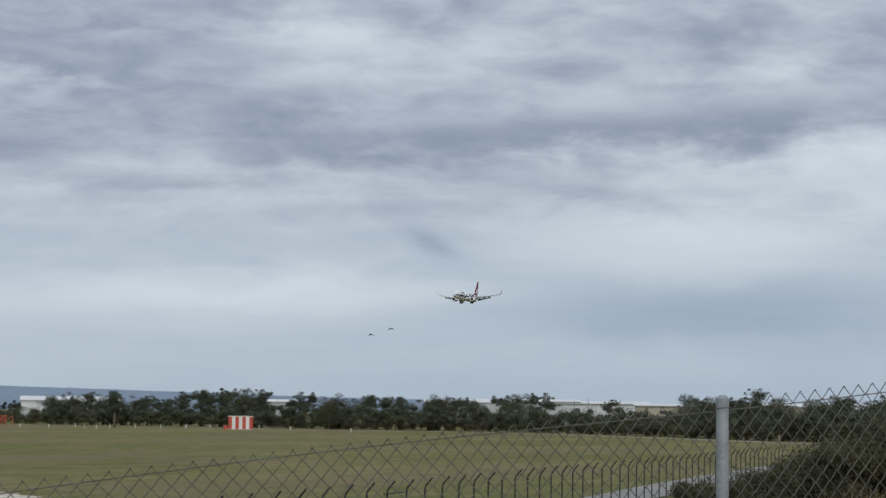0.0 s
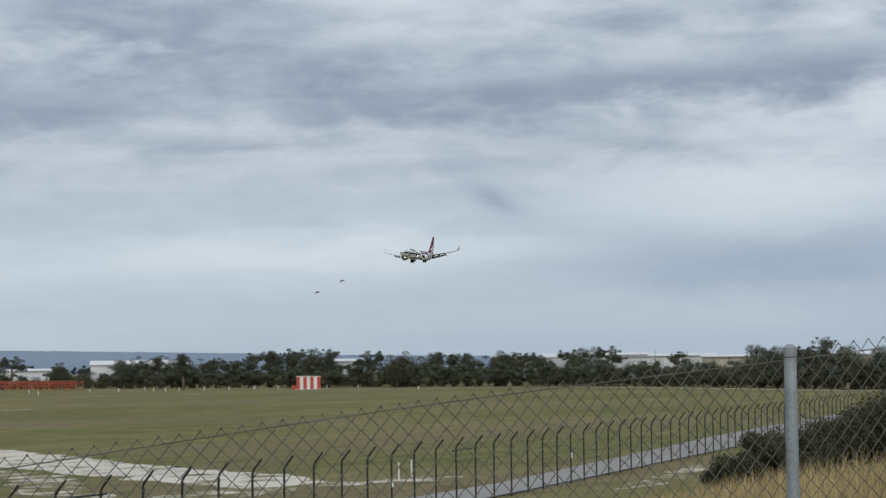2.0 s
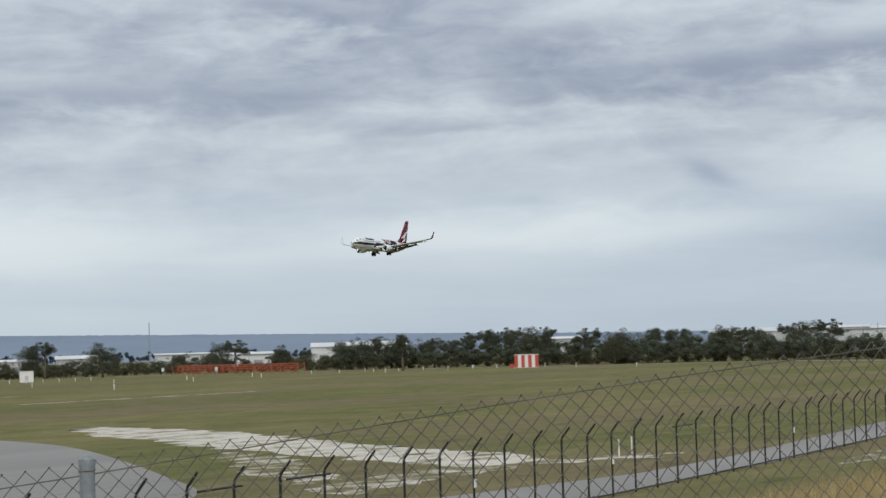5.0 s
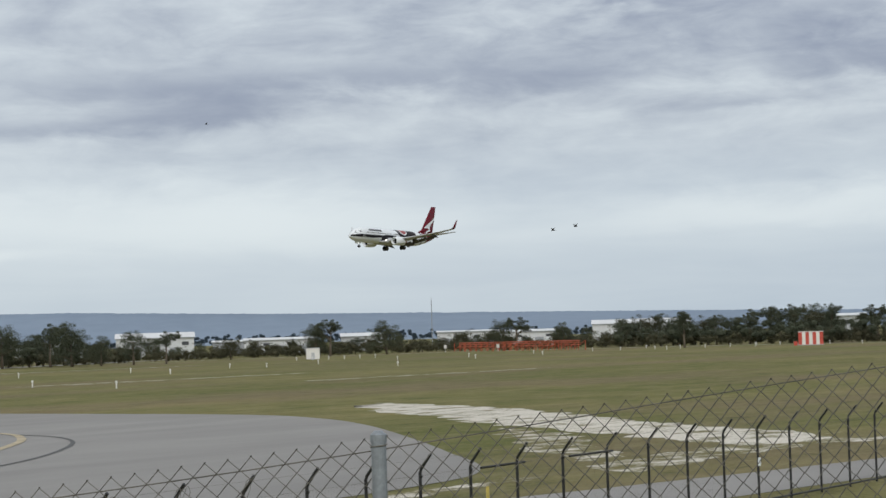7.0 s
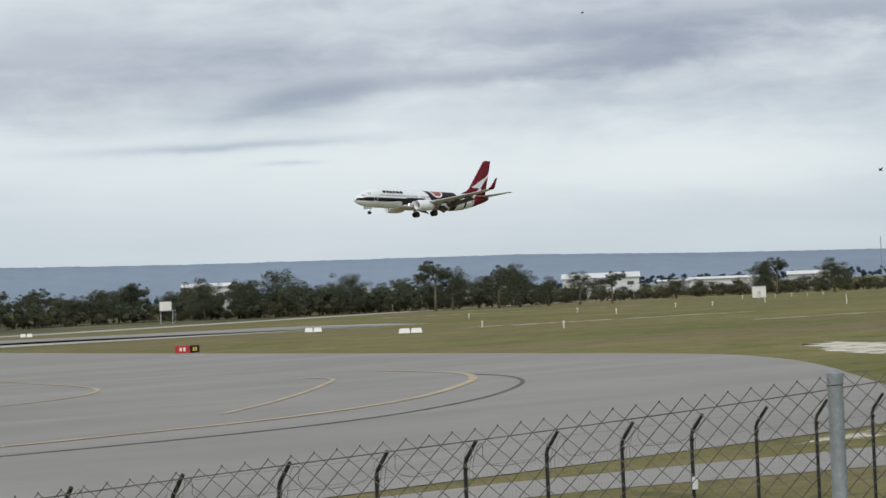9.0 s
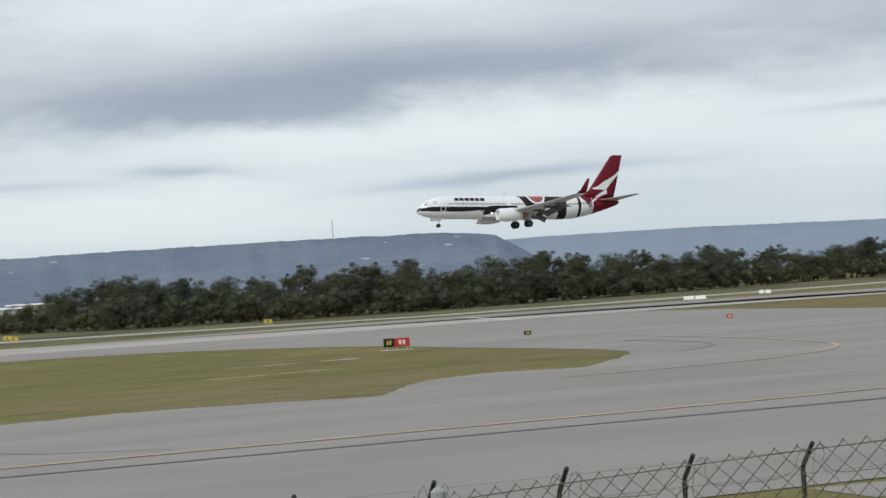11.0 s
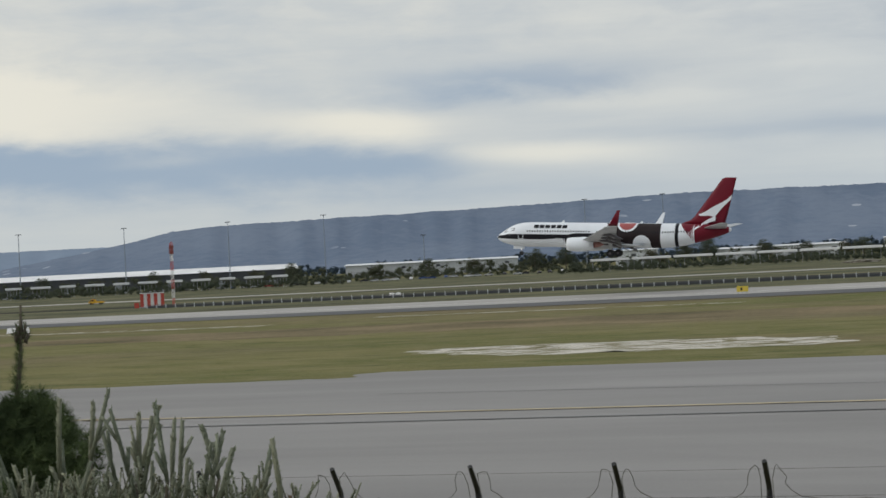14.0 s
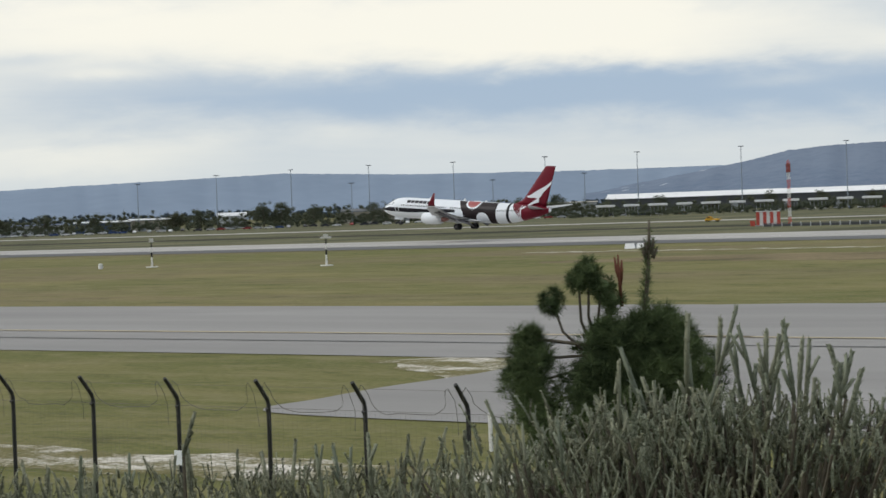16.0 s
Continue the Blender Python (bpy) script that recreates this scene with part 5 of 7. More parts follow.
for row in [
        (-5.8, 1150, 42, 26, 7.6, "cream", "roof", "cream warehouse with a pale ribbed roof", 1.6, 2, 0), (-4.3, 1180, 20, 14, 5.0, "cream", "cream", "low cream outbuilding beside a warehouse", 0.8, 1, 0),
        (1.7, 1280, 118, 40, 11.6, "pale", "roof", "long pale warehouse with tall dark piers", 0.8, 4, 3), (4.6, 1300, 34, 30, 9.8, "grey", "roof", "grey-walled end block of a warehouse", 0.6, 1, 0),
        (-2.0, 1420, 60, 30, 9.5, "white", "roof", "white shed with a pale roof", 1.0, 3, 0), (-8.8, 1180, 55, 24, 7.0, "white", "roof", "white shed half hidden by trees", 1.0, 2, 0), (-10.6, 1300, 40, 24, 9, "cream", "roof", "cream shed standing among trees", 1.0, 2, 0),
        (7.4, 1330, 46, 26, 7.6, "white", "roof", "white shed behind a row of trees", 1.0, 2, 0), (9.3, 1300, 30, 26, 7.4, "pale", "roof", "pale shed half behind trees", 1.0, 2, 0), (18.0, 1500, 128, 40, 9.0, "pale", "roof", "very long shed with a white roof", 1.2, 5, 0),
        # Long shed at 26.1: dark wall colour holds the shade below its roof.
        (26.1, 1300, 196, 50, 8.8, "dark", "bright", "very long shed with a bright white roof", 3.2, 6, 0), (12.2, 1250, 26, 22, 9.5, "white", "roof", "small white office block beyond trees", 0.6, 2, 0),
        (31.5, 1250, 36, 20, 7.5, "pale", "cream", "pale two-storey block behind trees", 0.5, 3, 0), (34.0, 1200, 60, 22, 6.5, "cream", "cream", "cream block with a flat brownish roof", 0.4, 3, 0), (36.8, 1180, 45, 22, 6.8, "cream", "dark", "brown-roofed building among trees", 1.4, 3, 0),
        (41.0, 1150, 16, 14, 6.5, "white", "roof", "small white building with a gable", 2.0, 1, 0), (44.6, 1120, 30, 18, 5.4, "blue", "roof", "low depot building with dark blue walls", 0.8, 2, 0), (46.6, 1100, 36, 16, 5.0, "white", "blue", "low white depot building", 0.6, 2, 0), (43.2, 1150, 26, 18, 6.0, "cream", "roof", "low cream depot building", 0.8, 2, 0),
        (-47.1, 900, 34, 26, 11.0, "white", "roof", "large white warehouse with a curved roof", 2.2, 2, 0), (-50.6, 960, 34, 26, 8.0, "white", "roof", "white shed with grey end walls", 1.0, 3, 0), (-52.9, 980, 20, 22, 8.6, "pale", "roof", "white shed by the trees", 1.6, 2, 0), (-49.3, 1050, 22, 22, 7.5, "grey", "roof", "grey shed far behind trees", 0.8, 2, 0),
        (-44.2, 900, 30, 22, 8.0, "white", "roof", "white roofed shed behind trees", 1.0, 2, 0), (-41.2, 900, 24, 22, 8.5, "white", "roof", "white shed glimpsed between trees", 1.0, 2, 0), (-55.9, 1000, 30, 26, 9.5, "white", "roof", "white building with a dark window band", 0.6, 3, 0), (-57.5, 1000, 30, 20, 8.4, "white", "roof", "pale shed behind the antenna array", 1.0, 2, 0),
        (-60.8, 1250, 60, 30, 12.4, "white", "roof", "white domed shed on the skyline", 2.6, 2, 0), (-36.0, 820, 20, 16, 11.5, "white", "roof", "white gable seen above the trees", 1.4, 1, 0),
        (-71.6, 820, 26, 22, 9.5, "white", "roof", "white shed above the scrub", 1.0, 2, 0), (-73.6, 900, 46, 26, 10.5, "pale", "roof", "long pale shed on the rise", 1.0, 3, 0), (-75.6, 900, 44, 26, 9.8, "white", "roof", "white shed on the rise", 1.0, 3, 0), (-77.6, 860, 30, 20, 9.0, "cream", "roof", "cream shed beyond the scrub", 0.8, 2, 0), (-79.6, 760, 12, 14, 9.0, "green", "green", "green-clad shed behind trees", 0.8, 1, 0), (-81.4, 800, 50, 22, 9.0, "cream", "roof", "cream shed half behind trees", 1.0, 3, 0), (-84.5, 800, 50, 22, 9.4, "grey", "roof", "grey shed half behind trees", 1.0, 3, 0), (-83, 760, 20, 16, 8, "white", "roof", "white shed half behind trees", 1.0, 1, 0), (-66.2, 900, 26, 20, 11.6, "white", "roof", "white roof above the tree line", 1.0, 1, 0)]:
    shed(*row)


def canopy(az, d, width):
    """A long white roof on thin posts over parked vehicles."""
    C = thing("carport_canopy", "long white canopy roof over parked vehicles", "canopy", pose(*polar(az, d), 0, 0, 0, az), "carport canopies")
    part("roof", box(bmesh.new(), -width / 2, width / 2, 0, 8, 4.6, 5.7, 0.2), paint("bright"), C)
    for i in range(5):
        x = -width / 2 + 1 + (width - 2) * i / 4
        part("post", tube(bmesh.new(), [(x, 4, -0.1), (x, 4, 4.4)], 0.15, 6), paint("grey"), C)
    return C


for i in range(9):
    canopy(3.6 + i * 1.17, 875 + 5 * (i % 2), 17.0)
for i in range(12):
    canopy(22.3 + i * 0.74, 930 + 6 * (i % 3), 7.5 + 1.5 * (i % 2))


def mast(az, top_el, d=1100):
    """A tall slender floodlight mast with a crown of lamps."""
    h = 6.3 + d * math.tan(radians(top_el))
    M = thing("floodlight_mast", "tall slender grey floodlight mast", "light mast", pose(*polar(az, d), 0, 0, 0, az), "floodlight masts")
    # Haze is put into the pale bluish colour of the mast.
    part("pole", tube(bmesh.new(), [(0, 0, -0.2), (0, 0, h * 0.5), (0, 0, h)], [0.32, 0.25, 0.16], 8), paint("mast"), M)
    part("head_frame", box(bmesh.new(), -1.4, 1.4, -0.3, 0.3, h - 0.3, h, 0.05), paint("mast"), M)
    for x in (-1.2, -0.4, 0.4, 1.2):
        part("lamp", box(bmesh.new(), x - 0.25, x + 0.25, -0.7, -0.3, h - 0.5, h - 0.05, 0.05), paint("dark"), M)


for a, e in ((23.7, 1.53), (26.6, 1.49), (29.5, 1.44), (32.1, 1.40), (34.7, 1.34), (37.1, 1.33), (39.3, 1.28), (41.4, 1.19), (43.6, 1.02), (21.0, 1.60), (13.6, 1.67), (11.4, 1.71), (4.5, 1.40), (1.4, 1.45), (0.9, 1.21), (18.2, 0.9), (37.6, 0.85), (33.6, 0.8), (31.0, 0.9)):
    mast(a, e)
for a, e, d in ((-54.9, 1.0, 900), (-18.9, 1.95, 3600), (-76.2, 0.35, 640), (-75.3, 0.36, 640), (-74.9, 0.3, 640), (-77.9, 0.2, 640), (-73.6, 0.3, 640)):
    h = 6.3 + d * math.tan(radians(e))
    M = thing("radio_mast", "thin grey lattice radio mast", "mast", pose(*polar(a, d), 0, 0, 0, a), "thin masts")
    r = 0.00022 * d
    bm = bmesh.new()
    for cx, cy in ((-r, -r), (r, -r), (0, r)):
        tube(bm, [(cx, cy, -0.2), (cx * 0.4, cy * 0.4, h)], r * 0.3, 4)
    for k in range(12):
        z = h * k / 12
        tube(bm, [(-r, -r, z), (r, -r, z + h / 12)], r * 0.2, 4)
    part("lattice", bm, paint("grey"), M)
    part("top_aerial", tube(bmesh.new(), [(0, 0, h), (0, 0, h + h * 0.06)], r * 0.2, 4), paint("grey"), M)



# ---- parked cars ----


def car(label, paint_m, m, group=""):
    C = thing("car", label, "car", m, group)
    prof = [(-2.15, 0.35), (-2.2, 0.75), (-1.95, 0.92), (-1.0, 1.0), (-0.35, 1.42), (0.9, 1.45), (1.65, 1.02), (2.1, 0.95), (2.2, 0.6), (2.15, 0.35)]
    vs = [(x, s * (0.85 if z < 1.1 else 0.66), z) for s in (-1, 1) for x, z in prof]
    n = len(prof)
    fs = [tuple(range(n))[::-1], tuple(range(n, 2 * n))] + [(i, (i + 1) % n, n + (i + 1) % n, n + i) for i in range(n)]
    mesh_ob("body", vs, fs, paint_m, C)
    g = [(-0.82, 1.03), (-0.32, 1.36), (0.86, 1.38), (1.42, 1.05)]
    for s in (-1, 1):
        q = [(x, s * (0.86 if z < 1.1 else 0.72), z) for x, z in g]
        mesh_ob("side_window", q, [(0, 1, 2, 3) if s < 0 else (3, 2, 1, 0)], GLASS_DARK, C)
    for x in (-1.35, 1.35):
        for s in (-1, 1):
            w = part("wheel", disc_wheel(bmesh.new(), (0, 0, 0), 0.32, 0.2, 12), RUBBER, C)
            w.location = (x, s * 0.8, 0.32)
    return C


def car_park():
    rng = random.Random(12)
    cols = {"white": (0.7, 0.7, 0.7), "silver": (0.42, 0.43, 0.45), "dark": (0.03, 0.03, 0.04), "red": (0.3, 0.03, 0.03), "blue": (0.04, 0.08, 0.22)}
    proto = {}
    for i in range(120):
        a = 8.0 + 40 * (i / 120) + rng.uniform(-0.08, 0.08)
        if 26 < a < 29.0 and rng.random() < 0.6:
            continue
        d = 965 + rng.choice((0, 9, 22, 31)) + rng.uniform(-1, 1)
        c = rng.choice(("white", "white", "white", "white", "silver", "silver", "silver", "dark", "dark", "red", "blue"))
        m = pose(*polar(a, d), 0.0, 0, 0, a + rng.choice((0, 0, 90)) + rng.uniform(-4, 4))
        if c in proto:
            copy_thing(proto[c], m)
        else:
            proto[c] = car({"white": "white parked saloon car", "silver": "silver parked saloon car", "dark": "black parked saloon car", "red": "red parked saloon car", "blue": "blue parked saloon car"}[c], mat("car_" + c, cols[c], 0.3, 0.05, 1, 8), m, "cars in the far car park")


car_park()


def yellow_truck():
    T = thing("airside_vehicle", "bright yellow airside utility vehicle on the far taxiway", "truck", pose(-270, 520, 0.03, 0, 0, 0) @ Matrix.Scale(0.74, 4))
    y = mat("airside_yellow", (0.62, 0.36, 0.02), 0.4, 0.08, 0.5, 6)
    part("cab", box(bmesh.new(), -2.4, -0.4, -0.95, 0.95, 0.5, 2.0, 0.18), y, T)
    part("bonnet", box(bmesh.new(), -3.2, -2.4, -0.9, 0.9, 0.5, 1.2, 0.12), y, T)
    part("tray", box(bmesh.new(), -0.35, 3.0, -1.0, 1.0, 0.6, 1.25, 0.05), y, T)
    part("windscreen", box(bmesh.new(), -2.46, -2.38, -0.8, 0.8, 1.35, 1.85, 0.02), GLASS_DARK, T)
    part("side_window", box(bmesh.new(), -2.0, -0.8, -0.99, -0.94, 1.35, 1.85, 0.02), GLASS_DARK, T)
    part("beacon", box(bmesh.new(), -1.7, -1.1, -0.5, 0.5, 2.0, 2.15, 0.03), mat("amber_beacon", (0.7, 0.25, 0.02), 0.3, 0.05), T)
    for x in (-2.2, 1.9):
        for s in (-1, 1):
            part("wheel", disc_wheel(bmesh.new(), (0, 0, 0), 0.4, 0.25, 14), RUBBER, T).location = (x, s * 0.88, 0.4)


yellow_truck()

# ---- airfield equipment ----
MARK_RED = mat("marker_red", (0.50, 0.075, 0.05), 0.6, 0.12, 0.4, 5)
MARK_WHITE = mat("marker_white", (0.74, 0.73, 0.70), 0.6, 0.08, 0.4, 5)
ORANGE = mat("antenna_orange", (0.42, 0.09, 0.04), 0.6, 0.15, 0.4, 5)


def striped_hut(x, y, turn, w, h, label):
    """An equipment hut painted in red and white upright stripes."""
    H = thing("equipment_hut", label, "hut", pose(x, y, 0, 0, 0, turn), "striped equipment huts")
    part("cabin", box(bmesh.new(), -w / 2, w / 2, 0, 3.0, 0.15, h, 0.04), MARK_WHITE, H)
    n = 7
    for i in range(0, n, 2):
        x0 = -w / 2 + w * i / n
        part("stripe", box(bmesh.new(), x0, x0 + w / n, -0.03, 0.02, 0.2, h - 0.03), MARK_RED, H, "red stripe")
    part("roof", box(bmesh.new(), -w / 2 - 0.15, w / 2 + 0.15, -0.15, 3.15, h, h + 0.18, 0.04), MARK_WHITE, H)
    part("plinth", box(bmesh.new(), -w / 2 - 0.3, w / 2 + 0.3, -0.3, 3.3, -0.1, 0.16), paint("grey"), H)
    part("cable_box", box(bmesh.new(), -w / 2 - 1.4, -w / 2 - 0.3, 0.5, 1.5, 0, 1.2, 0.03), MARK_RED, H)
    return H


striped_hut(553, 252, -65.5, 7.2, 3.9, "red and white striped equipment hut on the grass")
striped_hut(-203, 418, 26, 5.4, 3.2, "bright red and white striped equipment hut beside a mast")


def striped_mast(x, y, h):
    """A three-legged lattice mast in red and white bands with aerial panels near its top."""
    M = thing("antenna_mast", "red and white banded lattice mast with aerial panels", "mast", pose(x, y, 0, 0, 0, 25))
    n = 7
    for k in range(n):
        z0, z1 = h * k / n, h * (k + 1) / n
        bm = bmesh.new()
        for cx, cy in ((-0.3, -0.2), (0.3, -0.2), (0, 0.33)):
            tube(bm, [(cx, cy, z0), (cx, cy, z1)], 0.06, 6)
        for j in range(3):
            za, zb = z0 + (z1 - z0) * j / 3, z0 + (z1 - z0) * (j + 1) / 3
            tube(bm, [(-0.3, -0.2, za), (0.3, -0.2, zb)], 0.04, 4)
            tube(bm, [(0.3, -0.2, za), (0, 0.33, zb)], 0.04, 4)
            tube(bm, [(0, 0.33, za), (-0.3, -0.2, zb)], 0.04, 4)
        part("band", bm, MARK_RED if k % 2 == 0 else MARK_WHITE, M)
    for z in (h * 0.86, h * 0.93):
        part("aerial_panel", box(bmesh.new(), -0.5, 0.5, -0.5, -0.3, z - 0.45, z + 0.45, 0.05), mat("dull_red_panel", (0.26, 0.06, 0.05), 0.6, 0.12), M)
    part("top_light", box(bmesh.new(), -0.12, 0.12, -0.12, 0.12, h, h + 0.35, 0.04), MARK_RED, M)


striped_mast(-192, 406, 14.2)


def antenna_array(p0, p1, h):
    """The landing-beam antenna: a row of orange frames in front of the woods."""
    A = thing("antenna_array", "long row of orange antenna frames in front of the woods", "antenna")
    a, b = Vector((*p0, 0)), Vector((*p1, 0))
    n = 20
    d = (b - a).normalized()
    s = Vector((-d.y, d.x, 0))
    for i in range(n + 1):
        p = a.lerp(b, i / n)
        bm = bmesh.new()
        for k in (-2.0, 2.0):
            q = p + s * k
            tube(bm, [(q.x, q.y, -0.1), (q.x, q.y, h)], 0.14, 5)
        q0, q1 = p - s * 2, p + s * 2
        tube(bm, [(q0.x, q0.y, h * 0.2), (q1.x, q1.y, h)], 0.1, 4)
        part("frame", bm, ORANGE, A)
        if i < n:
            m = p + d * ((b - a).length / n / 2)
            bm = bmesh.new()
            for zz in (h * 0.55, h * 0.78, h):
                e = (b - a).length / n / 2
                tube(bm, [(m.x - d.x * e, m.y - d.y * e, zz), (m.x + d.x * e, m.y + d.y * e, zz)], 0.13, 4)
            part("beam", bm, ORANGE, A)
    for q in (a + d * 0.5 - s * 6, a.lerp(b, 0.52) - s * 8):
        bm = bmesh.new()
        tube(bm, [(q.x, q.y, -0.1), (q.x, q.y, 1.4)], 0.08, 5)
        box(bm, q.x - 0.8, q.x + 0.8, q.y - 0.1, q.y + 0.1, 1.3, 2.6, 0.04)
        part("monitor_board", bm, MARK_WHITE, A, "white monitor board")


antenna_array((622, 425), (574, 344), 3.2)


def cabin(x, y, turn, w, h, label, name="cabin"):
    C = thing(name, label, "cabin", pose(x, y, 0, 0, 0, turn))
    part("wall", box(bmesh.new(), -w / 2, w / 2, 0, w * 0.8, 0.1, h, 0.04), MARK_WHITE, C)
    part("roof", box(bmesh.new(), -w / 2 - 0.15, w / 2 + 0.15, -0.15, w * 0.8 + 0.15, h, h + 0.15, 0.03), paint("grey"), C)
    part("door", box(bmesh.new(), -0.5, 0.5, -0.06, 0.0, 0.15, 2.1, 0.02), paint("pale"), C)
    part("step", box(bmesh.new(), -0.8, 0.8, -0.9, -0.06, -0.1, 0.14), paint("grey"), C)
    return C


cabin(493, 392, -51.5, 4.2, 3.5, "small white equipment cabin on the grass", "equipment_cabin")
cabin(300, 521, -30, 6, 3.5, "small white hut at the edge of the woods", "field_hut")


def lookout(x, y, turn):
    T = thing("raised_cabin", "pale cabin raised on four thin legs by the woods", "cabin", pose(x, y, 0, 0, 0, turn))
    part("cabin", box(bmesh.new(), -2.0, 1.4, 0, 3, 3.9, 6.4, 0.06), MARK_WHITE, T)
    part("platform", box(bmesh.new(), -2.2, 2.6, -0.4, 3.4, 3.65, 3.9, 0.03), paint("grey"), T)
    for lx in (-1.8, 1.6):
        for ly in (0.2, 2.8):
            part("leg", tube(bmesh.new(), [(lx, ly, -0.1), (lx, ly, 3.7)], 0.12, 6), paint("pale"), T)
    part("ladder", tube(tube(bmesh.new(), [(1.9, -0.2, 0), (1.9, -0.2, 3.9)], 0.05, 4), [(2.4, -0.2, 0), (2.4, -0.2, 3.9)], 0.05, 4), paint("grey"), T)


lookout(334, 480, -35)


def dark_shelter():
    S = thing("shelter", "low dark open-sided shelter with a grey roof beside the runway", "shelter", pose(11, 356, 0, 0, 0, -1))
    part("roof", box(bmesh.new(), -5.6, 5.6, 0, 4, 1.7, 2.0, 0.08), paint("grey"), S)
    part("back_wall", box(bmesh.new(), -5.4, 5.4, 3.6, 3.8, 0, 1.7), paint("dark"), S)
    part("front_wall", box(bmesh.new(), -5.4, 5.4, 0.1, 0.25, 0.2, 1.25, 0.02), paint("dark"), S)
    for x in (-5.3, -1.8, 1.8, 5.3):
        part("post", tube(bmesh.new(), [(x, 0.3, -0.1), (x, 0.3, 1.75)], 0.08, 6), paint("dark"), S)
    vs, fs = [], []
    rng = random.Random(3)
    B = thing("shrub", "dark low shrub behind a shelter", "shrub", pose(17, 372, 0))
    for _ in range(8):
        c = (rng.uniform(-4, 4), rng.uniform(-1, 1), rng.uniform(0.9, 1.8))
        clump(vs, fs, c, 1.2, rng)
        leaf_spray(vs, fs, c, 1.3, 40, 0.25, rng)
    mesh_ob("foliage", vs, fs, SCRUB, B)


dark_shelter()


def signboard(name, x, y, turn, w, h, panels, label):
    """A low lit airfield sign on short legs; its unreadable legend is drawn as bars."""
    S = thing(name, label, "sign", pose(x, y, 0, 0, 0, turn), "airfield signs")
    x0 = -w / 2
    for frac, m, ink, bars in panels:
        x1 = x0 + w * frac
        p = part("panel", box(bmesh.new(), x0, x1, 0, 0.25, 0.35, 0.35 + h, 0.03), m, S)
        nb = bars
        for i in range(nb):
            bx = x0 + (x1 - x0) * (0.25 + 0.5 * (i + 0.2) / nb)
            part("bar", box(bmesh.new(), bx, bx + (x1 - x0) * 0.16, -0.02, 0.0, 0.35 + h * 0.25, 0.35 + h * 0.75), ink, p)
        x0 = x1
    for lx in (-w * 0.38, 0, w * 0.38):
        part("leg", tube(bmesh.new(), [(lx, 0.12, -0.1), (lx, 0.12, 0.4)], 0.05, 6), paint("grey"), S)
    part("slab", box(bmesh.new(), -w / 2 - 0.4, w / 2 + 0.4, -0.4, 0.7, -0.05, 0.06), paint("sand"), S)


SIGN_RED = mat("sign_red", (0.42, 0.025, 0.02), 0.4, 0.06, 1, 8)
SIGN_YEL = mat("sign_yellow", (0.60, 0.46, 0.06), 0.4, 0.06, 1, 8)
signboard("airfield_sign", 70.7, 189, -20, 2.6, 0.85, [(0.42, BLACK, SIGN_YEL, 2), (0.58, SIGN_RED, MARK_WHITE, 2)], "black and red airfield sign on a concrete slab")
signboard("airfield_sign", 135.5, 191, -35, 2.8, 0.85, [(0.62, SIGN_RED, MARK_WHITE, 2), (0.38, BLACK, SIGN_YEL, 2)], "red and black airfield sign on a concrete slab")
signboard("airfield_sign", 88.2, 196, -24, 0.75, 0.42, [(1.0, BLACK, SIGN_YEL, 2)], "small black airfield sign")
signboard("airfield_sign", 118, 205, -30, 0.7, 0.4, [(1.0, SIGN_RED, MARK_WHITE, 2)], "small red airfield sign")
for x, y in ((-47.5, 290), (72, 421), (124.5, 409), (70, 402)):
    signboard("marker_board", x, y, -10, 1.7, 0.8, [(1.0, SIGN_YEL, BLACK, 1)], "yellow marker board beside the runway")


def gable_marker(x, y, turn, w, label="white gable marker lying on the grass"):
    """A low tent-shaped white marker."""
    G = thing("gable_marker", label, "marker", pose(x, y, 0, 0, 0, turn), "white gable markers")
    for s in (-1, 1):
        vs = [(s * 0.06 if s > 0 else -w / 2, -0.7, 0.05), (w / 2 if s > 0 else -0.06, -0.7, 0.05), (w / 2 - 0.15 if s > 0 else -0.2, 0.15, 0.75), (0.2 if s > 0 else -w / 2 + 0.15, 0.15, 0.75)]
        back = [(v[0], v[1] + 0.06 if k < 2 else v[1] + 0.08, v[2] - 0.06) for k, v in enumerate(vs)]
        mesh_ob("board", vs + back, [(0, 1, 2, 3), (7, 6, 5, 4), (0, 4, 5, 1), (1, 5, 6, 2), (2, 6, 7, 3), (3, 7, 4, 0)], MARK_WHITE, G)
    part("support", box(bmesh.new(), -w / 2 + 0.2, w / 2 - 0.2, 0.1, 0.2, -0.05, 0.6), paint("grey"), G)


for x, y, t, w in ((34, 226, -8, 2.9), (37.5, 372, -6, 2.9), (-147, 425, 19, 2.8), (-137.6, 242, 30, 3.1), (205.5, 231, -42, 3.6), (222, 275, -39, 3.0), (200, 361, -29, 4.6), (226, 377, -31, 2.6)):
    gable_marker(x, y, t, w)


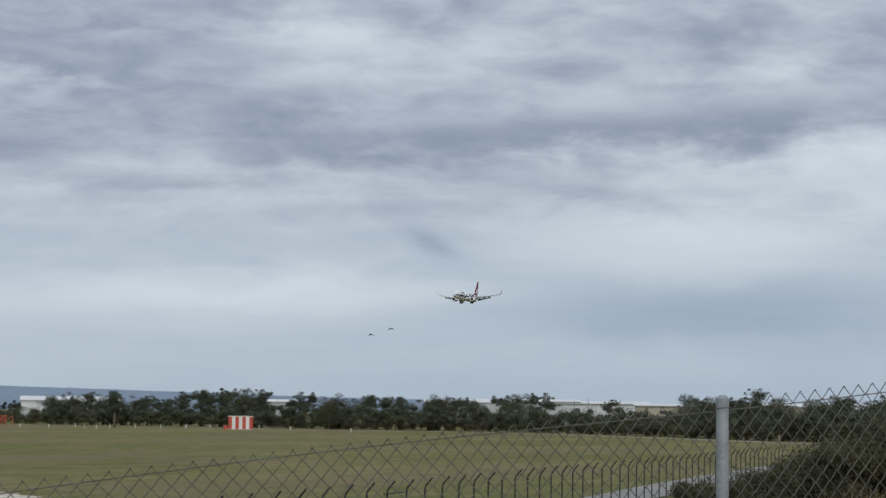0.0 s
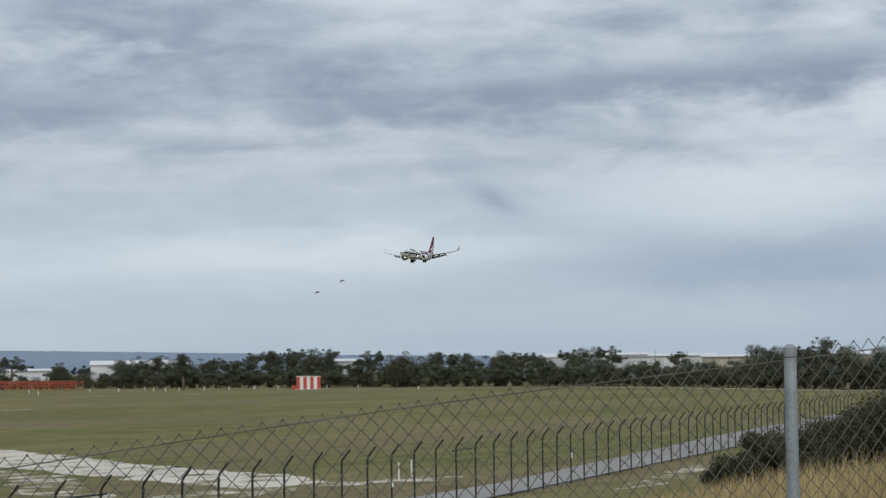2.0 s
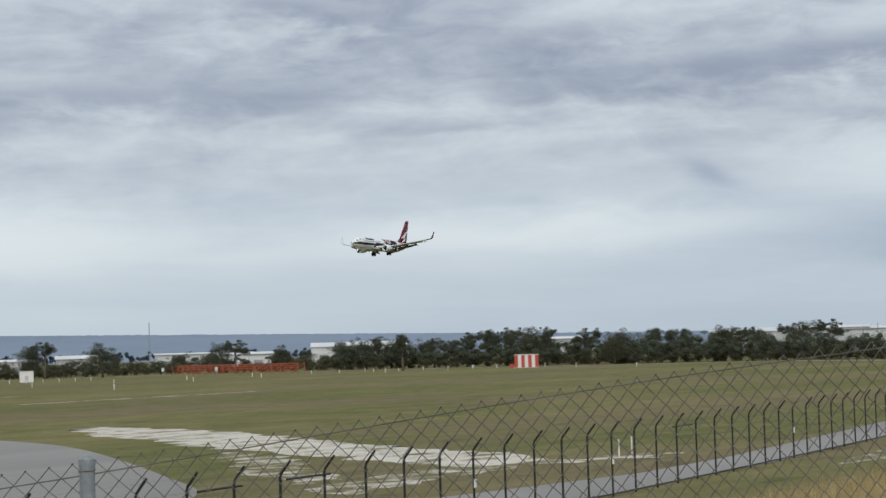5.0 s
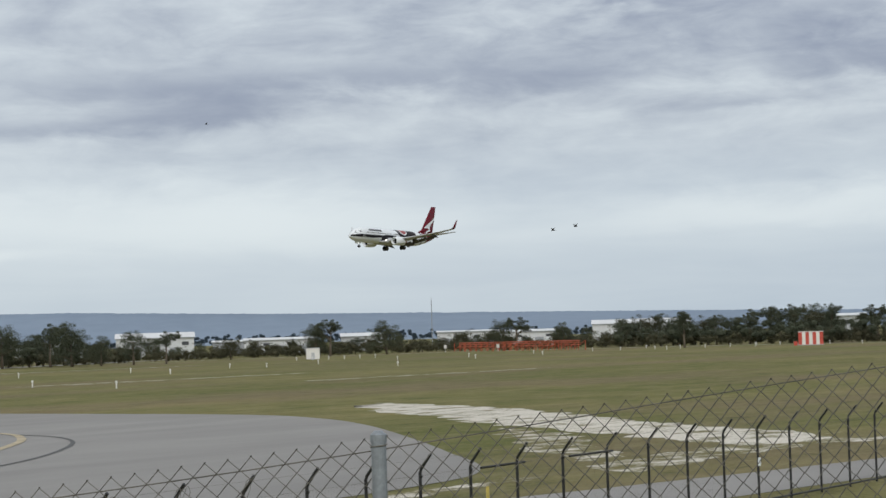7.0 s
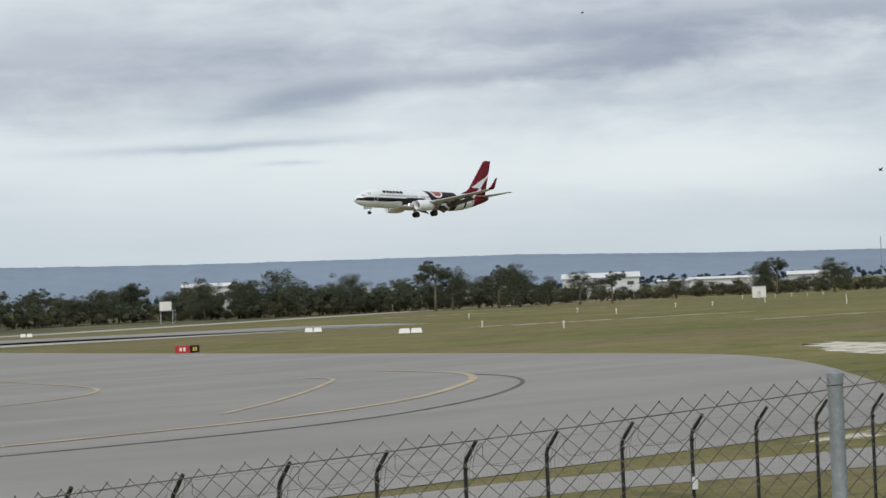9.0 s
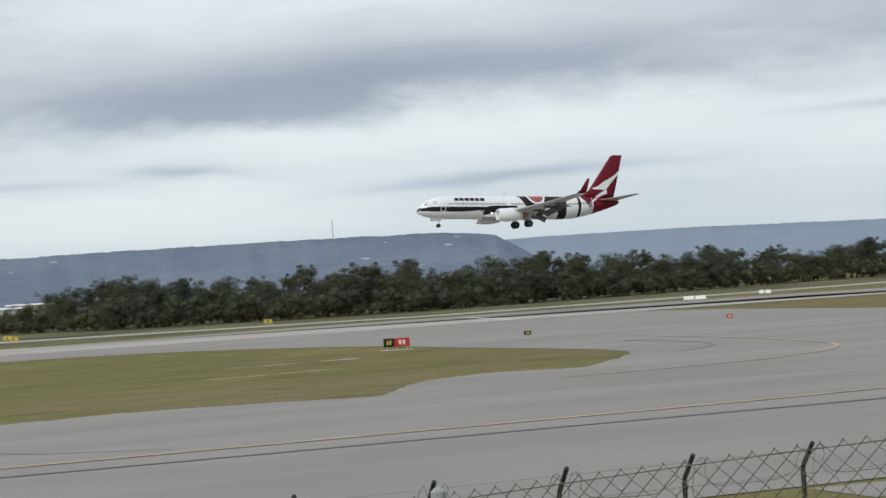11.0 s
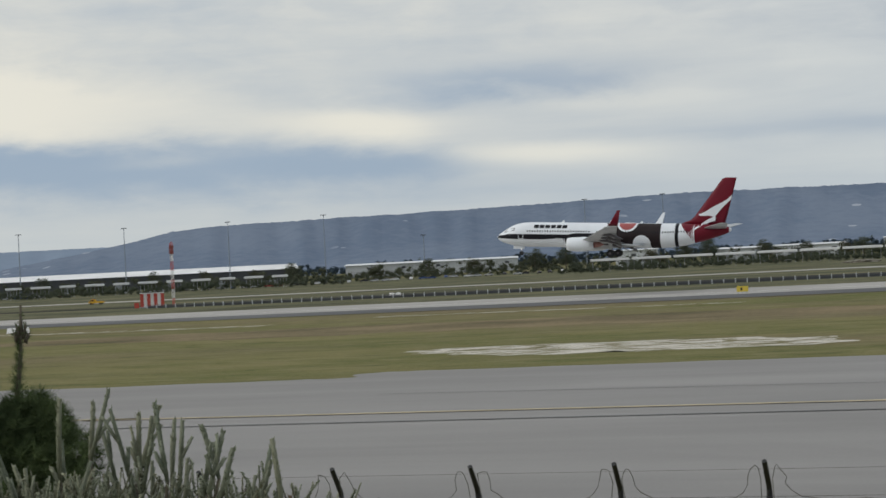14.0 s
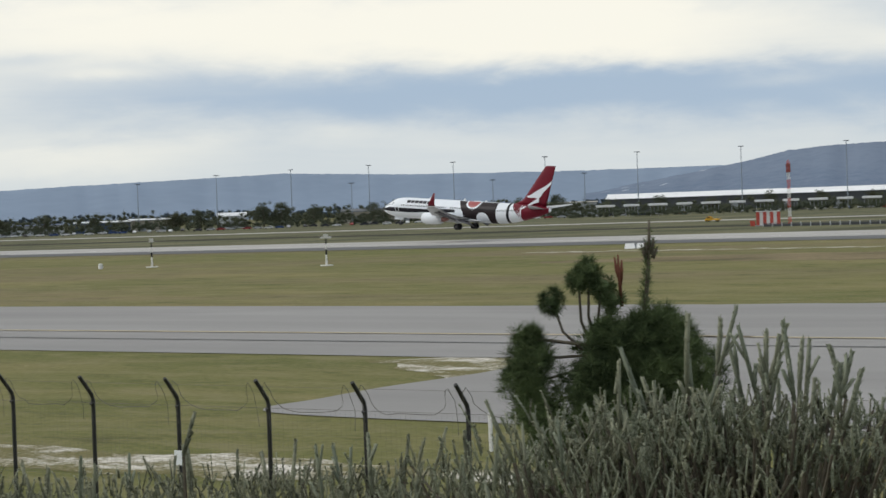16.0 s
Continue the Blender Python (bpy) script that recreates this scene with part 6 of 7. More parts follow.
def weather_post(x, y, wide):
    """A black and white banded instrument post on a round pad."""
    W = thing("instrument_post", "black and white banded instrument post with a flat white head", "instrument", pose(x, y, 0, 0, 0, 40), "instrument posts")
    h = 3.3
    for k in range(5):
        part("band", tube(bmesh.new(), [(0, 0, h * k / 5), (0, 0, h * (k + 1) / 5)], 0.13 - 0.012 * k, 10), (MARK_WHITE, MARK_WHITE, BLACK, MARK_WHITE, BLACK)[k], W)
    part("head", box(bmesh.new(), -wide / 2, wide / 2, -0.2, 0.2, h, h + 0.22, 0.05), MARK_WHITE, W)
    part("cap", box(bmesh.new(), -0.3, 0.3, -0.2, 0.2, h + 0.22, h + 0.5, 0.05), MARK_WHITE, W)
    part("pad", disc_wheel(bmesh.new(), (0, 0, 0), 0.8, 0.12, 20), MARK_WHITE, W).matrix_basis = pose(0, 0, 0.04, 90, 0, 0)


weather_post(-151.9, 191.8, 1.3)
weather_post(-185.2, 196.7, 0.6)
M = thing("marker_cylinder", "small white marker cylinder on the grass", "marker", pose(-191, 193, 0))
part("body", tube(bmesh.new(), [(0, 0, -0.05), (0, 0, 0.6), (0, 0, 0.72)], [0.3, 0.3, 0.2], 14), MARK_WHITE, M)


def barrier_row():
    """A low rail on short posts across the far side of the runway."""
    B = thing("low_barrier", "long low rail on short pale posts beyond the runway", "barrier")
    n = 70
    pts = [(-198 + 165 * i / n, 405 - 12 * i / n) for i in range(n + 1)]
    p = part("post", box(bmesh.new(), -0.09, 0.09, -0.09, 0.09, -0.1, 0.85, 0.02), paint("pale"), B)
    p.matrix_basis = pose(*pts[0], 0)
    for q in pts[1:]:
        share("post", p, B, pose(*q, 0))
    part("rail", tube(bmesh.new(), [(*q, 0.72) for q in pts], 0.06, 5), paint("dark"), B)
    part("dark_base", box(bmesh.new(), -198, -33, 0, 0.12, 0, 0.55), paint("dark"), B).matrix_basis = pose(-198, 405.4, 0, 0, 0, math.degrees(math.atan2(-12, 165))) @ pose(198, 0, 0)


barrier_row()


def light_posts():
    """Approach lights on short frangible posts in the grass."""
    rng = random.Random(21)
    L = thing("approach_light", "short white approach light post in the grass", "light", group="approach lights")
    part("stem", tube(bmesh.new(), [(0, 0, -0.1), (0, 0, 0.75)], 0.10, 6), MARK_WHITE, L)
    part("lamp", tube(bmesh.new(), [(0, 0, 0.75), (0, 0, 0.85), (0, 0, 1.1)], [0.1, 0.2, 0.16], 8), MARK_WHITE, L)
    spots = []
    for i in range(9):
        spots.append((300 + 34 * i, 318))
    for i in range(6):
        spots.append((470 + 6.5 * i, 380 - 1.0 * i))
    for i in range(8):
        spots.append((545 + 5 * i, 300 - 6 * i))
    for az, d in ((-50.2, 480), (-53.9, 430), (-56.1, 520), (-58.0, 560), (-60.2, 620), (-64.0, 650), (-66.9, 600), (-61.5, 600), (-47.5, 420), (-43.7, 330), (-46.0, 300), (-68.6, 560)):
        spots.append(polar(az, d))
    L.matrix_basis = pose(*spots[0], 0)
    for s in spots[1:]:
        copy_thing(L, pose(*s, 0, 0, 0, rng.uniform(0, 360)))


light_posts()
P = thing("marker_post", "yellow plastic marker post beside the perimeter road", "post", pose(56.4, 37.6, 0))
part("stem", tube(bmesh.new(), [(0, 0, -0.1), (0, 0, 1.2)], 0.06, 8), mat("faded_yellow_plastic", (0.5, 0.4, 0.1), 0.5, 0.1), P)
for x, y in ((105.3, 42.5), (108.5, 43.0), (-29.1, 43.3)):
    P = thing("guide_post", "white plastic guide post by the fence", "post", pose(x, y, 0), "white guide posts")
    part("stem", box(bmesh.new(), -0.05, 0.05, -0.03, 0.03, -0.1, 1.0, 0.01), MARK_WHITE, P)

# earth heaps beyond the runway
for i, (az, d, w, h, m) in enumerate([(0.25, 700, 4.2, 2.6, "sand"), (-0.9, 705, 3.2, 2.2, "cream"), (1.2, 720, 6, 1.2, "dirt"), (3.4, 720, 7, 1.1, "dirt"), (6.0, 720, 6, 1.0, "dirt")]):
    bm = bmesh.new()
    bmesh.ops.create_icosphere(bm, subdivisions=4, radius=1)
    for v in bm.verts:
        k = 1 + 0.45 * noise.noise(v.co * 1.6 + Vector((i * 9, 0, 0))) + 0.25 * noise.noise(v.co * 5 + Vector((0, i * 9, 0)))
        v.co = Vector((v.co.x * w * k, v.co.y * 3 * k, max(-0.2, v.co.z) * h * k))
    ob = part("earth_mound", bm, paint(m), None)
    ob.matrix_basis = pose(*polar(az, d), 0, 0, 0, az)
    tagged(ob, "low mound of bare earth beyond the runway", "earth mound", "earth mounds")

# ---- plants on the mound ----
NEEDLE = mat("dark_pine_needle", (0.052, 0.078, 0.036), 0.85, 0.35, 3, 30, second=(0.12, 0.155, 0.066), spec=0.1)
FINGER = leaf_mat("grey_green_heath_leaf", (0.165, 0.19, 0.138), (0.385, 0.41, 0.315), (0.27, 0.30, 0.19), 0.28)
HEATH = mat("olive_heath_leaf", (0.13, 0.142, 0.096), 0.85, 0.4, 6, 50, second=(0.27, 0.27, 0.185), spec=0.2)
BROWN_HEATH = mat("brown_heath_leaf", (0.085, 0.055, 0.034), 0.85, 0.4, 6, 50, second=(0.16, 0.12, 0.075), spec=0.1)
RUST = mat("rust_brown_shoot", (0.14, 0.045, 0.022), 0.8, 0.25, 10, 60)
DRY = mat("dry_straw_grass", (0.30, 0.225, 0.105), 0.9, 0.3, 3, 40, second=(0.46, 0.36, 0.19), spec=0.1)
TWIG = mat("grey_brown_twig", (0.10, 0.085, 0.06), 0.9, 0.3, 10, 80)


def at_view(az, el, d):
    """A point at a bearing and height angle from the eye."""
    x, y = polar(az, d * math.cos(radians(el)))
    return Vector((x, y, EYE[2] + d * math.sin(radians(el))))


def tuft(vs, fs, c, r, n, rng, width=0.0022, up=0.2):
    """A brush of needles round a shoot tip."""
    for _ in range(n):
        d = Vector((rng.gauss(0, 1), rng.gauss(0, 1), rng.gauss(0, 1) + up)).normalized()
        p0 = Vector(c) + d * r * rng.uniform(0.0, 0.35)
        p1 = Vector(c) + d * r * rng.uniform(0.75, 1.15)
        s = d.cross(Vector((rng.gauss(0, 1), rng.gauss(0, 1), rng.gauss(0, 1)))).normalized() * width
        b = len(vs)
        vs += [p0 - s, p0 + s, p1]
        fs.append((b, b + 1, b + 2))


def make_pine():
    rng = random.Random(31)
    D = 7.0
    base = at_view(30, -5, D)
    base.z = ground_z(base.x, base.y) - 0.05
    T = thing("young_pine", "young dark green pine with bushy needles and a bare leader", "tree")
    bm = bmesh.new()
    top = at_view(29.27, -0.51, D)
    lead0 = at_view(29.5, -3.2, D)
    tube(bm, [base, (base + lead0) / 2 + Vector((0.03, 0, 0)), lead0, at_view(29.33, -1.9, D), top], [0.035, 0.028, 0.010, 0.007, 0.004], 8)
    vs, fs, cv, cf = [], [], [], []

    def mass(az, el, r, n, dense=64, nr=0.046, squash=0.85):
        c = at_view(az, el, D)
        for _ in range(int(n * 1.9)):
            d = Vector((rng.gauss(0, 1), rng.gauss(0, 1), rng.gauss(0, 1))).normalized() * r * rng.uniform(0.25, 1.0) ** 0.6
            p = c + Vector((d.x, d.y, d.z * squash))
            tuft(vs, fs, p, nr * rng.uniform(0.7, 1.3), dense, rng, 0.0010, 0.5)
        clump(cv, cf, c, r * 0.5, rng, squash)
        tube(bm, [(lead0 + base) / 2, (c + lead0) / 2 - Vector((0, 0, 0.06)), c], [0.016, 0.011, 0.006], 6)

    # the body, seen as several overlapping masses
    for az, el, r, n in ((30.2, -3.75, 0.11, 60), (29.2, -3.6, 0.10, 60), (28.6, -4.0, 0.10, 50), (30.4, -4.3, 0.15, 90), (29.3, -4.2, 0.16, 100), (28.5, -4.9, 0.15, 90), (29.8, -5.4, 0.17, 100), (31.0, -5.2, 0.14, 80), (30.6, -6.4, 0.18, 60), (28.6, -6.2, 0.17, 60), (32.75, -4.3, 0.075, 40), (32.85, -5.0, 0.085, 50), (32.5, -5.8, 0.095, 50), (32.1, -6.6, 0.11, 50), (32.8, -3.7, 0.045, 22), (29.4, -7.5, 0.2, 60), (31.5, -7.6, 0.2, 60)):
        mass(az, el, r, n)
    # round tufts on bare stems
    for az, el in ((32.05, -2.7), (31.3, -2.15), (30.65, -2.3), (31.0, -1.85), (30.4, -2.7)):
        c = at_view(az, el, D)
        clump(cv, cf, c, 0.026, rng, 0.9)
        for _ in range(26):
            d = Vector((rng.gauss(0, 1), rng.gauss(0, 1), rng.gauss(0, 1))).normalized() * 0.036
            tuft(vs, fs, c + d, 0.034, 46, rng, 0.0013, 0.1)
        f = at_view(30.9 + (az - 31.2) * 0.4, -4.1, D)
        tube(bm, [f, (f + c) / 2 + Vector((-0.02, 0, -0.02)), c], [0.006, 0.005, 0.004], 6)
    # fine needles along the leader, candles at its tip
    for k in range(26):
        q = k / 26
        c = lead0.lerp(at_view(29.33, -1.5, D), q)
        tuft(vs, fs, c, 0.055 * (1 - 0.55 * q), 26, rng, 0.0010, 0.8)
    for da, de in ((0.0, 0.0), (0.12, -0.35), (-0.12, -0.30), (0.2, -0.5), (-0.2, -0.55), (0.06, -0.6)):
        a, b = at_view(29.3 + da * 0.5, -1.35 + de * 0.4, D), at_view(29.28 + da, -0.75 + de, D)
        tube(bm, [a, b], [0.008, 0.004], 6)
        for q in (0.3, 0.6, 0.9):
            tuft(vs, fs, a.lerp(b, q), 0.022, 16, rng, 0.0014, 0.8)
    part("trunk", bm, TWIG, T, smooth=True)
    mesh_ob("inner_foliage", cv, cf, NEEDLE, T)
    tagged(mesh_ob("needle_mass", vs, fs, NEEDLE, T), "dark green pine needles", kind="stuff")
    # rust-brown dead shoot beside the leader
    bm = bmesh.new()
    for da, e0, e1 in ((0.0, -2.9, -1.44), (0.10, -2.3, -1.5), (-0.1, -2.2, -1.6)):
        tube(bm, [at_view(30.1, e0, D), at_view(30.15 + da * 0.7, (e0 + e1) / 2, D), at_view(30.17 + da, e1, D)], [0.005, 0.006, 0.003], 6)
    part("dead_shoot", bm, RUST, T, "rust-brown dead shoot", smooth=True)


make_pine()


def finger(bm, vs, fs, p, d, length, r, rng, scales=26, flare=1.0):
    """An upright shoot clad in small overlapping leaves."""
    d = Vector(d).normalized()
    bend = Vector((rng.uniform(-1, 1), rng.uniform(-1, 1), 0)) * 0.12 * length
    pts = [p, p + d * length * 0.5 + bend * 0.4, p + d * length + bend]
    tube(bm, pts, [r * 0.7, r * 0.9, r * 0.7], 6)
    for k in range(scales):
        q = rng.uniform(0.02, 1.0)
        c = pts[0].lerp(pts[1], q * 2) if q < 0.5 else pts[1].lerp(pts[2], q * 2 - 1)
        out = d.cross(Vector((rng.gauss(0, 1), rng.gauss(0, 1), rng.gauss(0, 1)))).normalized()
        s = d.cross(out).normalized() * r * 0.42 * flare
        a = c + out * r * 0.75
        t = a + d * r * rng.uniform(0.9, 2.0) + out * r * rng.uniform(0.2, 0.9) * flare
        b = len(vs)
        vs += [a - s, a + s, t]
        fs.append((b, b + 1, b + 2))


def heath(seed, az, d, spread, tips, label, n_low, material, r=0.011, body_el=-5.4):
    """A heath shrub: finger-like leafy shoots over a tangled leafy body. tips: bearing and height angle of the chief shoots."""
    rng = random.Random(seed)
    H = thing("heath_shrub", label, "shrub")
    b0 = at_view(az, -8, d)
    b0.z = ground_z(b0.x, b0.y) - 0.05
    bm, low = bmesh.new(), bmesh.new()
    vs, fs, lv, lf = [], [], [], []
    twigs = bmesh.new()
    side = Vector((*polar(az - 90, 1), 0))
    for ta, te in tips:
        tip = at_view(ta, te, d + rng.uniform(-0.3, 0.3))
        out = radians(az - ta) * d
        dirn = (Vector((0, 0, 1)) + side * (out * 0.55 + rng.gauss(0, 0.12)) + Vector((rng.gauss(0, 0.1), rng.gauss(0, 0.1), 0))).normalized()
        L = rng.uniform(0.13, 0.24)
        start = tip - dirn * L
        shoot, sv, sf = bmesh.new(), [], []
        finger(shoot, sv, sf, start, dirn, L, r * rng.uniform(0.85, 1.15), rng, 60)
        part("stem", tube(bmesh.new(), [b0 + side * out * 0.4, b0.lerp(start, 0.55), start], [0.010, 0.007, 0.005], 5), TWIG, H)
        for _ in range(rng.choice((1, 2, 3))):
            q = rng.uniform(-0.3, 0.55)
            dd = (dirn + side * rng.gauss(0, 0.28) + Vector((rng.gauss(0, 0.2), rng.gauss(0, 0.2), rng.uniform(0.2, 0.6)))).normalized()
            finger(shoot, sv, sf, start + dirn * L * q, dd, L * rng.uniform(0.2, 0.5), r * rng.uniform(0.65, 0.95), rng, 26)
        for f in sf:
            shoot.faces.new([shoot.verts.new(sv[k]) for k in f])
        part("shoot", shoot, material, H, smooth=True)
    zt = EYE[2] + d * math.sin(radians(body_el))
    for _ in range(int(n_low * 1.5)):
        a = rng.uniform(-1, 1) * spread
        p = b0 + side * a + Vector((rng.gauss(0, 0.18), rng.gauss(0, 0.18), 0))
        top = zt - 0.28 * (a / spread) ** 2 * spread + 0.05 * noise.noise((a * 6, seed, 0))
        p.z = top - abs(rng.gauss(0, 0.16)) - 0.06
        dd = Vector((rng.gauss(0, 0.32), rng.gauss(0, 0.32), 1.0)) + side * a * 0.4
        pale = rng.random() < 0.55
        finger(bm if pale else low, vs if pale else lv, fs if pale else lf, p, dd, rng.uniform(0.03, 0.10), r * rng.uniform(0.24, 0.48), rng, 42, 3.0)
        if rng.random() < 0.2:
            tube(twigs, [b0, (b0 + p) / 2, p], [0.008, 0.006, 0.004], 4)
    tagged(part("twig_tangle", twigs, TWIG, H), kind="stuff")
    tagged(part("shoot_tangle", bm, material, H, smooth=True), kind="stuff")
    tagged(part("lower_growth", low, HEATH if material != BROWN_HEATH else BROWN_HEATH, H, smooth=True), kind="stuff")
    tagged(mesh_ob("lower_leaf_mass", lv, lf, HEATH if material != BROWN_HEATH else BROWN_HEATH, H), kind="stuff")
    tagged(mesh_ob("leaf_mass", vs, fs, material, H), kind="stuff")


rng_h = random.Random(77)
TIPS = [(26.76, -2.97), (25.75, -3.40), (25.45, -3.5), (25.2, -3.9), (24.9, -3.95), (26.3, -3.7), (27.1, -4.0), (27.6, -4.9), (28.58, -3.15), (28.4, -4.3), (30.27, -4.05), (30.5, -4.4), (29.7, -4.9), (29.2, -5.0), (27.2, -3.3), (26.0, -4.3), (24.2, -4.6), (24.6, -5.0), (23.76, -4.31), (23.4, -4.8), (25.9, -5.0), (28.0, -5.3), (30.9, -5.4), (31.3, -5.6), (22.6, -5.2), (22.2, -4.6), (22.4, -4.6), (23.0, -5.6), (24.3, -4.1), (26.9, -3.5), (28.9, -5.6), (29.9, -5.8)]
heath(101, 27.2, 5.6, 0.5, TIPS, "grey-green heath shrub with finger-like leafy shoots", 1300, FINGER, 0.0074, -5.3)
heath(102, 21.6, 5.9, 0.4, [(22.0, -6.2), (21.5, -6.5), (23.0, -6.0), (21.0, -6.6), (20.4, -6.9), (19.4, -7.0)], "low brown heath shrub with rusty tips", 420, BROWN_HEATH, 0.0062, -6.7)
heath(103, 30.8, 5.4, 0.45, [(32.6, -5.8), (31.9, -6.0), (33.2, -6.1), (30.2, -6.0), (34.16, -5.4), (33.7, -6.3)], "grey-green heath shrub below a young pine", 420, FINGER, 0.0060, -6.3)
for i, (az, tips, n) in enumerate([(35.6, [(35.2, -6.1), (36.3, -6.3), (34.6, -6.2), (36.0, -6.6)], 110), (38.0, [(37.4, -6.2), (38.3, -6.5), (38.9, -6.5), (37.9, -6.6)], 110), (40.2, [(39.6, -6.3), (40.4, -6.6), (41.0, -6.5)], 100), (42.4, [(42.24, -5.4), (42.35, -6.3), (43.0, -6.6)], 110), (44.6, [(44.1, -6.5), (45.0, -6.7), (45.5, -6.5)], 100), (47.0, [(46.2, -6.7), (47.0, -6.6), (47.9, -6.5)], 100), (49.4, [(49.0, -6.6), (50.0, -6.6)], 90)]):
    heath(120 + i, az, 6.4, 0.32, tips, "low olive heath shrub with small knobbly shoots", n * 2, HEATH if i % 3 != 1 else FINGER, 0.0068, -6.9)


def mound_shrubs():
    """Dark rounded shrubs on the slope behind the chain-link fence."""
    rng = random.Random(14)
    for az, el, d, w in ((-77.6, -2.3, 42, 0.6), (-78.6, -1.9, 42, 0.8), (-79.8, -1.6, 43, 0.95), (-80.9, -1.35, 43, 1.1), (-82.0, -1.05, 43, 1.2), (-83.2, -0.6, 43, 1.4), (-84.6, -0.1, 43, 1.6), (-86.0, 0.2, 43, 1.8)):
        top = at_view(az, el, d)
        gz = ground_z(top.x, top.y)
        H = thing("shrub", "dark rounded wattle shrub on the grassy slope", "shrub", group="shrubs on the slope")
        vs, fs = [], []
        hh = max(0.6, top.z - gz)
        bm = bmesh.new()
        for k in range(15):
            c = (top.x + rng.uniform(-w, w) * 0.8, top.y + rng.uniform(-w, w), gz + hh * rng.uniform(0.25, 0.82))
            r = min(w, hh) * rng.uniform(0.26, 0.42)
            clump(vs, fs, c, r * 0.5, rng)
            leaf_spray(vs, fs, c, r * 1.25, 900, 0.035, rng)
            tube(bm, [(top.x, top.y, gz - 0.1), c], [0.03, 0.01], 4)
        part("stem", bm, TWIG, H)
        mesh_ob("foliage", vs, fs, SCRUB, H)


mound_shrubs()


def dry_grass():
    """Dry standing grass on the slope, one mesh of blades."""
    rng = random.Random(9)
    vs, fs = [], []
    n = 0
    while n < 26000:
        az, d = rng.uniform(-88, -70), rng.uniform(9, 34)
        x, y = polar(az, d)
        gz = ground_z(x, y)
        if y > 9.5 + rng.uniform(-2, 2):
            continue
        if noise.noise((x * 0.5, y * 0.5, 4)) < rng.uniform(-0.7, 0.0):
            continue
        h = rng.uniform(0.22, 0.55)
        lean = Vector((rng.gauss(0, 0.22), rng.gauss(0, 0.22), 1)) * h
        s = Vector((rng.gauss(0, 1), rng.gauss(0, 1), 0)).normalized() * rng.uniform(0.004, 0.008)
        p = Vector((x, y, gz - 0.03))
        b = len(vs)
        vs += [p - s, p + s, p + lean * 0.6 + s * 0.6, p + lean]
        fs += [(b, b + 1, b + 2), (b, b + 2, b + 3)]
        n += 1
    tagged(mesh_ob("dry_grass", vs, fs, DRY), "tall dry straw-coloured grass on the slope", "grass", kind="stuff")


dry_grass()

# ---- birds ----
FEATHER = mat("dark_bird_feather", (0.035, 0.033, 0.035), 0.7, 0.3, 5, 40)


def bird(label):
    B = thing("bird", label, "bird", group="birds in flight")
    bm = bmesh.new()
    lathe_x(bm, [(-0.28, 0.0), (-0.22, 0.05), (-0.1, 0.085), (0.08, 0.08), (0.22, 0.04), (0.3, 0.015)], 0, 0, 10)
    part("body", bm, FEATHER, B, smooth=True)
    part("tail", foil(bmesh.new(), [((0.24, -0.07, 0), 0.2, 0.05, (0, 0, 1)), ((0.24, 0.07, 0), 0.2, 0.05, (0, 0, 1))], 4), FEATHER, B)
    wings = []
    for s in (1, -1):
        w = part("wing", foil(bmesh.new(), [((-0.12, 0.0, 0.03), 0.24, 0.06, (0, 0, 1)), ((-0.15, s * 0.28, 0.05), 0.22, 0.05, (0, 0, 1)), ((0.02, s * 0.58, 0.03), 0.07, 0.05, (0, 0, 1))], 5), FEATHER, B)
        wings.append((w, s))
    return B, wings


flock = [bird("small dark bird flying with spread wings"), bird("small dark bird flying beside another"), bird("lone dark bird high in the sky")]

# ---- things that move ----


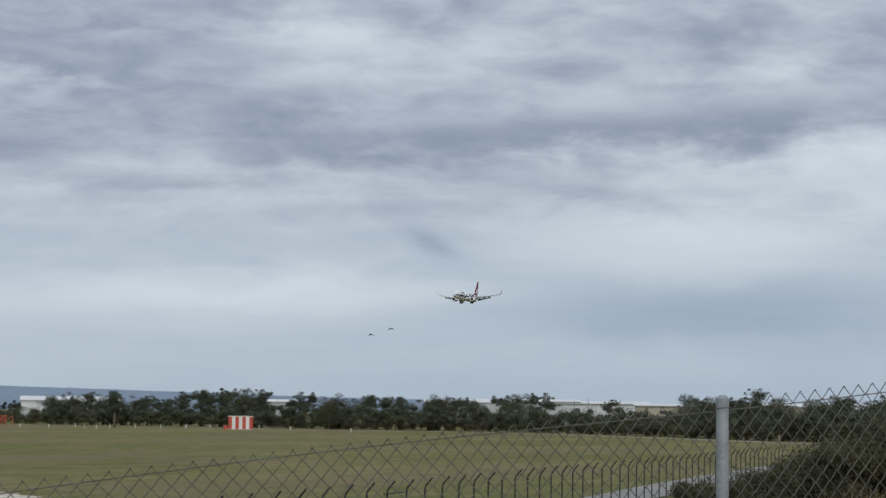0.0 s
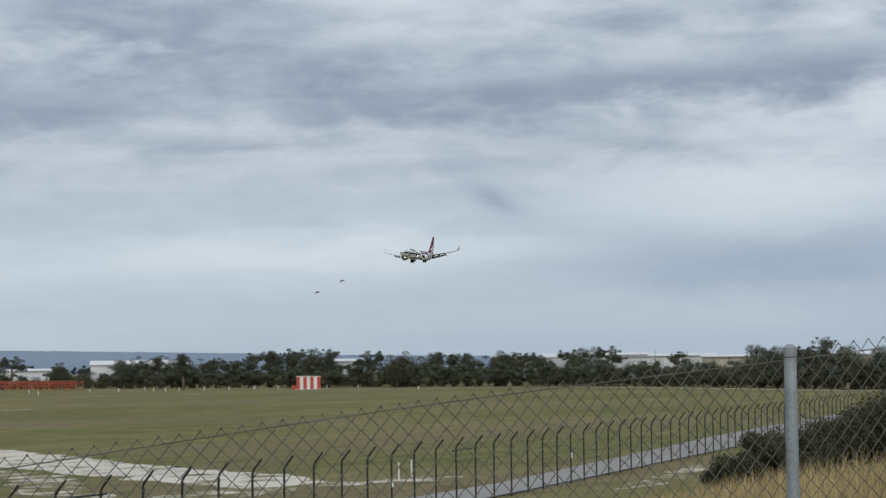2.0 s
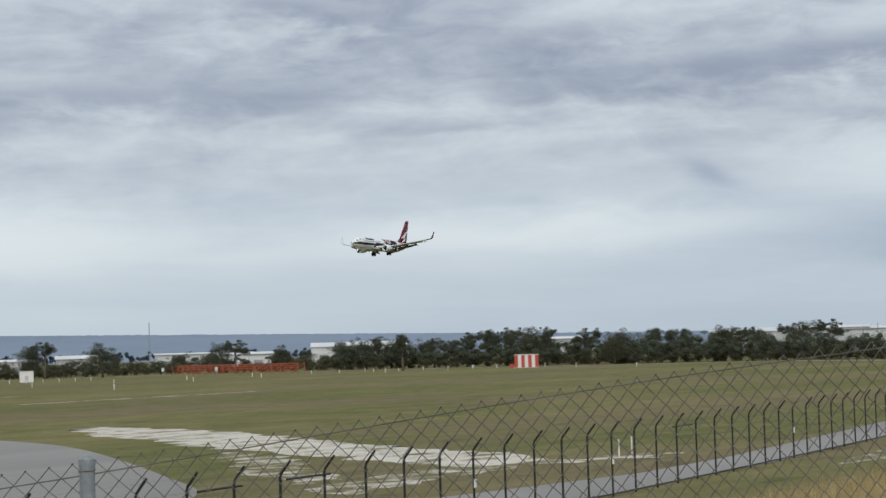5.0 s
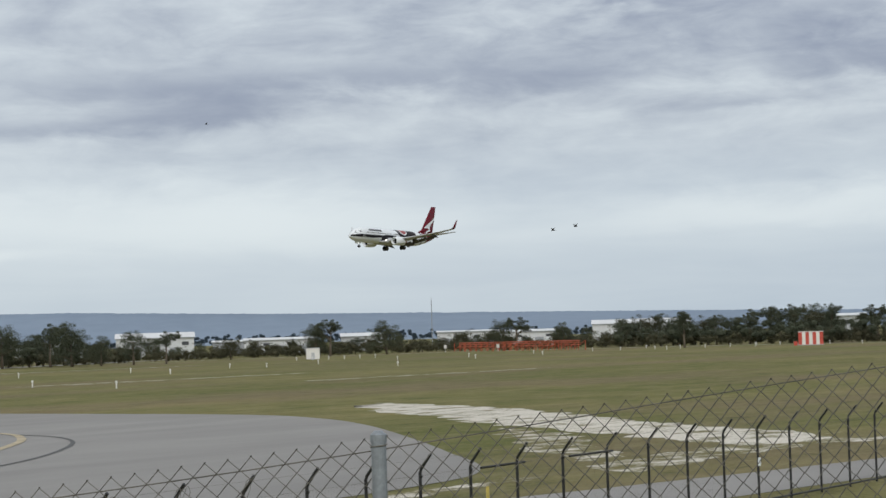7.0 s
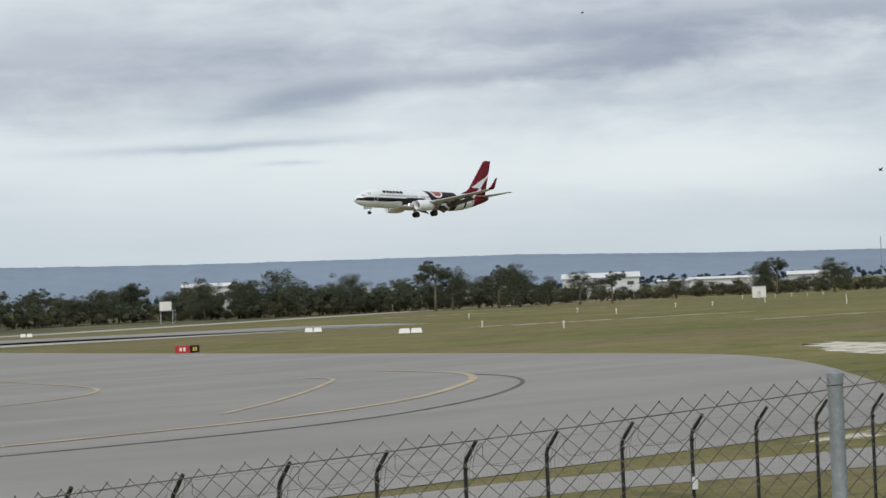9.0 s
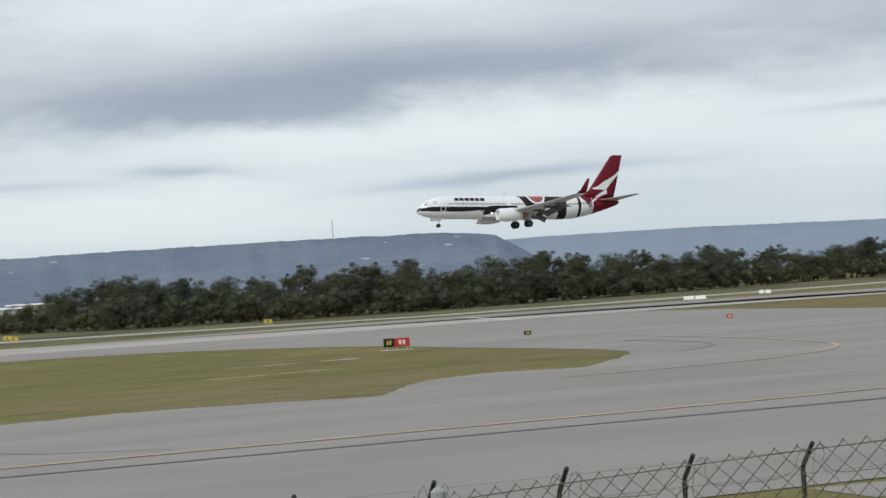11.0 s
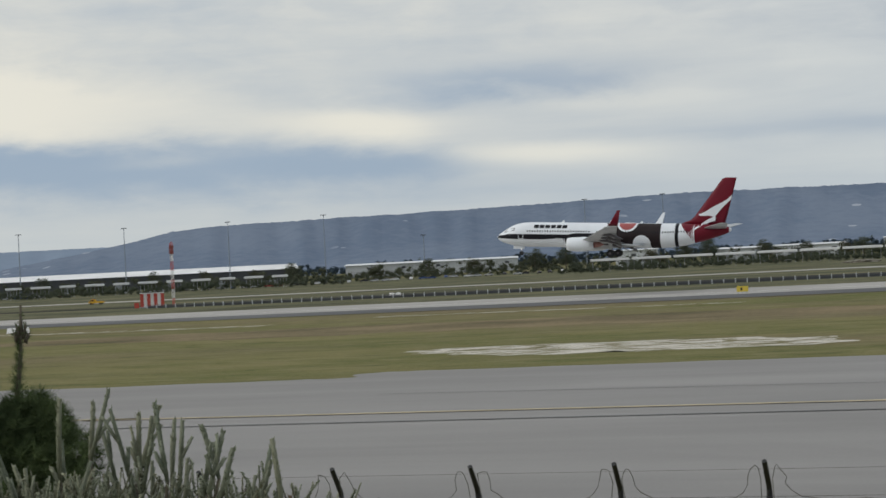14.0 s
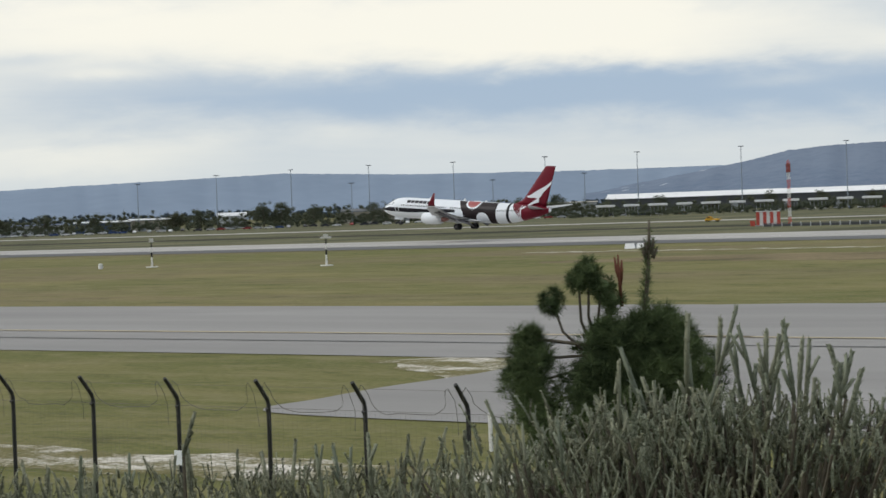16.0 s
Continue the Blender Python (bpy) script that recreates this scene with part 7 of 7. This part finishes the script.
def motions():
    rows = [(0.0, 975, 60.5, 1.6), (1.5, 858, 54.0, 1.6), (2.5, 779, 49.4, 1.7), (5.5, 551.5, 35.8, 1.7), (7.0, 438.7, 29.5, 1.7), (8.5, 327, 24.0, 1.9),
            (10.8, 158.8, 15.9, 2.7), (11.0, 144.2, 15.2, 2.7), (12.0, 71.6, 11.9, 2.8), (12.5, 35.6, 10.4, 2.9), (13.0, -0.5, 9.1, 3.0), (13.5, -36.3, 7.9, 3.3),
            (14.0, -72.8, 6.3, 3.6), (14.5, -109.5, 5.1, 3.9), (15.0, -145.5, 4.0, 4.2), (15.5, -182.3, 3.1, 4.4), (16.0, -219.0, 2.35, 4.5)]
    walk(airliner, [(t, pose(x, 320, z, 0, p, 0)) for t, x, z, p in rows])
    paths = [
        [(0, -69.14, 2.13), (1, -67.34, 1.98), (1.5, -66.54, 2.05), (2, -65.78, 2.16), (2.5, -65.04, 2.35), (3, -64.34, 2.51), (6, -59.82, 2.87), (6.5, -59.11, 2.9), (7, -58.41, 2.87), (7.5, -57.52, 2.9), (8.5, -55.81, 2.82), (12, -50, 2.9), (16, -43.5, 3.0)],
        [(0, -69.7, 2.3), (1, -68.01, 2.42), (1.5, -67.27, 2.4), (2, -66.49, 2.48), (2.5, -65.78, 2.56), (3, -64.98, 2.57), (6, -60.35, 2.99), (6.5, -59.73, 3.04), (7, -59.05, 2.96), (7.5, -58.13, 2.93), (8.5, -56.23, 2.74), (12, -50.6, 2.8), (16, -44, 2.9)],
        [(0, -56, 1.8), (5.5, -50.1, 5.02), (8.5, -47.34, 7.28), (16, -41, 12)]]
    for (b, wings), path, d in zip(flock, paths, (250, 250, 420)):
        walk(b, [(t, pose(*at_view(a, e, d), 0, 0, -25)) for t, a, e in path])
        for w, s in wings:
            beats = []
            k = 0
            t = 0.0
            while t < 16.0:
                beats.append((t, pose(0, 0, 0, s * (32 if k % 2 else -22), 0, 0)))
                t += 0.2
                k += 1
            beats.append((16.0, pose(0, 0, 0, 0, 0, 0)))
            walk(w, beats)


motions()
